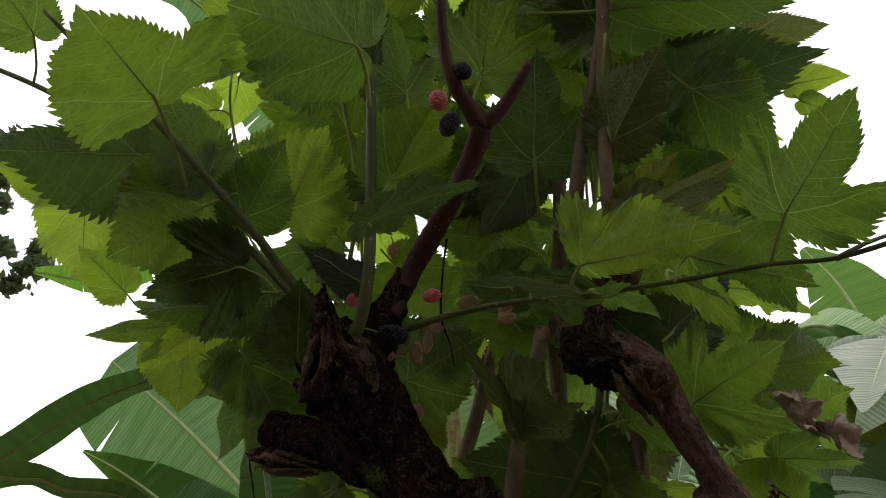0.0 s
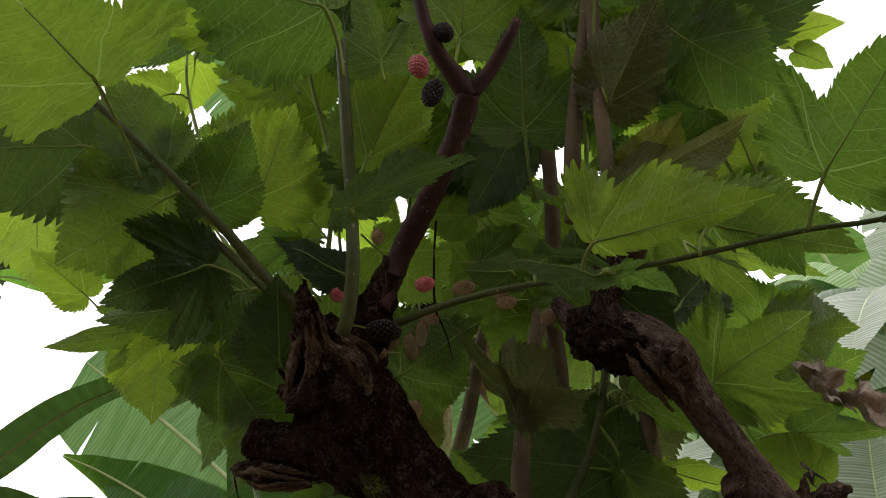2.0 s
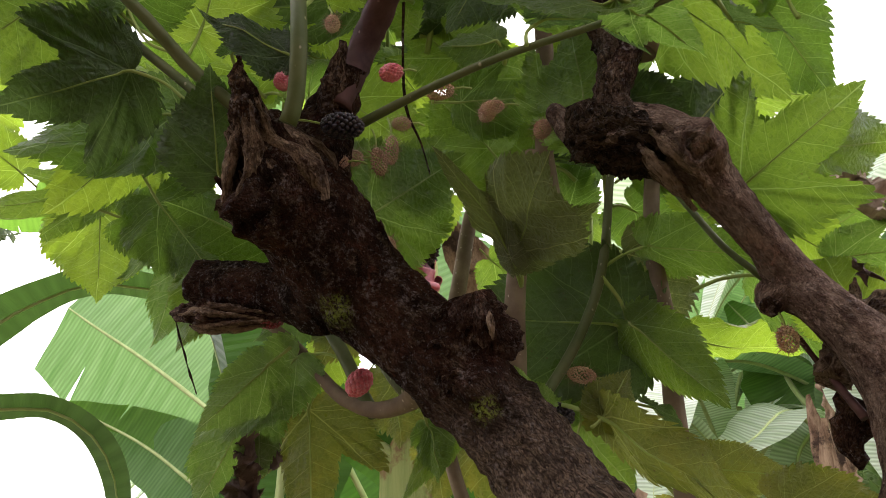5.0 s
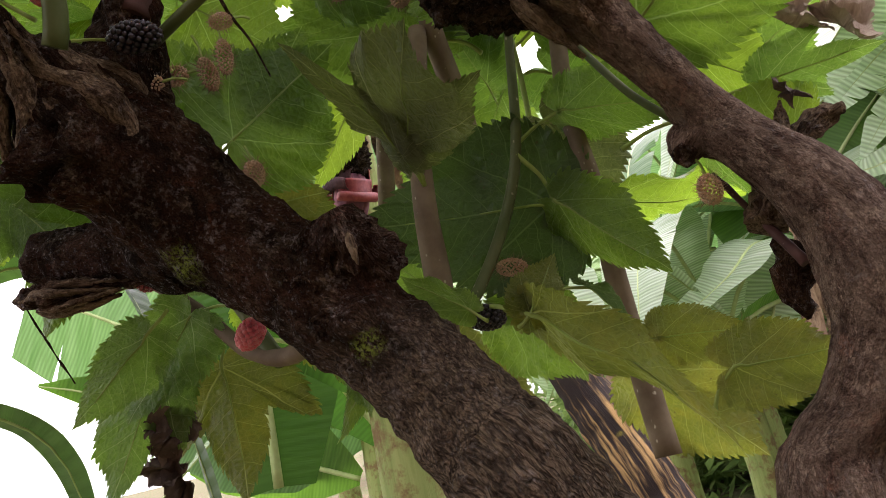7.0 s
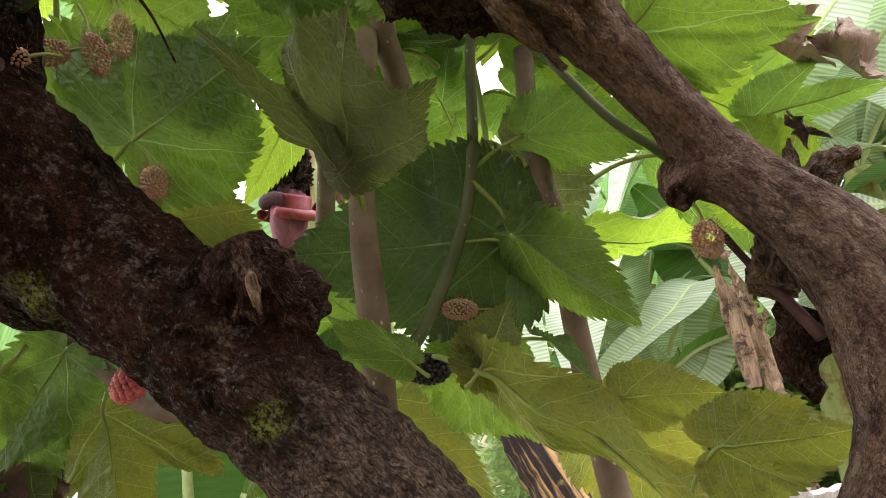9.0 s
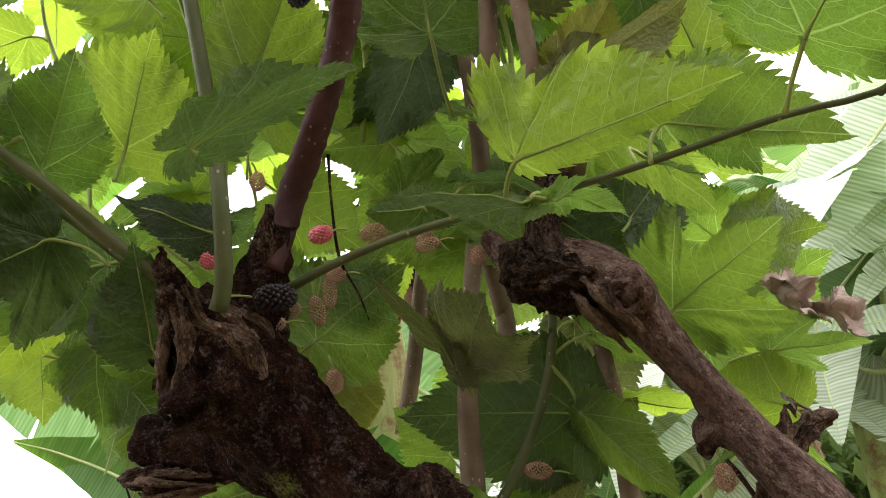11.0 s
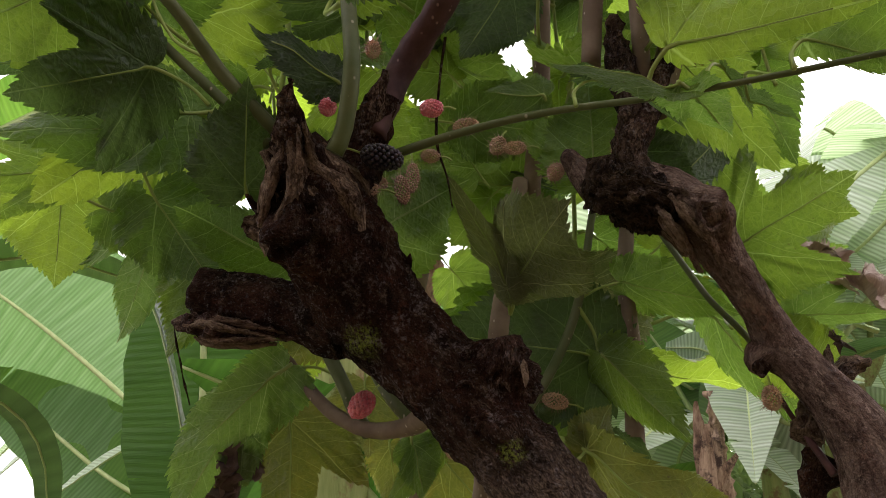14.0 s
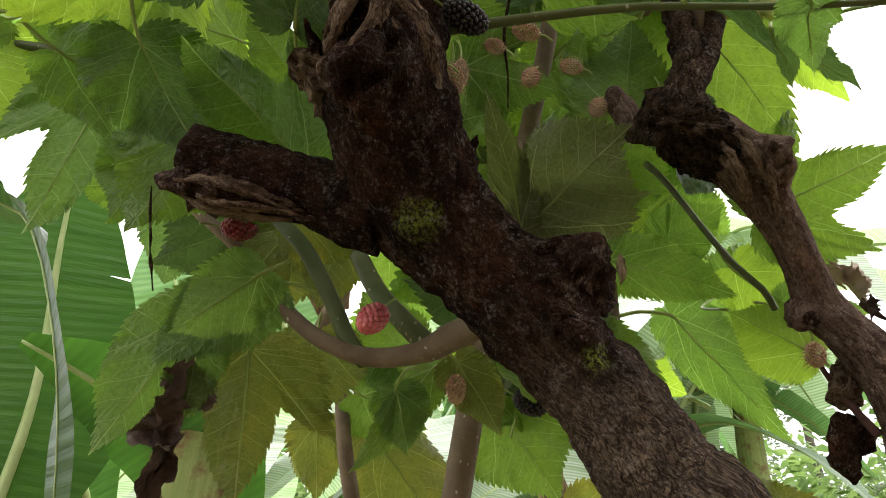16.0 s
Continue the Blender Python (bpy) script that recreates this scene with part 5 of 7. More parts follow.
leaf((-0.463, 0.665, 1.612), (-0.538, 0.664, 1.63), (0.05, 0.97, 0.23), 0.054, "ovate", "bright")
leaf((-0.423, 0.492, 1.68), (-0.447, 0.437, 1.708), (-0.69, 0.54, 0.48), 0.06, "broad", "fresh", stalk=(-0.426, 0.524, 1.643))
leaf((0.413, 0.634, 1.817), (0.479, 0.622, 1.83), (-0.07, 0.54, 0.84), 0.041, "ovate", "bright")
leaf((0.365, 0.6, 1.636), (0.456, 0.619, 1.623), (0.04, 0.45, 0.89), 0.047, "ovate", "bright")
leaf((0.427, 0.642, 1.798), (0.463, 0.639, 1.775), (0.53, 0.36, 0.77), 0.034, "ovate", "fresh")
leaf((0.157, 0.572, 1.455), (0.205, 0.574, 1.417), (0.36, 0.8, 0.48), 0.056, "ovate", "dark")
leaf((0.113, 0.618, 1.472), (0.146, 0.584, 1.526), (0.02, 0.85, 0.52), 0.065, "lobed", "fresh")
leaf((-0.007, 0.662, 1.431), (0.03, 0.663, 1.485), (-0.33, 0.92, 0.21), 0.059, "ovate", "fresh")
leaf((-0.061, 0.728, 1.572), (0.012, 0.756, 1.523), (0.05, 0.84, 0.55), 0.083, "broad", "bright")
leaf((0.047, 0.728, 1.621), (-0.029, 0.713, 1.681), (0.04, 0.95, 0.3), 0.088, "lobed", "fresh")
leaf((0.08, 0.752, 1.527), (0.021, 0.729, 1.579), (-0.08, 0.95, 0.32), 0.074, "broad", "fresh")
leaf((-0.14, 0.748, 1.617), (-0.206, 0.73, 1.678), (-0.1, 0.98, 0.19), 0.082, "broad", "bright")
leaf((-0.239, 0.741, 1.683), (-0.197, 0.734, 1.796), (-0.57, 0.78, 0.25), 0.109, "mitten2", "fresh")
leaf((-0.068, 0.836, 1.432), (-0.157, 0.85, 1.361), (0.01, 0.98, 0.19), 0.092, "broad", "dark")
leaf((-0.162, 0.737, 1.41), (-0.186, 0.748, 1.343), (-0, 0.99, 0.15), 0.061, "broad", "fresh")
leaf((-0.187, 0.877, 1.444), (-0.243, 0.859, 1.463), (-0.18, 0.93, 0.32), 0.055, "broad", "fresh")
leaf((0.298, 0.655, 1.39), (0.333, 0.636, 1.35), (0.77, 0.43, 0.47), 0.051, "broad", "bright")
leaf((0.162, 0.907, 1.594), (0.107, 0.902, 1.66), (0.18, 0.96, 0.22), 0.077, "broad", "fresh")
leaf((0.205, 0.958, 1.561), (0.169, 0.927, 1.639), (0.04, 0.92, 0.39), 0.083, "broad", "fresh")
leaf((0.105, 1.005, 1.505), (0.168, 1.009, 1.446), (0.33, 0.85, 0.41), 0.078, "broad", "fresh")
leaf((0.077, 0.846, 1.319), (0.025, 0.843, 1.374), (0.19, 0.96, 0.22), 0.068, "broad", "fresh")
leaf((0.043, 0.867, 1.286), (0.105, 0.849, 1.261), (0.39, 0.85, 0.37), 0.062, "broad", "fresh")
leaf((-0.082, 0.87, 1.36), (-0.112, 0.889, 1.306), (0.22, 0.95, 0.22), 0.058, "ovate", "bright")
leaf((0.279, 0.71, 1.436), (0.304, 0.661, 1.463), (0.53, 0.6, 0.59), 0.055, "broad", "fresh")
leaf((-0.051, 0.513, 1.819), (-0.131, 0.483, 1.87), (0.03, 0.84, 0.54), 0.089, "broad", "bright")
leaf((0.072, 0.598, 1.805), (0.122, 0.542, 1.877), (-0.12, 0.74, 0.66), 0.093, "broad", "bright")
leaf((-0.177, 0.672, 1.775), (-0.253, 0.646, 1.853), (-0.06, 0.96, 0.26), 0.101, "lobed", "bright")
leaf((-0.214, 0.921, 1.832), (-0.306, 0.863, 1.921), (-0.24, 0.91, 0.35), 0.126, "lobed", "bright")
leaf((-0.207, 0.915, 1.975), (-0.298, 0.857, 2.038), (-0.22, 0.85, 0.47), 0.113, "lobed", "bright")
leaf((-0.269, 0.854, 1.992), (-0.187, 0.93, 1.964), (-0.23, 0.55, 0.81), 0.092, "ovate", "bright")
leaf((-0.305, 0.899, 1.786), (-0.217, 0.924, 1.789), (-0.23, 0.71, 0.67), 0.073, "ovate", "bright")
leaf((0.081, 0.647, 1.368), (0.097, 0.545, 1.398), (0.75, 0.29, 0.6), 0.086, "wedge", "shade", stalk=(0.091, 0.681, 1.355), fold=0.12)
leaf((0.082, 0.65, 1.369), (0.027, 0.602, 1.439), (0.62, 0.33, 0.71), 0.036, "ovate", "shade", stalk=(0.091, 0.681, 1.355))
leaf((-0.059, 0.704, 1.449), (-0.132, 0.674, 1.494), (0.03, 0.81, 0.58), 0.082, "broad", "fresh")
leaf((0.084, 0.653, 1.371), (0.135, 0.568, 1.378), (0.49, 0.36, 0.79), 0.044, "ovate", "shade", stalk=(0.091, 0.681, 1.355), fold=0.2)
leaf((0.216, 0.727, 1.489), (0.267, 0.676, 1.529), (0.37, 0.78, 0.51), 0.074, "broad", "fresh")
leaf((0.278, 0.754, 1.462), (0.309, 0.716, 1.513), (0.44, 0.83, 0.35), 0.064, "broad", "bright")
leaf((0.375, 0.763, 1.492), (0.319, 0.763, 1.563), (0.58, 0.67, 0.46), 0.081, "broad", "fresh")
leaf((-0.028, 0.65, 1.405), (0.038, 0.67, 1.464), (-0.45, 0.87, 0.21), 0.095, "broad", "fresh", stalk=(-0.048, 0.665, 1.397))
leaf((0.187, 0.732, 1.336), (0.039, 0.774, 1.358), (0.29, 0.94, 0.16), 0.116, "broad", "dark", stalk=(0.168, 0.723, 1.378))
leaf((0.185, 0.717, 1.333), (0.245, 0.689, 1.259), (0.61, 0.77, 0.19), 0.059, "ovate", "fresh", stalk=(0.238, 0.784, 1.348), fold=0.25)
leaf((0.225, 0.822, 1.44), (0.281, 0.835, 1.342), (0.44, 0.82, 0.36), 0.091, "broad", "shade", stalk=(0.173, 0.738, 1.379))
leaf((0.132, 0.64, 1.245), (0.223, 0.574, 1.17), (0.73, 0.57, 0.39), 0.060, "long", "olive", stalk=(0.107, 0.702, 1.262), fold=0.35, droop=0.25)
leaf((0.133, 0.64, 1.245), (0.16, 0.651, 1.281), (-0.21, 0.97, -0.14), 0.036, "ovate", "olive")
leaf((0.231, 0.614, 1.187), (0.286, 0.587, 1.183), (0.49, 0.83, -0.27), 0.043, "broad", "olive", stalk=(0.216, 0.624, 1.165))
leaf((0.232, 0.728, 1.217), (0.294, 0.723, 1.21), (0.1, 0.98, 0.19), 0.046, "ovate", "olive")
leaf((0.099, 0.663, 1.259), (0.059, 0.668, 1.29), (-0.06, 0.97, -0.25), 0.026, "ovate", "fresh")
leaf((0.147, 0.768, 1.262), (0.154, 0.759, 1.316), (-0.02, 0.99, 0.16), 0.056, "ovate", "fresh")
leaf((0.067, 0.904, 1.262), (0.166, 0.895, 1.156), (0.19, 0.98, 0.1), 0.087, "ovate", "olive")
leaf((0.249, 0.838, 1.195), (0.315, 0.801, 1.112), (0.48, 0.87, -0.01), 0.089, "broad", "olive")
leaf((0.369, 0.731, 1.413), (0.44, 0.698, 1.45), (0.22, 0.89, 0.39), 0.078, "ovate", "fresh", stalk=(0.264, 0.639, 1.342))
leaf((0.314, 0.627, 1.353), (0.372, 0.593, 1.35), (0.47, 0.74, 0.48), 0.041, "lobed", "pale", stalk=(0.281, 0.627, 1.348))
leaf((-0.087, 0.693, 1.304), (-0.135, 0.709, 1.247), (0.01, 1, 0.06), 0.062, "ovate", "pale", stalk=(-0.051, 0.682, 1.3), fold=0.12)
leaf((-0.117, 0.702, 1.279), (-0.158, 0.705, 1.189), (-0.05, 0.99, 0.17), 0.06, "mitten", "pale", stalk=(-0.068, 0.701, 1.287), fold=0.1, droop=0.2)
leaf((-0.081, 0.723, 1.269), (-0.073, 0.735, 1.176), (0.09, 0.99, 0.13), 0.1, "lobed", "olive", stalk=(-0.065, 0.7, 1.288), fold=0.08, droop=0.15)
leaf((-0.076, 0.652, 1.369), (-0.164, 0.601, 1.395), (-0.29, 0.78, 0.55), 0.105, "lobed", "fresh", stalk=(-0.06, 0.638, 1.367))
leaf((-0.147, 0.661, 1.382), (-0.165, 0.678, 1.305), (0.16, 0.97, 0.19), 0.061, "broad", "fresh", stalk=(-0.138, 0.671, 1.403))
leaf((-0.222, 0.793, 1.48), (-0.239, 0.805, 1.343), (-0.05, 0.99, 0.09), 0.099, "lobed", "pale", stalk=(-0.219, 0.788, 1.488), fold=0.2, droop=0.3)
leaf((-0.136, 0.709, 1.501), (-0.211, 0.73, 1.515), (0.32, 0.81, 0.49), 0.056, "ovate", "bright")
leaf((0.136, 0.594, 1.447), (0.129, 0.574, 1.517), (0.47, 0.83, 0.29), 0.073, "broad", "fresh", stalk=(0.139, 0.595, 1.427))
leaf((0.185, 0.571, 1.563), (0.274, 0.556, 1.452), (0.78, 0.21, 0.59), 0.089, "broad", "fresh", stalk=(0.18, 0.541, 1.543))
leaf((0.324, 0.645, 1.614), (0.385, 0.671, 1.521), (0.43, 0.63, 0.64), 0.075, "ovate", "fresh")
leaf((0.21, 0.71, 1.401), (0.273, 0.636, 1.358), (0.72, 0.45, 0.53), 0.06, "ovate", "fresh", stalk=(0.172, 0.724, 1.387))
leaf((0.329, 0.765, 1.391), (0.38, 0.685, 1.256), (0.86, 0.44, 0.26), 0.066, "ovate", "fresh", stalk=(0.27, 0.779, 1.382))
leaf((0.306, 0.608, 1.308), (0.274, 0.646, 1.343), (0.83, 0.54, 0.16), 0.055, "broad", "bright")
leaf((0.04, 0.696, 1.271), (0.001, 0.726, 1.201), (0.55, 0.83, 0.06), 0.047, "long", "fresh", stalk=(0.03, 0.657, 1.263))
leaf((0.014, 0.701, 1.252), (0.025, 0.695, 1.21), (0.57, 0.82, 0.03), 0.039, "ovate", "fresh", stalk=(0.007, 0.647, 1.253))
leaf((0.036, 0.654, 1.263), (0.072, 0.658, 1.225), (0.44, 0.76, 0.48), 0.037, "ovate", "olive", stalk=(0.021, 0.638, 1.262))
leaf((0.139, 0.784, 1.274), (0.192, 0.765, 1.2), (0.63, 0.73, 0.26), 0.084, "broad", "fresh")
leaf((-0.018, 0.812, 1.313), (-0.008, 0.816, 1.245), (0.34, 0.93, 0.12), 0.068, "broad", "olive")
leaf((0.019, 0.921, 1.266), (0.03, 0.927, 1.201), (0.33, 0.93, 0.15), 0.059, "ovate", "olive")
leaf((-0.015, 0.796, 1.402), (-0.019, 0.823, 1.341), (0.29, 0.88, 0.38), 0.06, "ovate", "olive")
leaf((-0.051, 0.82, 1.414), (-0.097, 0.86, 1.332), (0.19, 0.92, 0.34), 0.082, "broad", "olive")
leaf((0.05, 0.696, 1.543), (0.133, 0.663, 1.527), (0.37, 0.59, 0.72), 0.073, "mitten", "fresh")
leaf((-0.288, 0.791, 1.531), (-0.242, 0.763, 1.578), (-0.26, 0.7, 0.67), 0.065, "broad", "fresh")
leaf((-0.269, 0.878, 1.591), (-0.308, 0.917, 1.521), (-0.12, 0.84, 0.53), 0.081, "lobed", "bright")
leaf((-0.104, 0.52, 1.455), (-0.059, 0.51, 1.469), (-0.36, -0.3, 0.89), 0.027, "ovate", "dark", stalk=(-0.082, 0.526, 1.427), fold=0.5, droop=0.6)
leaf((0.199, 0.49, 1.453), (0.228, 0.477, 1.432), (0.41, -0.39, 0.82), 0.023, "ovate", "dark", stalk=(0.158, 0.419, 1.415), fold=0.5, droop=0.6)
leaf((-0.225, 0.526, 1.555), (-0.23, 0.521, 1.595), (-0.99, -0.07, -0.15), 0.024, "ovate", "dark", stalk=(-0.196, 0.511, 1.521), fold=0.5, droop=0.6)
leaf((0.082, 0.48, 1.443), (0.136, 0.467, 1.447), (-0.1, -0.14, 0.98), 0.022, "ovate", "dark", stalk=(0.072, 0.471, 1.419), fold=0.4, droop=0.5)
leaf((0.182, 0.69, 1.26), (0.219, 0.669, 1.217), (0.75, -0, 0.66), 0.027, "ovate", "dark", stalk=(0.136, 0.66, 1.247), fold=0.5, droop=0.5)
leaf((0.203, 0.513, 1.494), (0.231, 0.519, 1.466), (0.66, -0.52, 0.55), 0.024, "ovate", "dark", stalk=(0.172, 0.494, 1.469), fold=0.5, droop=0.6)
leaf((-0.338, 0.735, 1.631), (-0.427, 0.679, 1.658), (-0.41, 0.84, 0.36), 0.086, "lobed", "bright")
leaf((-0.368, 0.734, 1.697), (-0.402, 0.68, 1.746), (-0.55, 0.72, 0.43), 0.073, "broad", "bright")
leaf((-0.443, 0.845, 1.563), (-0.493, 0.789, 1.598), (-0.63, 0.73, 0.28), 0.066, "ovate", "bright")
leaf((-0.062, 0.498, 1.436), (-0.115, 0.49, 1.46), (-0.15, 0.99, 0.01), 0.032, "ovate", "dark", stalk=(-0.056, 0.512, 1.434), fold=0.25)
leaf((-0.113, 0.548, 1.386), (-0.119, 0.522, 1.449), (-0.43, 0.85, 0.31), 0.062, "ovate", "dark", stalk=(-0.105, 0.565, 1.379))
leaf((0.058, 0.485, 1.434), (0.026, 0.502, 1.44), (0.48, 0.88, 0.06), 0.029, "ovate", "fresh", stalk=(0.063, 0.496, 1.426))
leaf((-0.188, 0.641, 1.496), (-0.274, 0.645, 1.405), (-0.35, 0.86, 0.37), 0.119, "lobed", "bright", stalk=(-0.181, 0.643, 1.476))
leaf((-0.304, 0.76, 1.495), (-0.402, 0.743, 1.455), (-0.22, 0.97, 0.14), 0.064, "lobed", "fresh")
leaf((-0.181, 0.652, 1.593), (-0.152, 0.625, 1.695), (-0.46, 0.82, 0.35), 0.109, "broad", "bright")
leaf((-0.214, 0.583, 1.559), (-0.287, 0.559, 1.568), (-0.24, 0.87, 0.43), 0.054, "ovate", "bright")
leaf((-0.187, 0.637, 1.412), (-0.138, 0.654, 1.351), (-0.1, 0.97, 0.2), 0.064, "broad", "fresh")
leaf((-0.234, 0.683, 1.422), (-0.15, 0.698, 1.405), (-0.09, 0.91, 0.39), 0.061, "lobed", "fresh")
leaf((-0.095, 0.638, 1.286), (-0.134, 0.624, 1.239), (-0.16, 0.97, -0.17), 0.044, "ovate", "pale")
leaf((-0.216, 0.524, 1.514), (-0.287, 0.518, 1.448), (-0.42, 0.83, 0.37), 0.105, "broad", "fresh", fold=0.1)
leaf((0.225, 0.493, 1.663), (0.303, 0.494, 1.606), (0.34, 0.6, 0.73), 0.085, "ovate", "fresh", fold=0.1)
leaf((0.168, 0.529, 1.533), (0.196, 0.473, 1.567), (0.32, 0.81, 0.49), 0.055, "ovate", "olive", fold=0.25)
leaf((0.237, 1.051, 1.588), (0.182, 1.089, 1.5), (0.16, 0.87, 0.47), 0.1, "broad", "fresh", fold=0.1)
leaf((0.276, 0.594, 1.669), (0.244, 0.626, 1.644), (0.28, 0.67, 0.69), 0.075, "broad", "fresh", fold=0.1)
leaf((0.122, 0.855, 1.548), (0.077, 0.885, 1.491), (0.14, 0.84, 0.52), 0.08, "broad", "fresh", fold=0.1)
leaf((0.043, 0.941, 1.566), (-0.026, 0.974, 1.48), (-0.11, 0.81, 0.57), 0.06, "ovate", "bright", fold=0.1)
leaf((-0.057, 0.757, 1.394), (0.017, 0.772, 1.403), (-0.21, 0.84, 0.49), 0.07, "broad", "olive", fold=0.1)


def fill_leaves():
    """Leaves of the shoots behind and of unseen ones overhead that shade, on a dozen shared blades."""
    rng = random.Random(11)
    blades = []
    tones = ("fresh", "dark", "bright", "fresh", "fresh", "fresh", "bright", "pale", "fresh", "dark", "bright", "fresh")
    for k, tone in enumerate(tones):
        kind = ("ovate", "lobed", "mitten", "broad", "mitten2", "ovate")[k % 6]
        v, f, s, uv = leaf_data(0.13, 0.11, kind, 900 + k, rng.uniform(0.05, 0.3), rng.uniform(0.05, 0.4), Vector((0.004, -0.03, -0.02)), rings=(0.15, 0.5, 0.85, 1.0))
        me = mesh_of("leaf", v, f, slots=s, uvs=uv)
        me.materials.append(LEAVES[tone])
        me.materials.append(PETIOLE)
        blades.append(me)
    crown = []
    for x0, y0, x1, y1, z0, z1, count in SHOOTS:
        for k in range(count):
            s = (k + 0.5) / count
            a = k * 2.4 + x0 * 30 + rng.uniform(-0.5, 0.5)
            z = z0 + (z1 - z0) * s
            c = Vector((x0 + (x1 - x0) * s, y0 + (y1 - y0) * s, z))
            out = Vector((math.cos(a), math.sin(a), 0))
            base = c + out * rng.uniform(0.03, 0.06) + Vector((0, 0, 0.02))
            way = (out + Vector((0, 0, rng.uniform(-0.7, 0.25)))).normalized()
            face = Vector((rng.uniform(-0.3, 0.3), rng.uniform(-0.3, 0.3), 1)) + out * 0.5
            m = leaf_pose(base, base + way, face) @ Matrix.Scale(rng.uniform(0.75, 1.25), 4)
            blade = rng.choice(blades)
            middle = base + way * 0.06
            if any((middle - Vector(g[:3])).length < g[3] for g in GAPS):
                continue
            if z0 >= 1.84:
                crown.append((blade, m))
            else:
                part("leaf", blade, [], tree, "", m)
        limb("shoot", [(x0, y0, z0 + 0.02, 0.0030), (x0 * 0.7 + x1 * 0.3 + 0.012, y0 * 0.7 + y1 * 0.3, z0 * 0.7 + z1 * 0.3, 0.0028), (x0 * 0.3 + x1 * 0.7 - 0.014, y0 * 0.3 + y1 * 0.7, z0 * 0.3 + z1 * 0.7, 0.0025), (x1, y1, z1, 0.0015)], PETIOLE, tree, 8, 0.03)


    # the high leaves that cannot be told apart, joined; many are unseen and only shade
    bm = bmesh.new()
    slots = [LEAF_FRESH, LEAF_DARK, LEAF_BRIGHT, LEAF_PALE, PETIOLE]
    for blade, m in crown:
        first, start = len(bm.verts), len(bm.faces)
        bm.from_mesh(blade)
        bm.verts.ensure_lookup_table()
        bm.faces.ensure_lookup_table()
        for v in bm.verts[first:]:
            v.co = m @ v.co
        turn = [slots.index(mat) for mat in blade.materials]
        for f in bm.faces[start:]:
            f.material_index = turn[f.material_index]
    me = bpy.data.meshes.new("foliage")
    bm.to_mesh(me)
    bm.free()
    part("foliage", me, slots, tree, "high crown leaves, many out of view to shade the tree", kind="stuff")


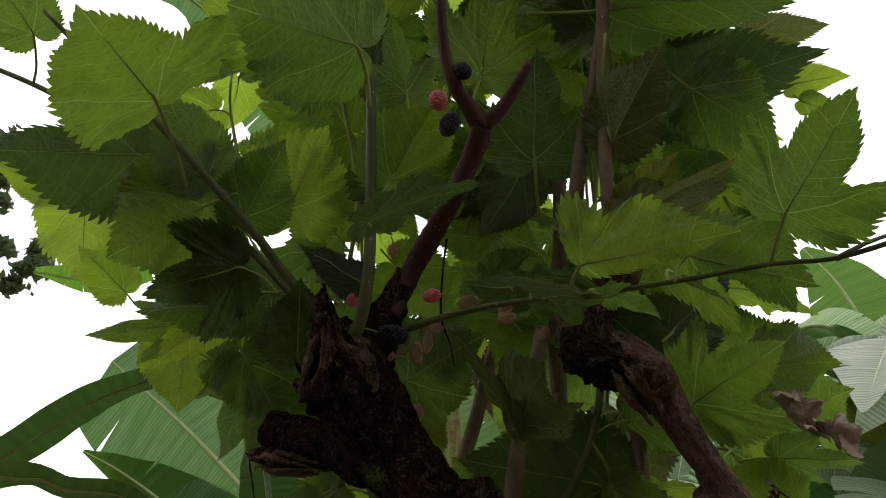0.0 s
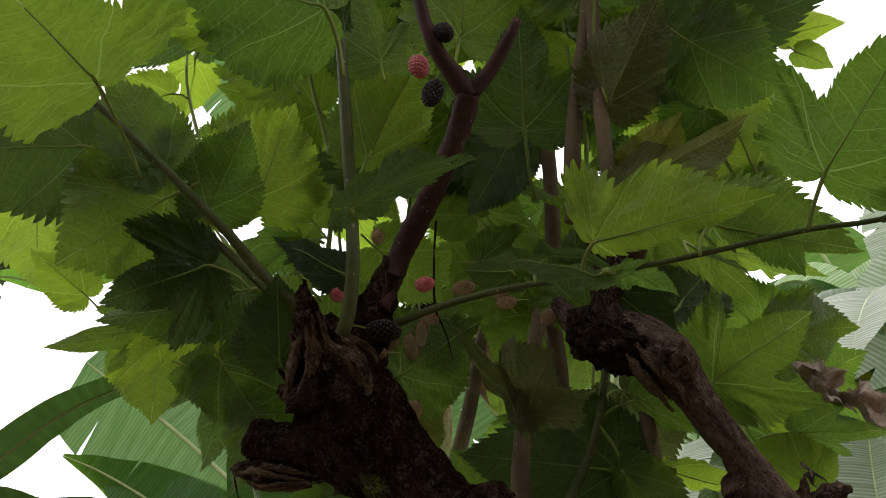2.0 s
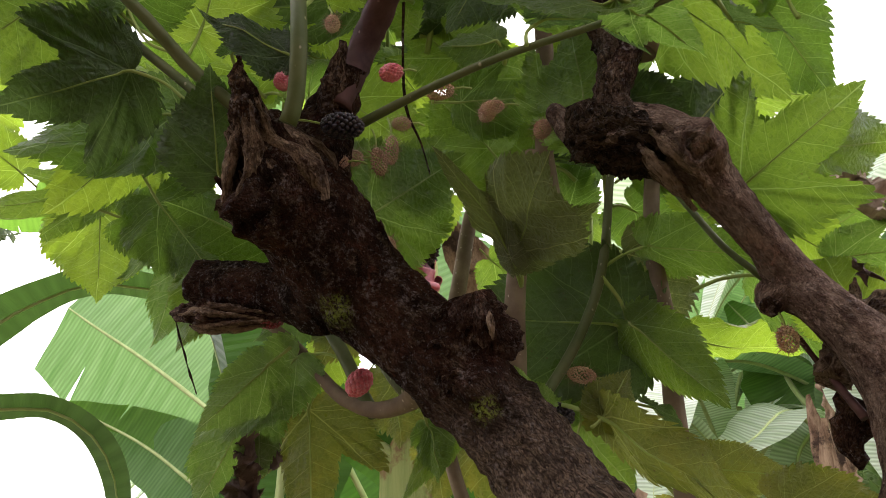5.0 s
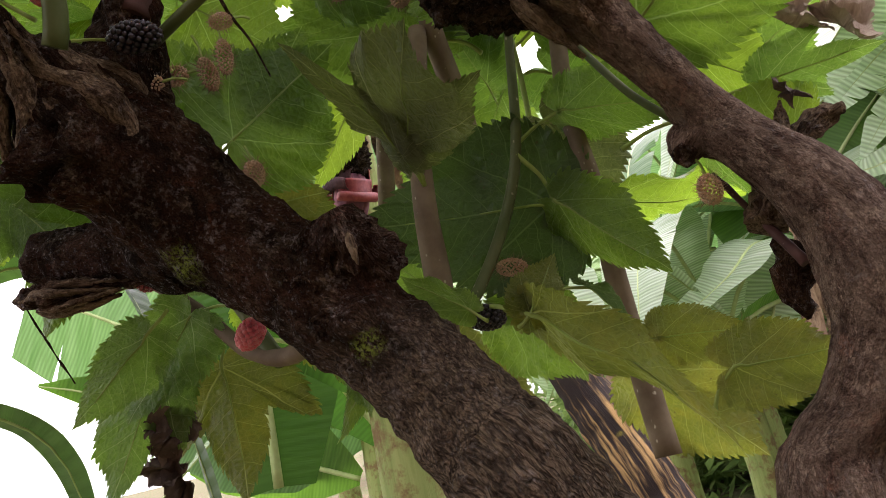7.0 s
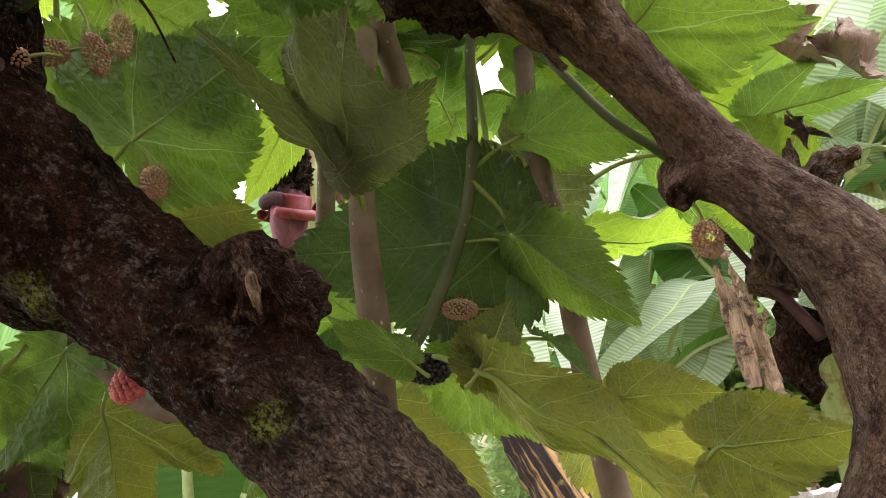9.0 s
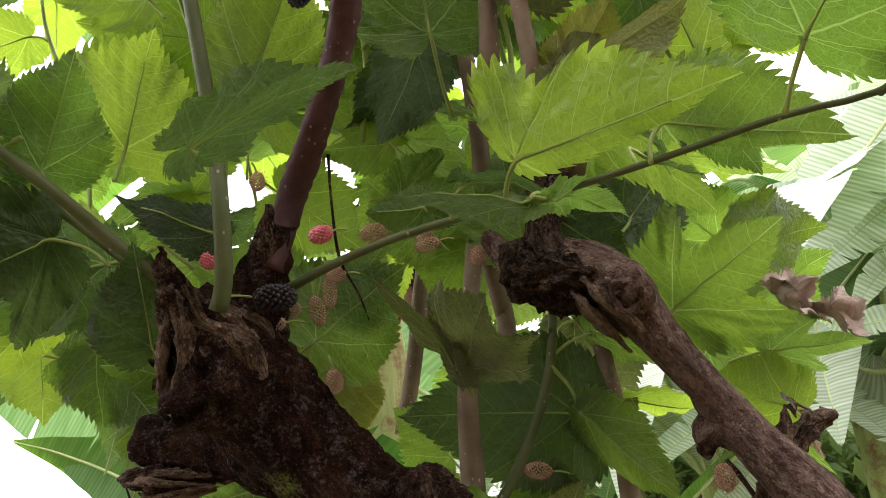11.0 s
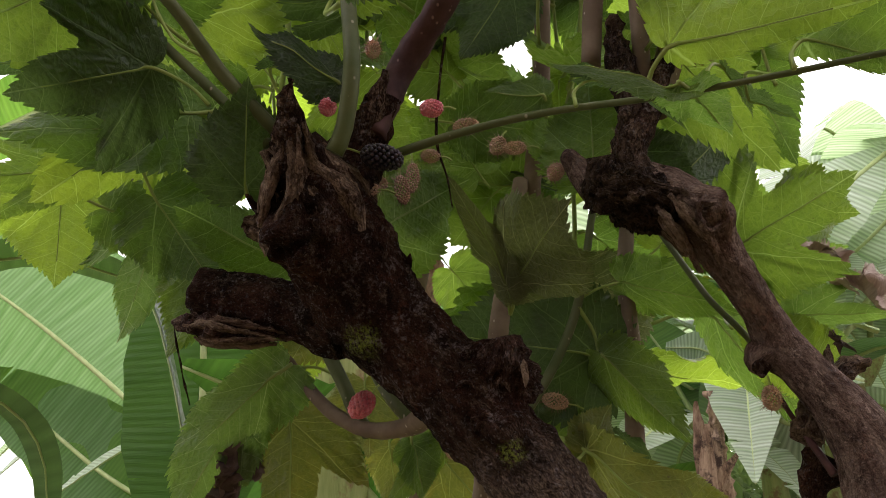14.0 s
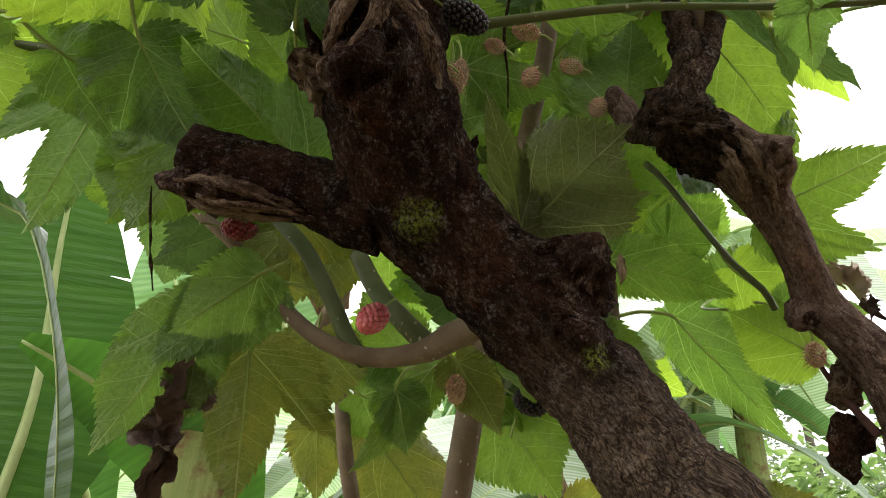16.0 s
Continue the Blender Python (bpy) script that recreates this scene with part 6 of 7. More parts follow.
GAPS = (
    (0.176, 0.71, 1.426, 0.05),
    (0.203, 0.799, 1.463, 0.05),
    (0.23, 0.888, 1.499, 0.05),
    (0.257, 0.978, 1.535, 0.05),
    (0.284, 1.067, 1.572, 0.05),
    (0.311, 1.156, 1.608, 0.05),
    (0.236, 0.852, 1.489, 0.05),
    (0.259, 0.938, 1.534, 0.05),
    (0.282, 1.025, 1.578, 0.05),
    (0.305, 1.111, 1.623, 0.05),
    (0.328, 1.197, 1.668, 0.05),
    (0.351, 1.284, 1.713, 0.05),
    (0.099, 0.554, 1.563, 0.05),
    (0.116, 0.639, 1.612, 0.05),
    (0.132, 0.725, 1.661, 0.05),
    (0.149, 0.811, 1.71, 0.05),
    (0.165, 0.896, 1.759, 0.05),
    (0.182, 0.982, 1.808, 0.05),
    (-0.175, 0.612, 1.545, 0.05),
    (-0.206, 0.696, 1.588, 0.05),
    (-0.238, 0.781, 1.63, 0.05),
    (-0.27, 0.866, 1.673, 0.05),
    (-0.302, 0.951, 1.715, 0.05),
    (-0.333, 1.036, 1.758, 0.05),
    (0.282, 0.731, 1.52, 0.04),
    (0.321, 0.814, 1.561, 0.04),
    (0.359, 0.896, 1.602, 0.04),
    (0.397, 0.979, 1.644, 0.04),
    (0.436, 1.061, 1.685, 0.04),
    (0.474, 1.144, 1.727, 0.04),
    (0.352, 0.692, 1.521, 0.045),
    (0.401, 0.768, 1.563, 0.045),
    (0.451, 0.844, 1.605, 0.045),
    (0.5, 0.921, 1.647, 0.045),
    (0.55, 0.997, 1.688, 0.045),
    (0.599, 1.073, 1.73, 0.045),
    (-0.255, 0.65, 1.468, 0.03),
    (-0.298, 0.729, 1.511, 0.03),
    (-0.341, 0.809, 1.553, 0.03),
    (-0.384, 0.888, 1.596, 0.03),
    (-0.427, 0.968, 1.639, 0.03),
    (-0.47, 1.047, 1.682, 0.03),
    (0.122, 0.775, 1.443, 0.045),
    (0.16, 0.855, 1.489, 0.045),
    (0.199, 0.935, 1.534, 0.045),
    (0.237, 1.015, 1.58, 0.045),
    (0.276, 1.095, 1.626, 0.045),
    (0.315, 1.176, 1.671, 0.045),
    (-0.294, 0.396, 1.661, 0.07),
    (-0.35, 0.468, 1.739, 0.07),
    (-0.406, 0.541, 1.817, 0.07),
    (-0.462, 0.613, 1.895, 0.07),
    (-0.518, 0.685, 1.972, 0.07),
    (-0.574, 0.757, 2.05, 0.07),
    (-0.245, 0.418, 1.673, 0.07),
    (-0.291, 0.495, 1.753, 0.07),
    (-0.338, 0.571, 1.833, 0.07),
    (-0.384, 0.647, 1.913, 0.07),
    (-0.431, 0.724, 1.993, 0.07),
    (-0.477, 0.8, 2.072, 0.07),
    (-0.27, 0.443, 1.63, 0.045),
    (-0.321, 0.525, 1.702, 0.045),
    (-0.373, 0.606, 1.773, 0.045),
    (-0.424, 0.687, 1.845, 0.045),
    (-0.476, 0.769, 1.917, 0.045),
    (-0.527, 0.85, 1.988, 0.045),
    (-0.218, 0.473, 1.628, 0.045),
    (-0.26, 0.56, 1.7, 0.045),
    (-0.301, 0.648, 1.771, 0.045),
    (-0.343, 0.735, 1.842, 0.045),
    (-0.384, 0.822, 1.914, 0.045),
    (-0.426, 0.909, 1.985, 0.045),
    (-0.183, 0.428, 1.694, 0.03),
    (-0.217, 0.506, 1.778, 0.03),
    (-0.252, 0.584, 1.862, 0.03),
    (-0.287, 0.663, 1.946, 0.03),
    (-0.321, 0.741, 2.03, 0.03),
    (-0.356, 0.819, 2.115, 0.03),
    (0.038, 0.788, 1.45, 0.075),
    (0.033, 0.878, 1.492, 0.075),
    (0.027, 0.969, 1.534, 0.075),
    (0.022, 1.059, 1.576, 0.075),
    (0.017, 1.15, 1.618, 0.075),
    (0.011, 1.24, 1.66, 0.075),
    (0.031, 0.803, 1.413, 0.07),
    (0.025, 0.896, 1.449, 0.07),
    (0.018, 0.989, 1.485, 0.07),
    (0.011, 1.082, 1.521, 0.07),
    (0.005, 1.175, 1.557, 0.07),
    (-0.002, 1.268, 1.593, 0.07),
    (0.026, 0.803, 1.432, 0.09),
    (0.023, 0.899, 1.461, 0.09),
    (0.02, 0.995, 1.49, 0.09),
    (0.017, 1.091, 1.519, 0.09),
    (0.014, 1.186, 1.547, 0.09),
    (0.01, 1.282, 1.576, 0.09),
    (0.065, 0.845, 1.483, 0.07),
    (0.063, 0.935, 1.527, 0.07),
    (0.061, 1.025, 1.57, 0.07),
    (0.059, 1.115, 1.614, 0.07),
    (0.056, 1.205, 1.657, 0.07),
    (0.054, 1.295, 1.701, 0.07),
    (0.178, 0.69, 1.418, 0.06),
    (0.206, 0.779, 1.454, 0.06),
    (0.234, 0.868, 1.491, 0.06),
    (0.262, 0.957, 1.527, 0.06),
    (0.29, 1.046, 1.563, 0.06),
    (0.318, 1.135, 1.599, 0.06),
    (0.232, 0.828, 1.474, 0.05),
    (0.257, 0.915, 1.516, 0.05),
    (0.282, 1.002, 1.557, 0.05),
    (0.308, 1.089, 1.599, 0.05),
    (0.333, 1.177, 1.641, 0.05),
    (0.359, 1.264, 1.683, 0.05),
    (0.029, 0.717, 1.415, 0.08),
    (0.032, 0.811, 1.451, 0.08),
    (0.035, 0.904, 1.486, 0.08),
    (0.038, 0.997, 1.522, 0.08),
    (0.041, 1.091, 1.558, 0.08),
    (0.044, 1.184, 1.593, 0.08),
    (-0.127, 0.473, 1.573, 0.09),
    (-0.152, 0.549, 1.635, 0.09),
    (-0.176, 0.624, 1.696, 0.09),
    (-0.2, 0.699, 1.757, 0.09),
    (-0.224, 0.775, 1.818, 0.09),
    (-0.249, 0.85, 1.879, 0.09),
    (-0.191, 0.459, 1.56, 0.05),
    (-0.225, 0.532, 1.618, 0.05),
    (-0.26, 0.605, 1.677, 0.05),
    (-0.295, 0.679, 1.736, 0.05),
    (-0.33, 0.752, 1.795, 0.05),
    (-0.364, 0.825, 1.853, 0.05),
    (-0.151, 0.526, 1.484, 0.05),
    (-0.179, 0.61, 1.53, 0.05),
    (-0.207, 0.694, 1.576, 0.05),
    (-0.235, 0.778, 1.623, 0.05),
    (-0.263, 0.862, 1.669, 0.05),
    (-0.291, 0.946, 1.715, 0.05),
    (-0.1, 0.455, 1.605, 0.07),
    (-0.119, 0.527, 1.671, 0.07),
    (-0.139, 0.599, 1.737, 0.07),
    (-0.159, 0.671, 1.803, 0.07),
    (-0.178, 0.744, 1.87, 0.07),
    (-0.198, 0.816, 1.936, 0.07),
)
SHOOTS = (
    # Overhead and out of view: extra shoots added to shade the tree below.
    (0.1, 0.45, 0.1, 0.25, 2.05, 2.5, 8),
    (-0.2, 0.6, -0.4, 0.5, 2.1, 2.5, 8),
    (0, 0.2, 0, 0, 2, 2.4, 8),
    (-0.35, 0.35, -0.5, 0.25, 2.1, 2.6, 8),
    (0.45, 0.45, 0.6, 0.35, 2.1, 2.6, 8),
    (0.2, 0.15, 0.25, -0.05, 2.1, 2.6, 8),
    (-0.22, 0.12, -0.3, -0.1, 2.1, 2.6, 8),
    (0, 0.5, 0, 0.4, 2.4, 2.9, 9),
    (-0.25, 0.75, -0.3, 0.7, 2.4, 2.9, 8),
    (0.3, 0.6, 0.35, 0.5, 2.4, 2.9, 8),
    (-0.14, 0.78, -0.18, 0.76, 1.9, 2.3, 7),
    (0, 0.74, 0, 0.72, 1.9, 2.25, 7),
    (0.14, 0.74, 0.16, 0.72, 1.88, 2.25, 12),
    (0.27, 0.78, 0.3, 0.78, 1.85, 2.25, 12),
    (-0.28, 0.8, -0.32, 0.8, 1.9, 2.3, 9),
    (0.16, 0.55, 0.17, 0.52, 1.85, 2.1, 6),
    # High shoots above the view, again for the shade they cast.
    (-0.1, 0.45, -0.2, 0.3, 2.05, 2.5, 7),
    (0.25, 0.5, 0.35, 0.3, 2.05, 2.5, 7),
    (0.05, 0.65, 0.05, 0.6, 2.2, 2.7, 6),
    (0.3, 0.7, 0.45, 0.65, 2.15, 2.6, 6),
    (-0.3, 0.85, -0.42, 0.9, 1.6, 2.1, 9),
    (-0.16, 0.88, -0.22, 0.9, 1.6, 2.2, 11),
    (-0.04, 0.92, -0.06, 0.9, 1.68, 2.2, 11),
    (0.1, 0.88, 0.1, 0.85, 1.62, 2.2, 12),
    (0.2, 0.85, 0.22, 0.8, 1.3, 2.1, 15),
    (0.3, 0.78, 0.36, 0.75, 1.5, 2, 12),
    (0.02, 0.72, 0.02, 0.66, 1.6, 2, 9),
    (0.16, 0.7, 0.17, 0.62, 1.55, 2, 9),
    (-0.12, 0.74, -0.16, 0.68, 1.55, 1.95, 7),
    (0.05, 1.05, 0.05, 1, 1.75, 2.3, 10),
    (0.22, 1, 0.26, 1, 1.35, 2.2, 12),
    (-0.15, 1.05, -0.2, 1.05, 1.5, 2.2, 12),
)
fill_leaves()

berry((-0, 0.447, 1.562), (0.3, 0, 1), 0.024, 0.017, "black", "ripe black mulberry")
berry((-0.01, 0.431, 1.573), (-0.4, 0, 1), 0.018, 0.016, "red", "half-ripe red mulberry")
berry((0.008, 0.429, 1.605), (-0.6, 0, 0.5), 0.016, 0.015, "black", "ripe black mulberry")
berry((-0.033, 0.519, 1.401), (-1, 0, 0.1), 0.027, 0.017, "black", "ripe black mulberry")
berry((-0.007, 0.578, 1.42), (0, 0, 1), 0.025, 0.011, "tan", "unripe beige mulberry with dry styles")
berry((0.027, 0.556, 1.452), (1, 0, 0.2), 0.021, 0.013, "tan", "unripe beige mulberry with dry styles")
berry((0.064, 0.609, 1.471), (0.5, 0, 1), 0.017, 0.015, "tan", "unripe beige mulberry with dry styles")
berry((0.099, 0.579, 1.436), (0.6, 0, 1), 0.016, 0.014, "tan", "unripe beige mulberry with dry styles")
berry((-0.107, 0.686, 1.334), (-1, 0, -0.2), 0.023, 0.017, "crimson", "dark crimson mulberry")
berry((-0.031, 0.627, 1.27), (0.7, 0, 0.8), 0.021, 0.017, "red", "half-ripe red mulberry")
berry((0.038, 0.658, 1.247), (0, 0, 1), 0.020, 0.014, "tan", "unripe beige mulberry with dry styles")
berry((0.143, 0.565, 1.452), (0, 0, 1), 0.017, 0.012, "tan", "unripe beige mulberry with dry styles")
berry((0.111, 0.687, 1.255), (-1, 0, 0.2), 0.028, 0.020, "black", "ripe black mulberry")
berry((-0.027, 0.675, 1.391), (0, 0, 1), 0.025, 0.019, "tan", "unripe beige mulberry with dry styles")
berry((0.142, 0.725, 1.292), (1, 0, -0.2), 0.026, 0.016, "tan", "unripe beige mulberry with dry styles")
berry((0.2155, 0.5395, 1.2705), (0, 0, 1), 0.0165, 0.0130, "tan", "unripe beige mulberry with dry styles")
berry((-0.004, 0.516, 1.437), (1, 0, 0.2), 0.015, 0.012, "red", "half-ripe red mulberry")
berry((-0.067, 0.505, 1.423), (0, 0, 1), 0.011, 0.011, "red", "half-ripe red mulberry")
berry((-0.042, 0.52, 1.479), (0, 0, 1), 0.013, 0.011, "tan", "unripe beige mulberry with dry styles")
berry((-0.015, 0.568, 1.405), (-0.2, 0, 1), 0.023, 0.012, "tan", "unripe beige mulberry with dry styles")
berry((-0.034, 0.566, 1.407), (1, 0, 0), 0.020, 0.013, "tan", "unripe beige mulberry with dry styles")
berry((0.062, 0.558, 1.44), (1, 0, 0.2), 0.018, 0.011, "tan", "unripe beige mulberry with dry styles")
berry((0.001, 0.549, 1.422), (1, 0, 0), 0.014, 0.010, "tan", "unripe beige mulberry with dry styles")
berry((-0.013, 0.628, 1.368), (0, 0, 1), 0.019, 0.015, "tan", "unripe beige mulberry with dry styles")
berry((-0.111, 0.564, 1.422), (1, 0, 0.4), 0.015, 0.012, "red", "half-ripe red mulberry")
berry((-0.041, 0.547, 1.393), (1, 0, 0), 0.019, 0.012, "tan", "unripe beige mulberry with dry styles")


# ---- banana plants and maize behind ----
def flower(top, tip, parent):
    """A banana flower: a bud of closed pointed bracts under a few that have rolled up and show their red lining."""
    a, b = Vector(top), Vector(tip)
    length = (b - a).length
    down = (b - a).normalized()
    side = Vector((0, -1, 0.1))
    side = (side - down * side.dot(down)).normalized()

    def girth(s):
        return 0.031 * math.sin(math.pi * min(1, 0.22 + 0.78 * s)) ** 0.7 + 0.002

    for k in range(6):
        out = Matrix.Rotation(k * 2.3 + 0.5, 3, down) @ side
        verts, faces = [], []
        for i in range(15):
            s = i / 14
            for j in range(13):
                w = math.radians(-80 + 160 * j / 12) * (1 - 0.8 * s ** 4)
                around = Matrix.Rotation(w, 3, down) @ out
                verts.append(a + down * length * s * (1 - 0.035 * k) + around * (girth(s) * (1 - 0.05 * k) + 0.0012 * math.cos(w * 2.5)))
        for i in range(14):
            for j in range(12):
                q = i * 13 + j
                faces.append((q, q + 1, q + 14, q + 13))
        ob = part("bract", mesh_of("bract", verts, faces), [BRACT], parent, "closed purple bract")
        ob.modifiers.new("thickness", "SOLIDIFY").thickness = 0.0015
    # bracts that have rolled up
    for turn, at, roll, reach in ((-25, 0.10, 0.0075, 62), (120, 0.02, 0.009, 55), (-130, -0.06, 0.008, 50), (40, -0.14, 0.010, 48)):
        out = Matrix.Rotation(radians(turn), 3, down) @ side
        verts, faces = [], []
        for i in range(22):
            s = i / 21
            for j in range(15):
                c = -1 + 2 * j / 14
                w = math.radians(reach * c) * (1 - 0.35 * s)
                around = Matrix.Rotation(w, 3, down) @ out
                r0 = girth(max(0.0, at + 0.2)) + 0.002
                if s < 0.35:
                    spot = a + down * (length * at + 0.034 * s / 0.35) + around * (r0 + 0.004 * s)
                else:
                    q = (s - 0.35) / 0.65 * 1.7 * math.pi
                    rr = roll * (1 - 0.3 * (s - 0.35))
                    spot = a + down * (length * at + 0.034 + rr * math.sin(q)) + around * (r0 + 0.0014 + roll - rr * math.cos(q))
                verts.append(spot + down * 0.006 * c * c * (1 if turn > 0 else -1) * 0.6)
        for i in range(21):
            for j in range(14):
                q = i * 15 + j
                faces.append((q, q + 1, q + 16, q + 15))
        ob = part("rolled_bract", mesh_of("rolled_bract", verts, faces), [BRACT_IN if at > -0.1 else BRACT_OLD], parent, "rolled-up bract with red lining" if at > -0.1 else "withered dark bract")
        ob.modifiers.new("thickness", "SOLIDIFY").thickness = 0.0015


left_banana = thing("banana_plant", (-0.343, 3.84, 0), "banana plant with broad green leaves, some torn", "banana plant")
limb("pseudostem", [(-0.343, 3.840, -0.05, 0.10), (-0.343, 3.840, 0.8, 0.085), (-0.343, 3.840, 1.35, 0.06)], GREEN_SHEATH, left_banana, 20, 0.05, 0.004, 20.0)
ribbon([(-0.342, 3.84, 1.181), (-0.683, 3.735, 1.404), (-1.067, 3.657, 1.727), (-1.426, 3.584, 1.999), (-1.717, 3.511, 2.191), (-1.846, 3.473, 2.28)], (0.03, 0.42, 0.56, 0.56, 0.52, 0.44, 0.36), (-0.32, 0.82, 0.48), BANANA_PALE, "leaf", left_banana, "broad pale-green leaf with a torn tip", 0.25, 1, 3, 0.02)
ribbon([(-0.449, 3.823, 1), (-1.039, 3.808, 1.305), (-1.435, 3.759, 1.59), (-1.713, 3.67, 1.743), (-1.889, 3.566, 1.813)], (0.05, 0.34, 0.36, 0.28, 0.15, 0.01), (-0.26, 0.65, 0.67), BANANA, "leaf", left_banana, "green leaf with a withered tip", 0.25, 2, 4, 0.014)
ribbon([(-0.331, 1.78, 1.136), (-0.322, 1.756, 1.41), (-0.359, 1.713, 1.721), (-0.371, 1.667, 1.926)], (0.08, 0.16, 0.17, 0.12, 0.02), (-0.12, 0.96, 0.25), BANANA_MID, "leaf", left_banana, "", 0.1, 3, 5, 0.012)
ribbon([(0.095, 1.722, 1.19), (-0.03, 1.678, 1.309), (-0.196, 1.624, 1.413), (-0.343, 1.576, 1.467)], (0.05, 0.14, 0.14, 0.1, 0.02), (-0.02, 0.49, 0.9), BANANA_DARK, "leaf", left_banana, "", 0.25, 3, 6, 0.014)
ribbon([(-0.16, 2.569, 1.189), (-0.315, 2.338, 1.484), (-0.464, 2.182, 1.656), (-0.624, 2.115, 1.765)], (0.05, 0.12, 0.14, 0.1, 0.02), (-0.61, 0.48, 0.71), BANANA_DARK, "leaf", left_banana, "", 0.25, 5, 8, 0.012)
ribbon([(0.192, 2.627, 1.587), (-0.006, 2.504, 1.757), (-0.123, 2.446, 1.948), (-0.202, 2.437, 2.217)], (0.03, 0.12, 0.14, 0.02), (-0, 0.94, 0.35), BANANA_PALE, "leaf", left_banana, "", 0.25, 2, 9, 0.012)
ribbon([(-0.44, 2.6, 2.67), (-0.637, 2.258, 2.932), (-0.893, 1.899, 3.073), (-1.059, 1.73, 3.146), (-1.198, 1.666, 3.119)], (0.05, 0.2, 0.24, 0.2, 0.12, 0.02), (-0.27, 0.54, 0.93), BANANA_PALE, "leaf", left_banana, "", 0.25, 16, 11, 0.014)
ribbon([(-0.847, 2.589, 2.909), (-1.194, 2.529, 2.567), (-1.429, 2.413, 2.295), (-1.631, 2.302, 2.247)], (0.03, 0.14, 0.18, 0.14, 0.02), (-0.19, 0.32, 1.05), BANANA, "leaf", left_banana, "", 0.25, 18, 12, 0.014)
maize = thing("maize_plant", (-0.834, 1.01, 0), "maize plant with long arching strap leaves", "maize")
limb("stalk", [(-0.834, 1.010, -0.02, 0.014), (-0.834, 1.010, 0.8, 0.012), (-0.834, 1.010, 1.4, 0.008)], GREEN_SHEATH, maize, 12, 0.04)
ribbon([(-0.834, 1.01, 1.233), (-0.648, 1.026, 1.351), (-0.562, 1.031, 1.432), (-0.509, 1.04, 1.474), (-0.441, 1.066, 1.509), (-0.33, 1.085, 1.49), (-0.285, 1.04, 1.45), (-0.24, 1, 1.36), (-0.2, 0.965, 1.25), (-0.17, 0.95, 1.12)], (0.012, 0.03, 0.034, 0.034, 0.034, 0.032, 0.03, 0.026, 0.02, 0.01), (0.1, 0.35, 1.0), STRAP, "leaf", maize, "long strap leaf", 0.3, 0, 1, 0.003, across=5, step=0.012)
ribbon([(-0.834, 1.01, 1.233), (-0.557, 0.91, 1.318), (-0.475, 0.931, 1.312), (-0.422, 0.961, 1.316), (-0.379, 0.986, 1.289), (-0.356, 1.011, 1.241), (-0.349, 1.036, 1.171)], (0.01, 0.018, 0.021, 0.022, 0.022, 0.02, 0.01), (-0.07, 0.53, 0.85), STRAP, "leaf", maize, "long strap leaf", 0.3, 0, 2, 0.003, across=5, step=0.012)
flower_banana = thing("banana_plant", (-0.02, 1.75, 0), "banana plant carrying a hanging purple flower", "banana plant")
limb("pseudostem", [(-0.02, 1.75, -0.05, 0.11), (-0.02, 1.74, 1.0, 0.09), (-0.011, 1.641, 1.904, 0.05)], GREEN_SHEATH, flower_banana, 20, 0.05, 0.004, 20.0)
limb("flower_stalk", [(-0.011, 1.641, 1.904, 0.022), (-0.012, 1.46, 1.87, 0.026), (-0.004, 1.345, 1.76, 0.034), (0.0, 1.325, 1.69, 0.040), (0.001, 1.324, 1.65, 0.036), (0.0, 1.325, 1.625, 0.024)], SCAR, flower_banana, 56, 0.003, 0.014, 140.0, lump=0.008, label="scarred brown flower stalk crusted with old blossoms")
flower((0.0, 1.325, 1.632), (-0.021, 1.338, 1.52), flower_banana)
limb("old_petiole", [(0.2293, 1.4546, 1.466, 0.018), (0.2494, 1.4209, 1.35, 0.031), (0.304, 1.37, 1.1767, 0.043), (0.3471, 1.2937, 1.0191, 0.048), (0.3938, 1.1847, 0.728, 0.052)], OLD_PETIOLE, flower_banana, 18, 0.008, 0.004, 60.0, lump=0.004, label="dying brown and yellow leaf base")
ribbon([(0.154, 1.445, 1.58), (0.119, 1.407, 1.641), (0.074, 1.376, 1.703), (0.064, 1.363, 1.735)], (0.03, 0.05, 0.04, 0.015), (0.07, 0.93, 0.35), DRY_SHEATH, "dry_leaf", flower_banana, "dry brown leaf scrap", 0.25, 0, 23, 0)
ribbon([(0.24, 1.998, 1.61), (0.148, 1.974, 1.738), (0.088, 1.977, 1.896), (0.075, 1.964, 2.057)], (0.06, 0.14, 0.16, 0.06), (0.07, 0.95, 0.31), BANANA_PALE, "leaf", flower_banana, "", 0.25, 2, 24, 0.01)
ribbon([(0.321, 1.531, 1.262), (0.284, 1.5, 1.361), (0.254, 1.478, 1.405)], (0.03, 0.04, 0.02), (0.17, 0.98, 0.11), DRY_SHEATH, "dry_leaf", flower_banana, "dry brown leaf scrap", 0.25, 0, 21, 0)
ribbon([(0.409, 1.479, 1.231), (0.367, 1.468, 1.161), (0.379, 1.438, 1.085), (0.384, 1.393, 1.01)], (0.01, 0.02, 0.02, 0.01), (0.25, 0.97, -0.07), DRY_SHEATH, "dry_leaf", flower_banana, "dry brown leaf scrap", 0.25, 0, 22, 0)
ribbon([(0.562, 2.33, 1.703), (0.661, 2.222, 1.961), (0.717, 2.175, 2.16), (0.755, 2.135, 2.322)], (0.05, 0.13, 0.14, 0.04), (0.3, 0.89, 0.35), BANANA_LIT, "leaf", flower_banana, "", 0.25, 3, 26, 0.01)
right_banana = thing("banana_plant", (1.639, 2.909, 0), "young banana plant with dry sheaths round its stem", "banana plant")
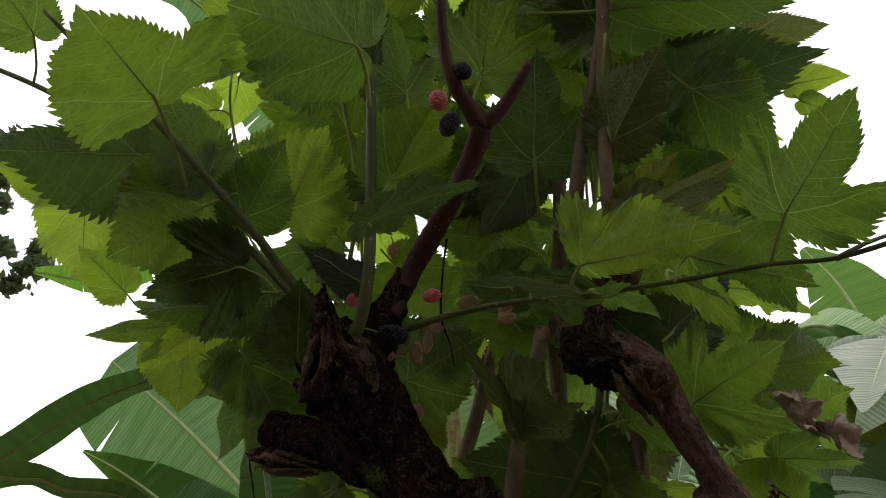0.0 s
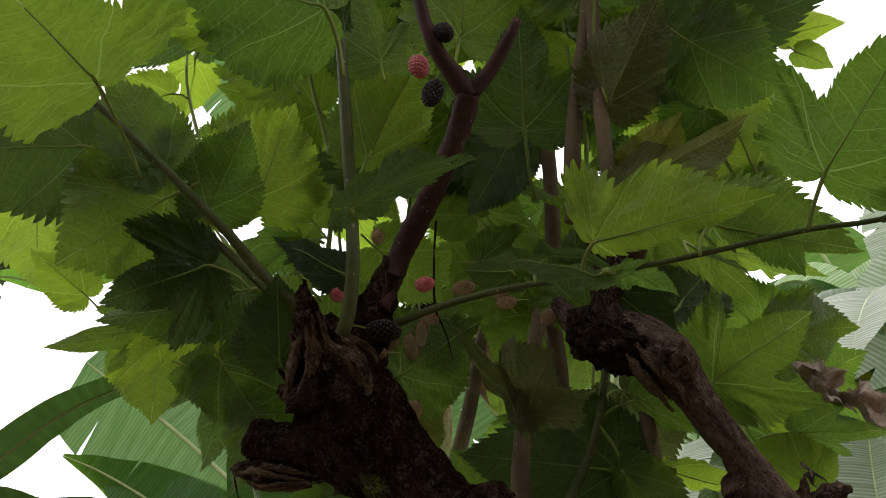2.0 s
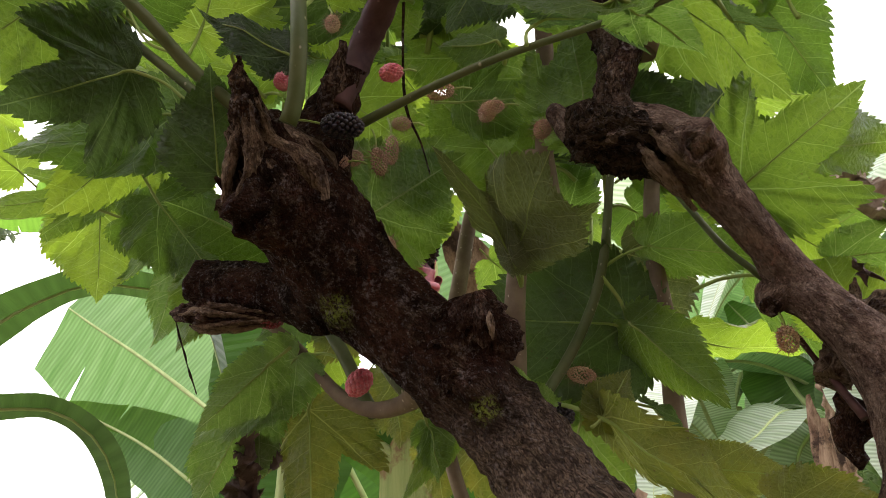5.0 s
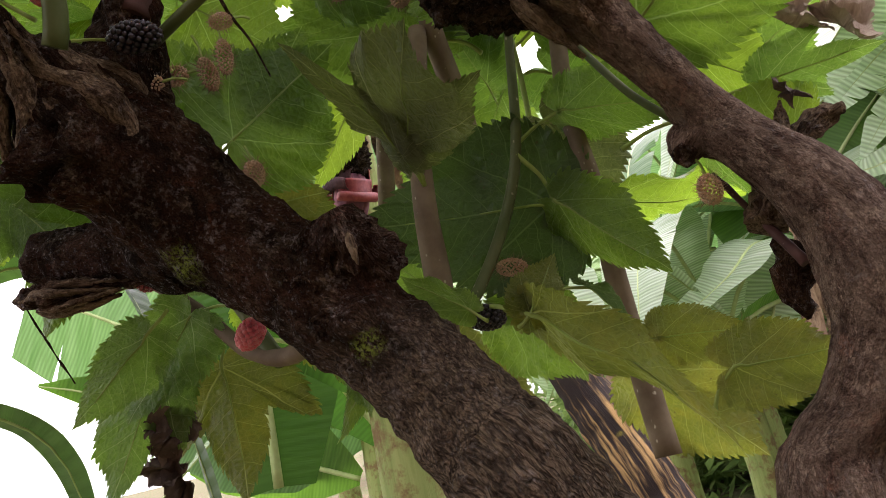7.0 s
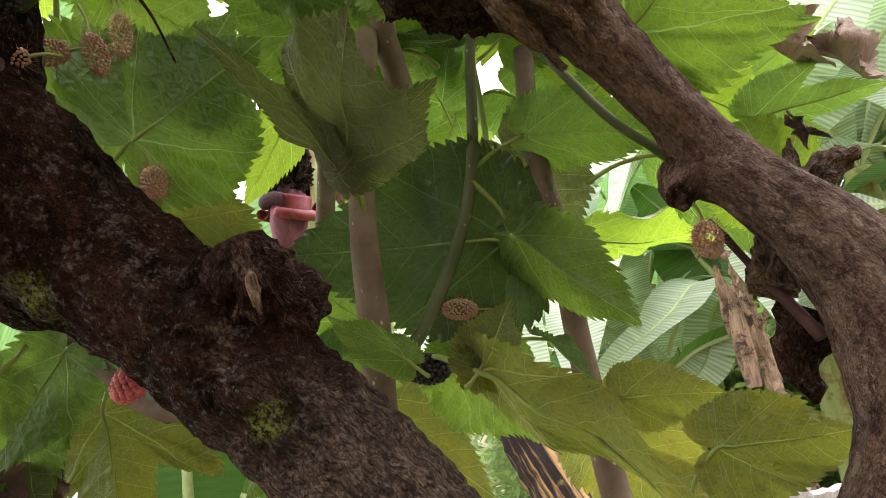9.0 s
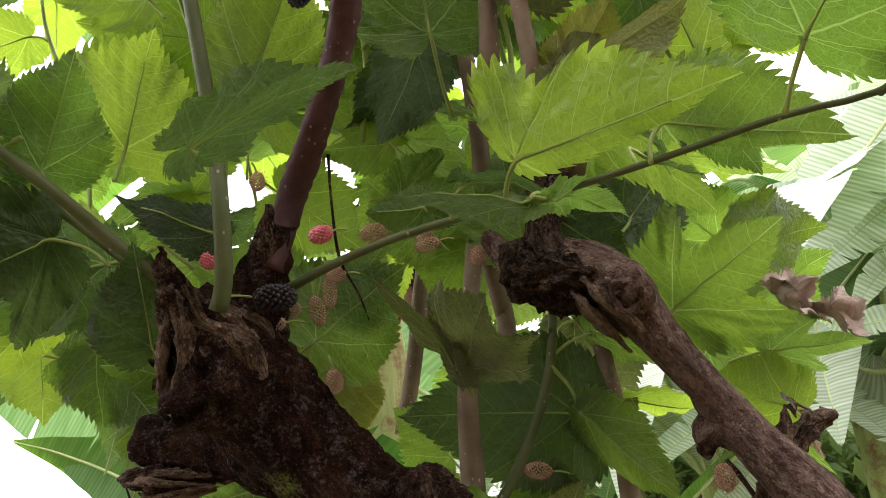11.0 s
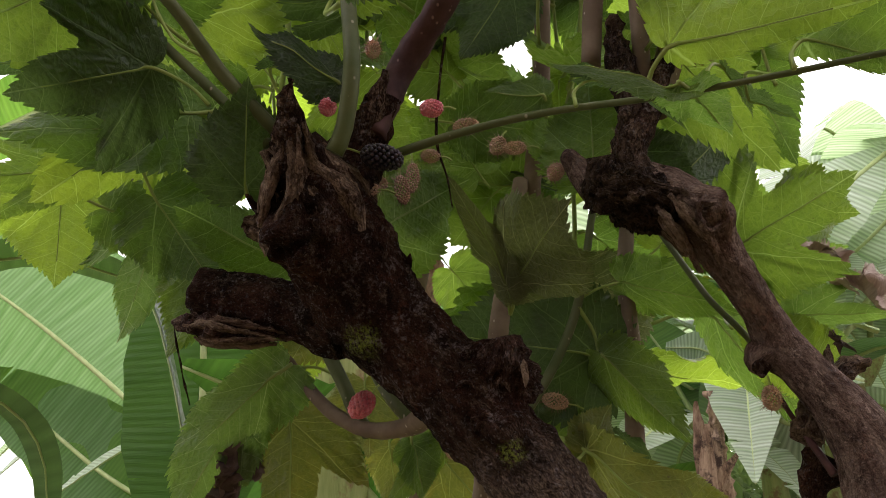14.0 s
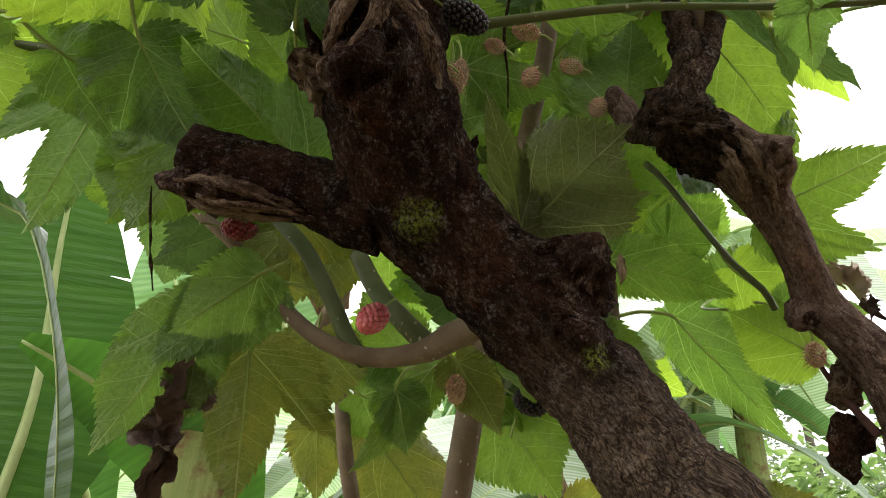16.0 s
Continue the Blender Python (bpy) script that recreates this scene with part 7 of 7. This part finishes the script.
limb("pseudostem", [(1.639, 2.909, -0.050, 0.050), (1.679, 2.919, 0.891, 0.040), (1.691, 2.931, 1.258, 0.038), (1.678, 2.924, 1.421, 0.035), (1.672, 2.916, 1.604, 0.026), (1.665, 2.911, 1.694, 0.014)], DRY_SHEATH, right_banana, 28, 0.012, 0.024, 22.0, lump=0.016, label="stem wrapped in ragged dry sheaths")
ribbon([(1.586, 2.893, 1.122), (1.581, 2.874, 1.261), (1.576, 2.845, 1.423), (1.572, 2.812, 1.536)], (0.030, 0.042, 0.034, 0.011), (0.2, 0.95, -0.1), DRY_SHEATH, "dry_leaf", right_banana, "dry brown leaf scrap", 0.3, 0, 33, 0)
ribbon([(1.585, 2.915, 1.337), (1.579, 2.885, 1.479), (1.559, 2.860, 1.588), (1.546, 2.836, 1.633)], (0.027, 0.038, 0.027, 0.008), (0.2, 0.95, -0.1), DRY_SHEATH, "dry_leaf", right_banana, "dry brown leaf scrap", 0.3, 0, 32, 0)
ribbon([(1.595, 2.912, 1.239), (1.632, 2.865, 1.320), (1.676, 2.810, 1.395), (1.683, 2.779, 1.423)], (0.019, 0.027, 0.019, 0.006), (0.2, 0.95, -0.1), DRY_SHEATH, "dry_leaf", right_banana, "dry brown leaf scrap", 0.3, 0, 31, 0)
ribbon([(1.916, 3.3, 1.431), (1.679, 3.232, 1.628), (1.445, 3.186, 1.497), (1.168, 3.226, 1.345), (0.994, 3.204, 1.225)], (0.048, 0.16, 0.192, 0.144, 0.016), (-0.12, -0.27, 0.87), BANANA_LIT, "leaf", right_banana, "", 0.25, 3, 31, 0.016)
ribbon([(1.99, 3.438, 1.501), (1.93, 3.619, 1.803), (1.934, 3.752, 2.043), (1.813, 3.908, 2.371)], (0.064, 0.208, 0.24, 0.16, 0.032), (0.46, 0.87, 0.19), BANANA, "leaf", right_banana, "", 0.25, 4, 32, 0.0192)
ribbon([(1.938, 3.37, 1.555), (2.065, 3.355, 1.766), (2.327, 3.308, 2.046), (2.613, 3.204, 2.306)], (0.048, 0.16, 0.192, 0.144, 0.016), (0.57, 0.8, 0.17), BANANA, "leaf", right_banana, "", 0.25, 8, 33, 0.0192)
ribbon([(1.946, 3.379, 1.382), (1.589, 3.305, 1.327), (1.296, 3.264, 1.169), (1.103, 3.327, 0.982)], (0.048, 0.112, 0.128, 0.096, 0.016), (0.17, 0.36, 0.91), BANANA, "leaf", right_banana, "", 0.25, 4, 34, 0.016)
ribbon([(1.969, 3.437, 1.624), (1.766, 3.384, 1.474), (1.657, 3.361, 1.267), (1.413, 3.387, 1.101)], (0.032, 0.096, 0.128, 0.096, 0.016), (0.47, 0.88, 0.04), BANANA_LIT, "leaf", right_banana, "", 0.25, 3, 35, 0.0128)
far_right_banana = thing("banana_plant", (3.36, 3.121, 0), "tall banana plant with wind-torn leaves", "banana plant")
limb("pseudostem", [(3.360, 3.121, -0.05, 0.10), (2.861, 3.574, 1.443, 0.1), (3.004, 3.368, 2.05, 0.07)], GREEN_SHEATH, far_right_banana, 20, 0.05, 0.004, 20.0)
ribbon([(3.103, 3.477, 2.076), (3.135, 3.333, 2.957), (2.961, 3.355, 3.21), (2.747, 3.492, 3.285)], (0.045, 0.21, 0.21, 0.15, 0.03), (0.18, 0.21, 1.12), BANANA_LIT, "leaf", far_right_banana, "", 0.25, 8, 43, 0.018)
ribbon([(2.847, 3.36, 1.757), (2.393, 3.352, 1.614), (2.239, 3.434, 1.809), (2.062, 3.507, 2.018), (1.865, 3.608, 2.055)], (0.045, 0.18, 0.24, 0.21, 0.15, 0.03), (0.54, 0.83, 0.15), BANANA_LIT, "leaf", far_right_banana, "", 0.25, 10, 44, 0.018)
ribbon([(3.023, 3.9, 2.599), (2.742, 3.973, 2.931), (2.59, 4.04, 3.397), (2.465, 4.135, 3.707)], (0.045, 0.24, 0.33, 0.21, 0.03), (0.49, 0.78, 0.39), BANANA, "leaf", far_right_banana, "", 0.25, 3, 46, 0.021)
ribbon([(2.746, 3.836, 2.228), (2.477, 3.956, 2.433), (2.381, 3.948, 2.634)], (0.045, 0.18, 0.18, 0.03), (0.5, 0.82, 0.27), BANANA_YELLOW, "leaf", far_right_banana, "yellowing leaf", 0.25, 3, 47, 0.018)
ribbon([(2.203, 2.169, 2.606), (2.039, 2.261, 2.469), (1.911, 2.377, 2.326), (1.769, 2.492, 2.156), (1.638, 2.643, 1.965)], (0.03, 0.13, 0.19, 0.19, 0.13, 0.02), (-0.55, -0.7, 0.45), BANANA_LIT, "leaf", far_right_banana, "broad pale leaf", 0.2, 5, 51, 0.016)
ribbon([(2.312, 2.33, 2.401), (2.17, 2.468, 2.239), (2.014, 2.574, 2.132), (1.834, 2.755, 1.98)], (0.03, 0.13, 0.17, 0.14, 0.02), (-0.5, -0.6, 0.6), BANANA_LIT, "leaf", far_right_banana, "pale torn leaf", 0.2, 9, 52, 0.014)
ribbon([(2.34, 2.623, 1.94), (2.161, 2.633, 1.985), (2.077, 2.714, 1.936), (1.98, 2.818, 1.803)], (0.03, 0.10, 0.14, 0.10, 0.02), (-0.4, -0.4, 0.8), BANANA_LIT, "leaf", far_right_banana, "pale torn leaf", 0.2, 12, 53, 0.014)
ribbon([(2.094, 2.492, 1.683), (1.97, 2.587, 1.729), (1.859, 2.67, 1.727), (1.763, 2.725, 1.789)], (0.02, 0.09, 0.12, 0.08, 0.01), (-0.3, -0.5, 0.8), BANANA_LIT, "leaf", far_right_banana, "", 0.2, 8, 54, 0.012)
ribbon([(2.438, 2.375, 2.64), (2.226, 2.433, 2.643), (2.113, 2.516, 2.676), (1.99, 2.6, 2.706)], (0.03, 0.09, 0.10, 0.08, 0.02), (-0.4, -0.7, 0.5), BANANA_LIT, "leaf", far_right_banana, "", 0.25, 6, 55, 0.012)
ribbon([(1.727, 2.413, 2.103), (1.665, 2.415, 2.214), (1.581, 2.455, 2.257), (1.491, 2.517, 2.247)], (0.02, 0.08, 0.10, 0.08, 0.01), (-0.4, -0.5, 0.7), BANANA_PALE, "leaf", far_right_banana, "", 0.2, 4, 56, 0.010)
PLANTS = (
    (2.59, 3.44, 1.9, 8, 1),
    (2.5, 3.06, 2, 9, 2),
    (3.27, 3.23, 2.6, 9, 3),
    (2.13, 4.86, 1.9, 8, 4),
    (3.56, 4.03, 2.3, 8, 5),
    (1.74, 5.64, 1.6, 7, 6),
    (2.38, 3.59, 1.4, 8, 7),
    (1.76, 4.23, 1.2, 7, 8),
    (0.3, 3.85, 1.3, 7, 9),
    (-0.83, 5.63, 1.4, 7, 10),
)
FAR = (
    (9.17, 12.15, 7.4, 2.6, 1),
    (6.6, 12.68, 4.6, 3.2, 2),
    (4.68, 16.67, 5, 3.2, 3),
    (10.12, 11.16, 5.2, 3.2, 4),
    (-15.88, 18.09, 14.5, 2.2, 5),
    (-2.23, 20, 5, 3, 6),
    (0.99, 20.12, 4.6, 3.2, 7),
    (13.87, 10.71, 7, 3.5, 8),
)


def dead_leaf(base, tip, width, seed, pale=False):
    """A shrivelled, crumpled leaf."""
    length = (Vector(tip) - Vector(base)).length
    v, f, s, uv = leaf_data(length, width, "broad", 40 + seed, 0.9, 0.3)
    out = []
    for p in v:
        q = Vector(p)
        n1 = noise.noise_vector(q * 60 + Vector((seed * 3.1, 0, 0)))
        n2 = noise.noise_vector(q * 170 + Vector((0, seed * 2.3, 0)))
        out.append(q + n1 * 0.012 + n2 * 0.004)
    part("dead_leaf", mesh_of("dead_leaf", out, f, uvs=uv), [DEAD_PALE if pale else DEAD_LEAF], tree, "withered pale brown leaf edge" if pale else "shrivelled dark brown dead leaf", leaf_pose(base, tip, (0.3, -0.9, 0.3)))


def banana_plant(x, y, height, count, seed):
    rng = random.Random(700 + seed)
    ob = thing("banana_plant", (x, y, 0), "banana plant with wind-torn arching leaves", "banana plant", "banana plants behind")
    limb("pseudostem", [(x, y, -0.05, 0.11), (x + 0.02, y, height * 0.6, 0.09), (x + 0.03, y, height, 0.06)], GREEN_SHEATH, ob, 16, 0.08, 0.004, 20.0)
    for k in range(count):
        a = k * 2.4 + seed
        up, out = rng.uniform(0.35, 0.95), rng.uniform(0.8, 1.3)
        way = Vector((math.cos(a), math.sin(a), 0))
        base = Vector((x + 0.03, y, height))
        pts = [base, base + way * 0.25 * out + Vector((0, 0, 0.55 * up)), base + way * 0.62 * out + Vector((0, 0, 0.85 * up)), base + way * out + Vector((0, 0, 0.7 * up - 0.1)), base + way * 1.35 * out + Vector((0, 0, 0.25 * up - 0.25))]
        w = rng.uniform(0.17, 0.26)
        mat = rng.choice((BANANA_LIT, BANANA_LIT, BANANA_PALE, BANANA_LIT, BANANA_LIT))
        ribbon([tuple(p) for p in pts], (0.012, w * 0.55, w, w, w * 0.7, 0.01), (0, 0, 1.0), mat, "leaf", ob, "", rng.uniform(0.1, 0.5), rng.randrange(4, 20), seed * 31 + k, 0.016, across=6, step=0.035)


for px, py, ph, pn, seed in PLANTS:
    banana_plant(px, py, ph, pn, seed)


def board(top, foot, width, thick):
    """A weathered board that leans among the plants, with a chipped end."""
    m = Nodes("weathered_board")
    c = m.coord("Object")
    grainy = m.noise(m.scaled(c, (14.0, 14.0, 1.0)), 6.0, 6.0, 0.7, 0.4)
    col = m.mix(m.span(grainy, 0.35, 0.65), (0.44, 0.42, 0.40), (0.68, 0.66, 0.64))
    col = m.mix(m.span(m.noise(c, 9.0, 5.0, 0.7), 0.58, 0.70), col, (0.22, 0.19, 0.16))
    mat = m.done(m.solid(col, 0.8, m.bump(grainy, 0.6, 0.003), 0.25))
    a, b = Vector(top), Vector(foot)
    up = (a - b).normalized()
    across = up.cross(Vector((0.1, -1, 0))).normalized()
    out = across.cross(up)
    ob = thing("board", foot, "weathered pale grey board leaning among the banana plants", "board")
    for k in range(2):
        verts, faces = [], []
        mid = (k - 0.5) * width * 0.52
        n = 9
        for i in range(n + 1):
            s = i / n
            end = a + across * mid + up * (0.012 * noise.noise(Vector((k * 5.0, s * 9, 0))) - 0.05 * k)
            w = mid + width * 0.245 * (2 * s - 1)
            for z in (0, 1):
                verts.append(b + across * w + out * thick * z)
                verts.append(b + across * w + up * (end - b).dot(up) + up * 0.012 * noise.noise(Vector((s * 13, k * 3.0, 1))) + out * thick * z)
        for i in range(n):
            q = i * 4
            faces += [(q, q + 4, q + 5, q + 1), (q + 2, q + 3, q + 7, q + 6), (q + 1, q + 5, q + 7, q + 3), (q, q + 2, q + 6, q + 4)]
        faces += [(0, 1, 3, 2), (n * 4, n * 4 + 2, n * 4 + 3, n * 4 + 1)]
        part("plank", mesh_of("plank", verts, faces, smooth=False), [mat], ob)


board((1.24, 2.18, 0.885), (1.17, 2.62, 0.0), 0.42, 0.02)


# ---- distant trees ----
def far_tree(place, height, spread, seed):
    rng = random.Random(seed)
    ob = thing("tree", place, "tall leafy tree far behind the garden", "tree", "distant trees")
    x, y, z = place
    limb("trunk", [(x, y, -0.2, 0.03 * height), (x + 0.2, y, 0.35 * height, 0.022 * height), (x, y, 0.8 * height, 0.008 * height)], FAR_BARK, ob, 12, 0.4)
    hubs = []
    for k in range(9):
        a = k * 2.4
        h = height * rng.uniform(0.35, 0.9)
        r = spread * rng.uniform(0.5, 1.0) * math.sin(math.pi * min(0.95, 0.25 + 0.75 * (h / height - 0.3)))
        end = Vector((x + r * math.cos(a), y + r * math.sin(a), h))
        limb("bough", [(x, y, h * 0.75, 0.008 * height), (*(Vector((x, y, h * 0.85)) * 0.5 + end * 0.5), 0.005 * height), (*end, 0.002 * height)], FAR_BARK, ob, 6, 0.5)
        hubs.append(end)
    verts, faces = [], []
    for hub in hubs + [Vector((x, y, height * 0.92))]:
        for _ in range(9):
            c = hub + Vector((rng.gauss(0, 1), rng.gauss(0, 1), rng.gauss(0, 0.7))) * spread * 0.26
            for _ in range(130):
                q = c + Vector((rng.gauss(0, 1), rng.gauss(0, 1), rng.gauss(0, 0.7))) * spread * 0.085
                u = Vector((rng.gauss(0, 1), rng.gauss(0, 1), rng.gauss(0, 1))).normalized()
                w = u.orthogonal().normalized()
                s = rng.uniform(0.07, 0.15) * height / 10
                n = len(verts)
                verts += [q - u * s, q + w * s * 0.45, q + u * s, q - w * s * 0.45]
                faces.append((n, n + 1, n + 2, n + 3))
    part("crown", mesh_of("crown", verts, faces, smooth=False), [CROWN], ob, "", kind="stuff")


for fx, fy, fh, fs, seed in FAR:
    far_tree((fx, fy, 0), fh, fs, seed)

dead_leaf((-0.117, 0.71, 1.242), (-0.123, 0.717, 1.207), 0.024, 1)
dead_leaf((-0.119, 0.716, 1.209), (-0.152, 0.718, 1.202), 0.018, 2)
dead_leaf((-0.123, 0.717, 1.207), (-0.122, 0.721, 1.159), 0.011, 3)
dead_leaf((0.2560, 0.5267, 1.3120), (0.2593, 0.5300, 1.2948), 0.013, 4)
dead_leaf((0.312, 0.599, 1.394), (0.347, 0.591, 1.365), 0.03, 5, True)
dead_leaf((0.342, 0.595, 1.373), (0.368, 0.588, 1.354), 0.026, 6, True)
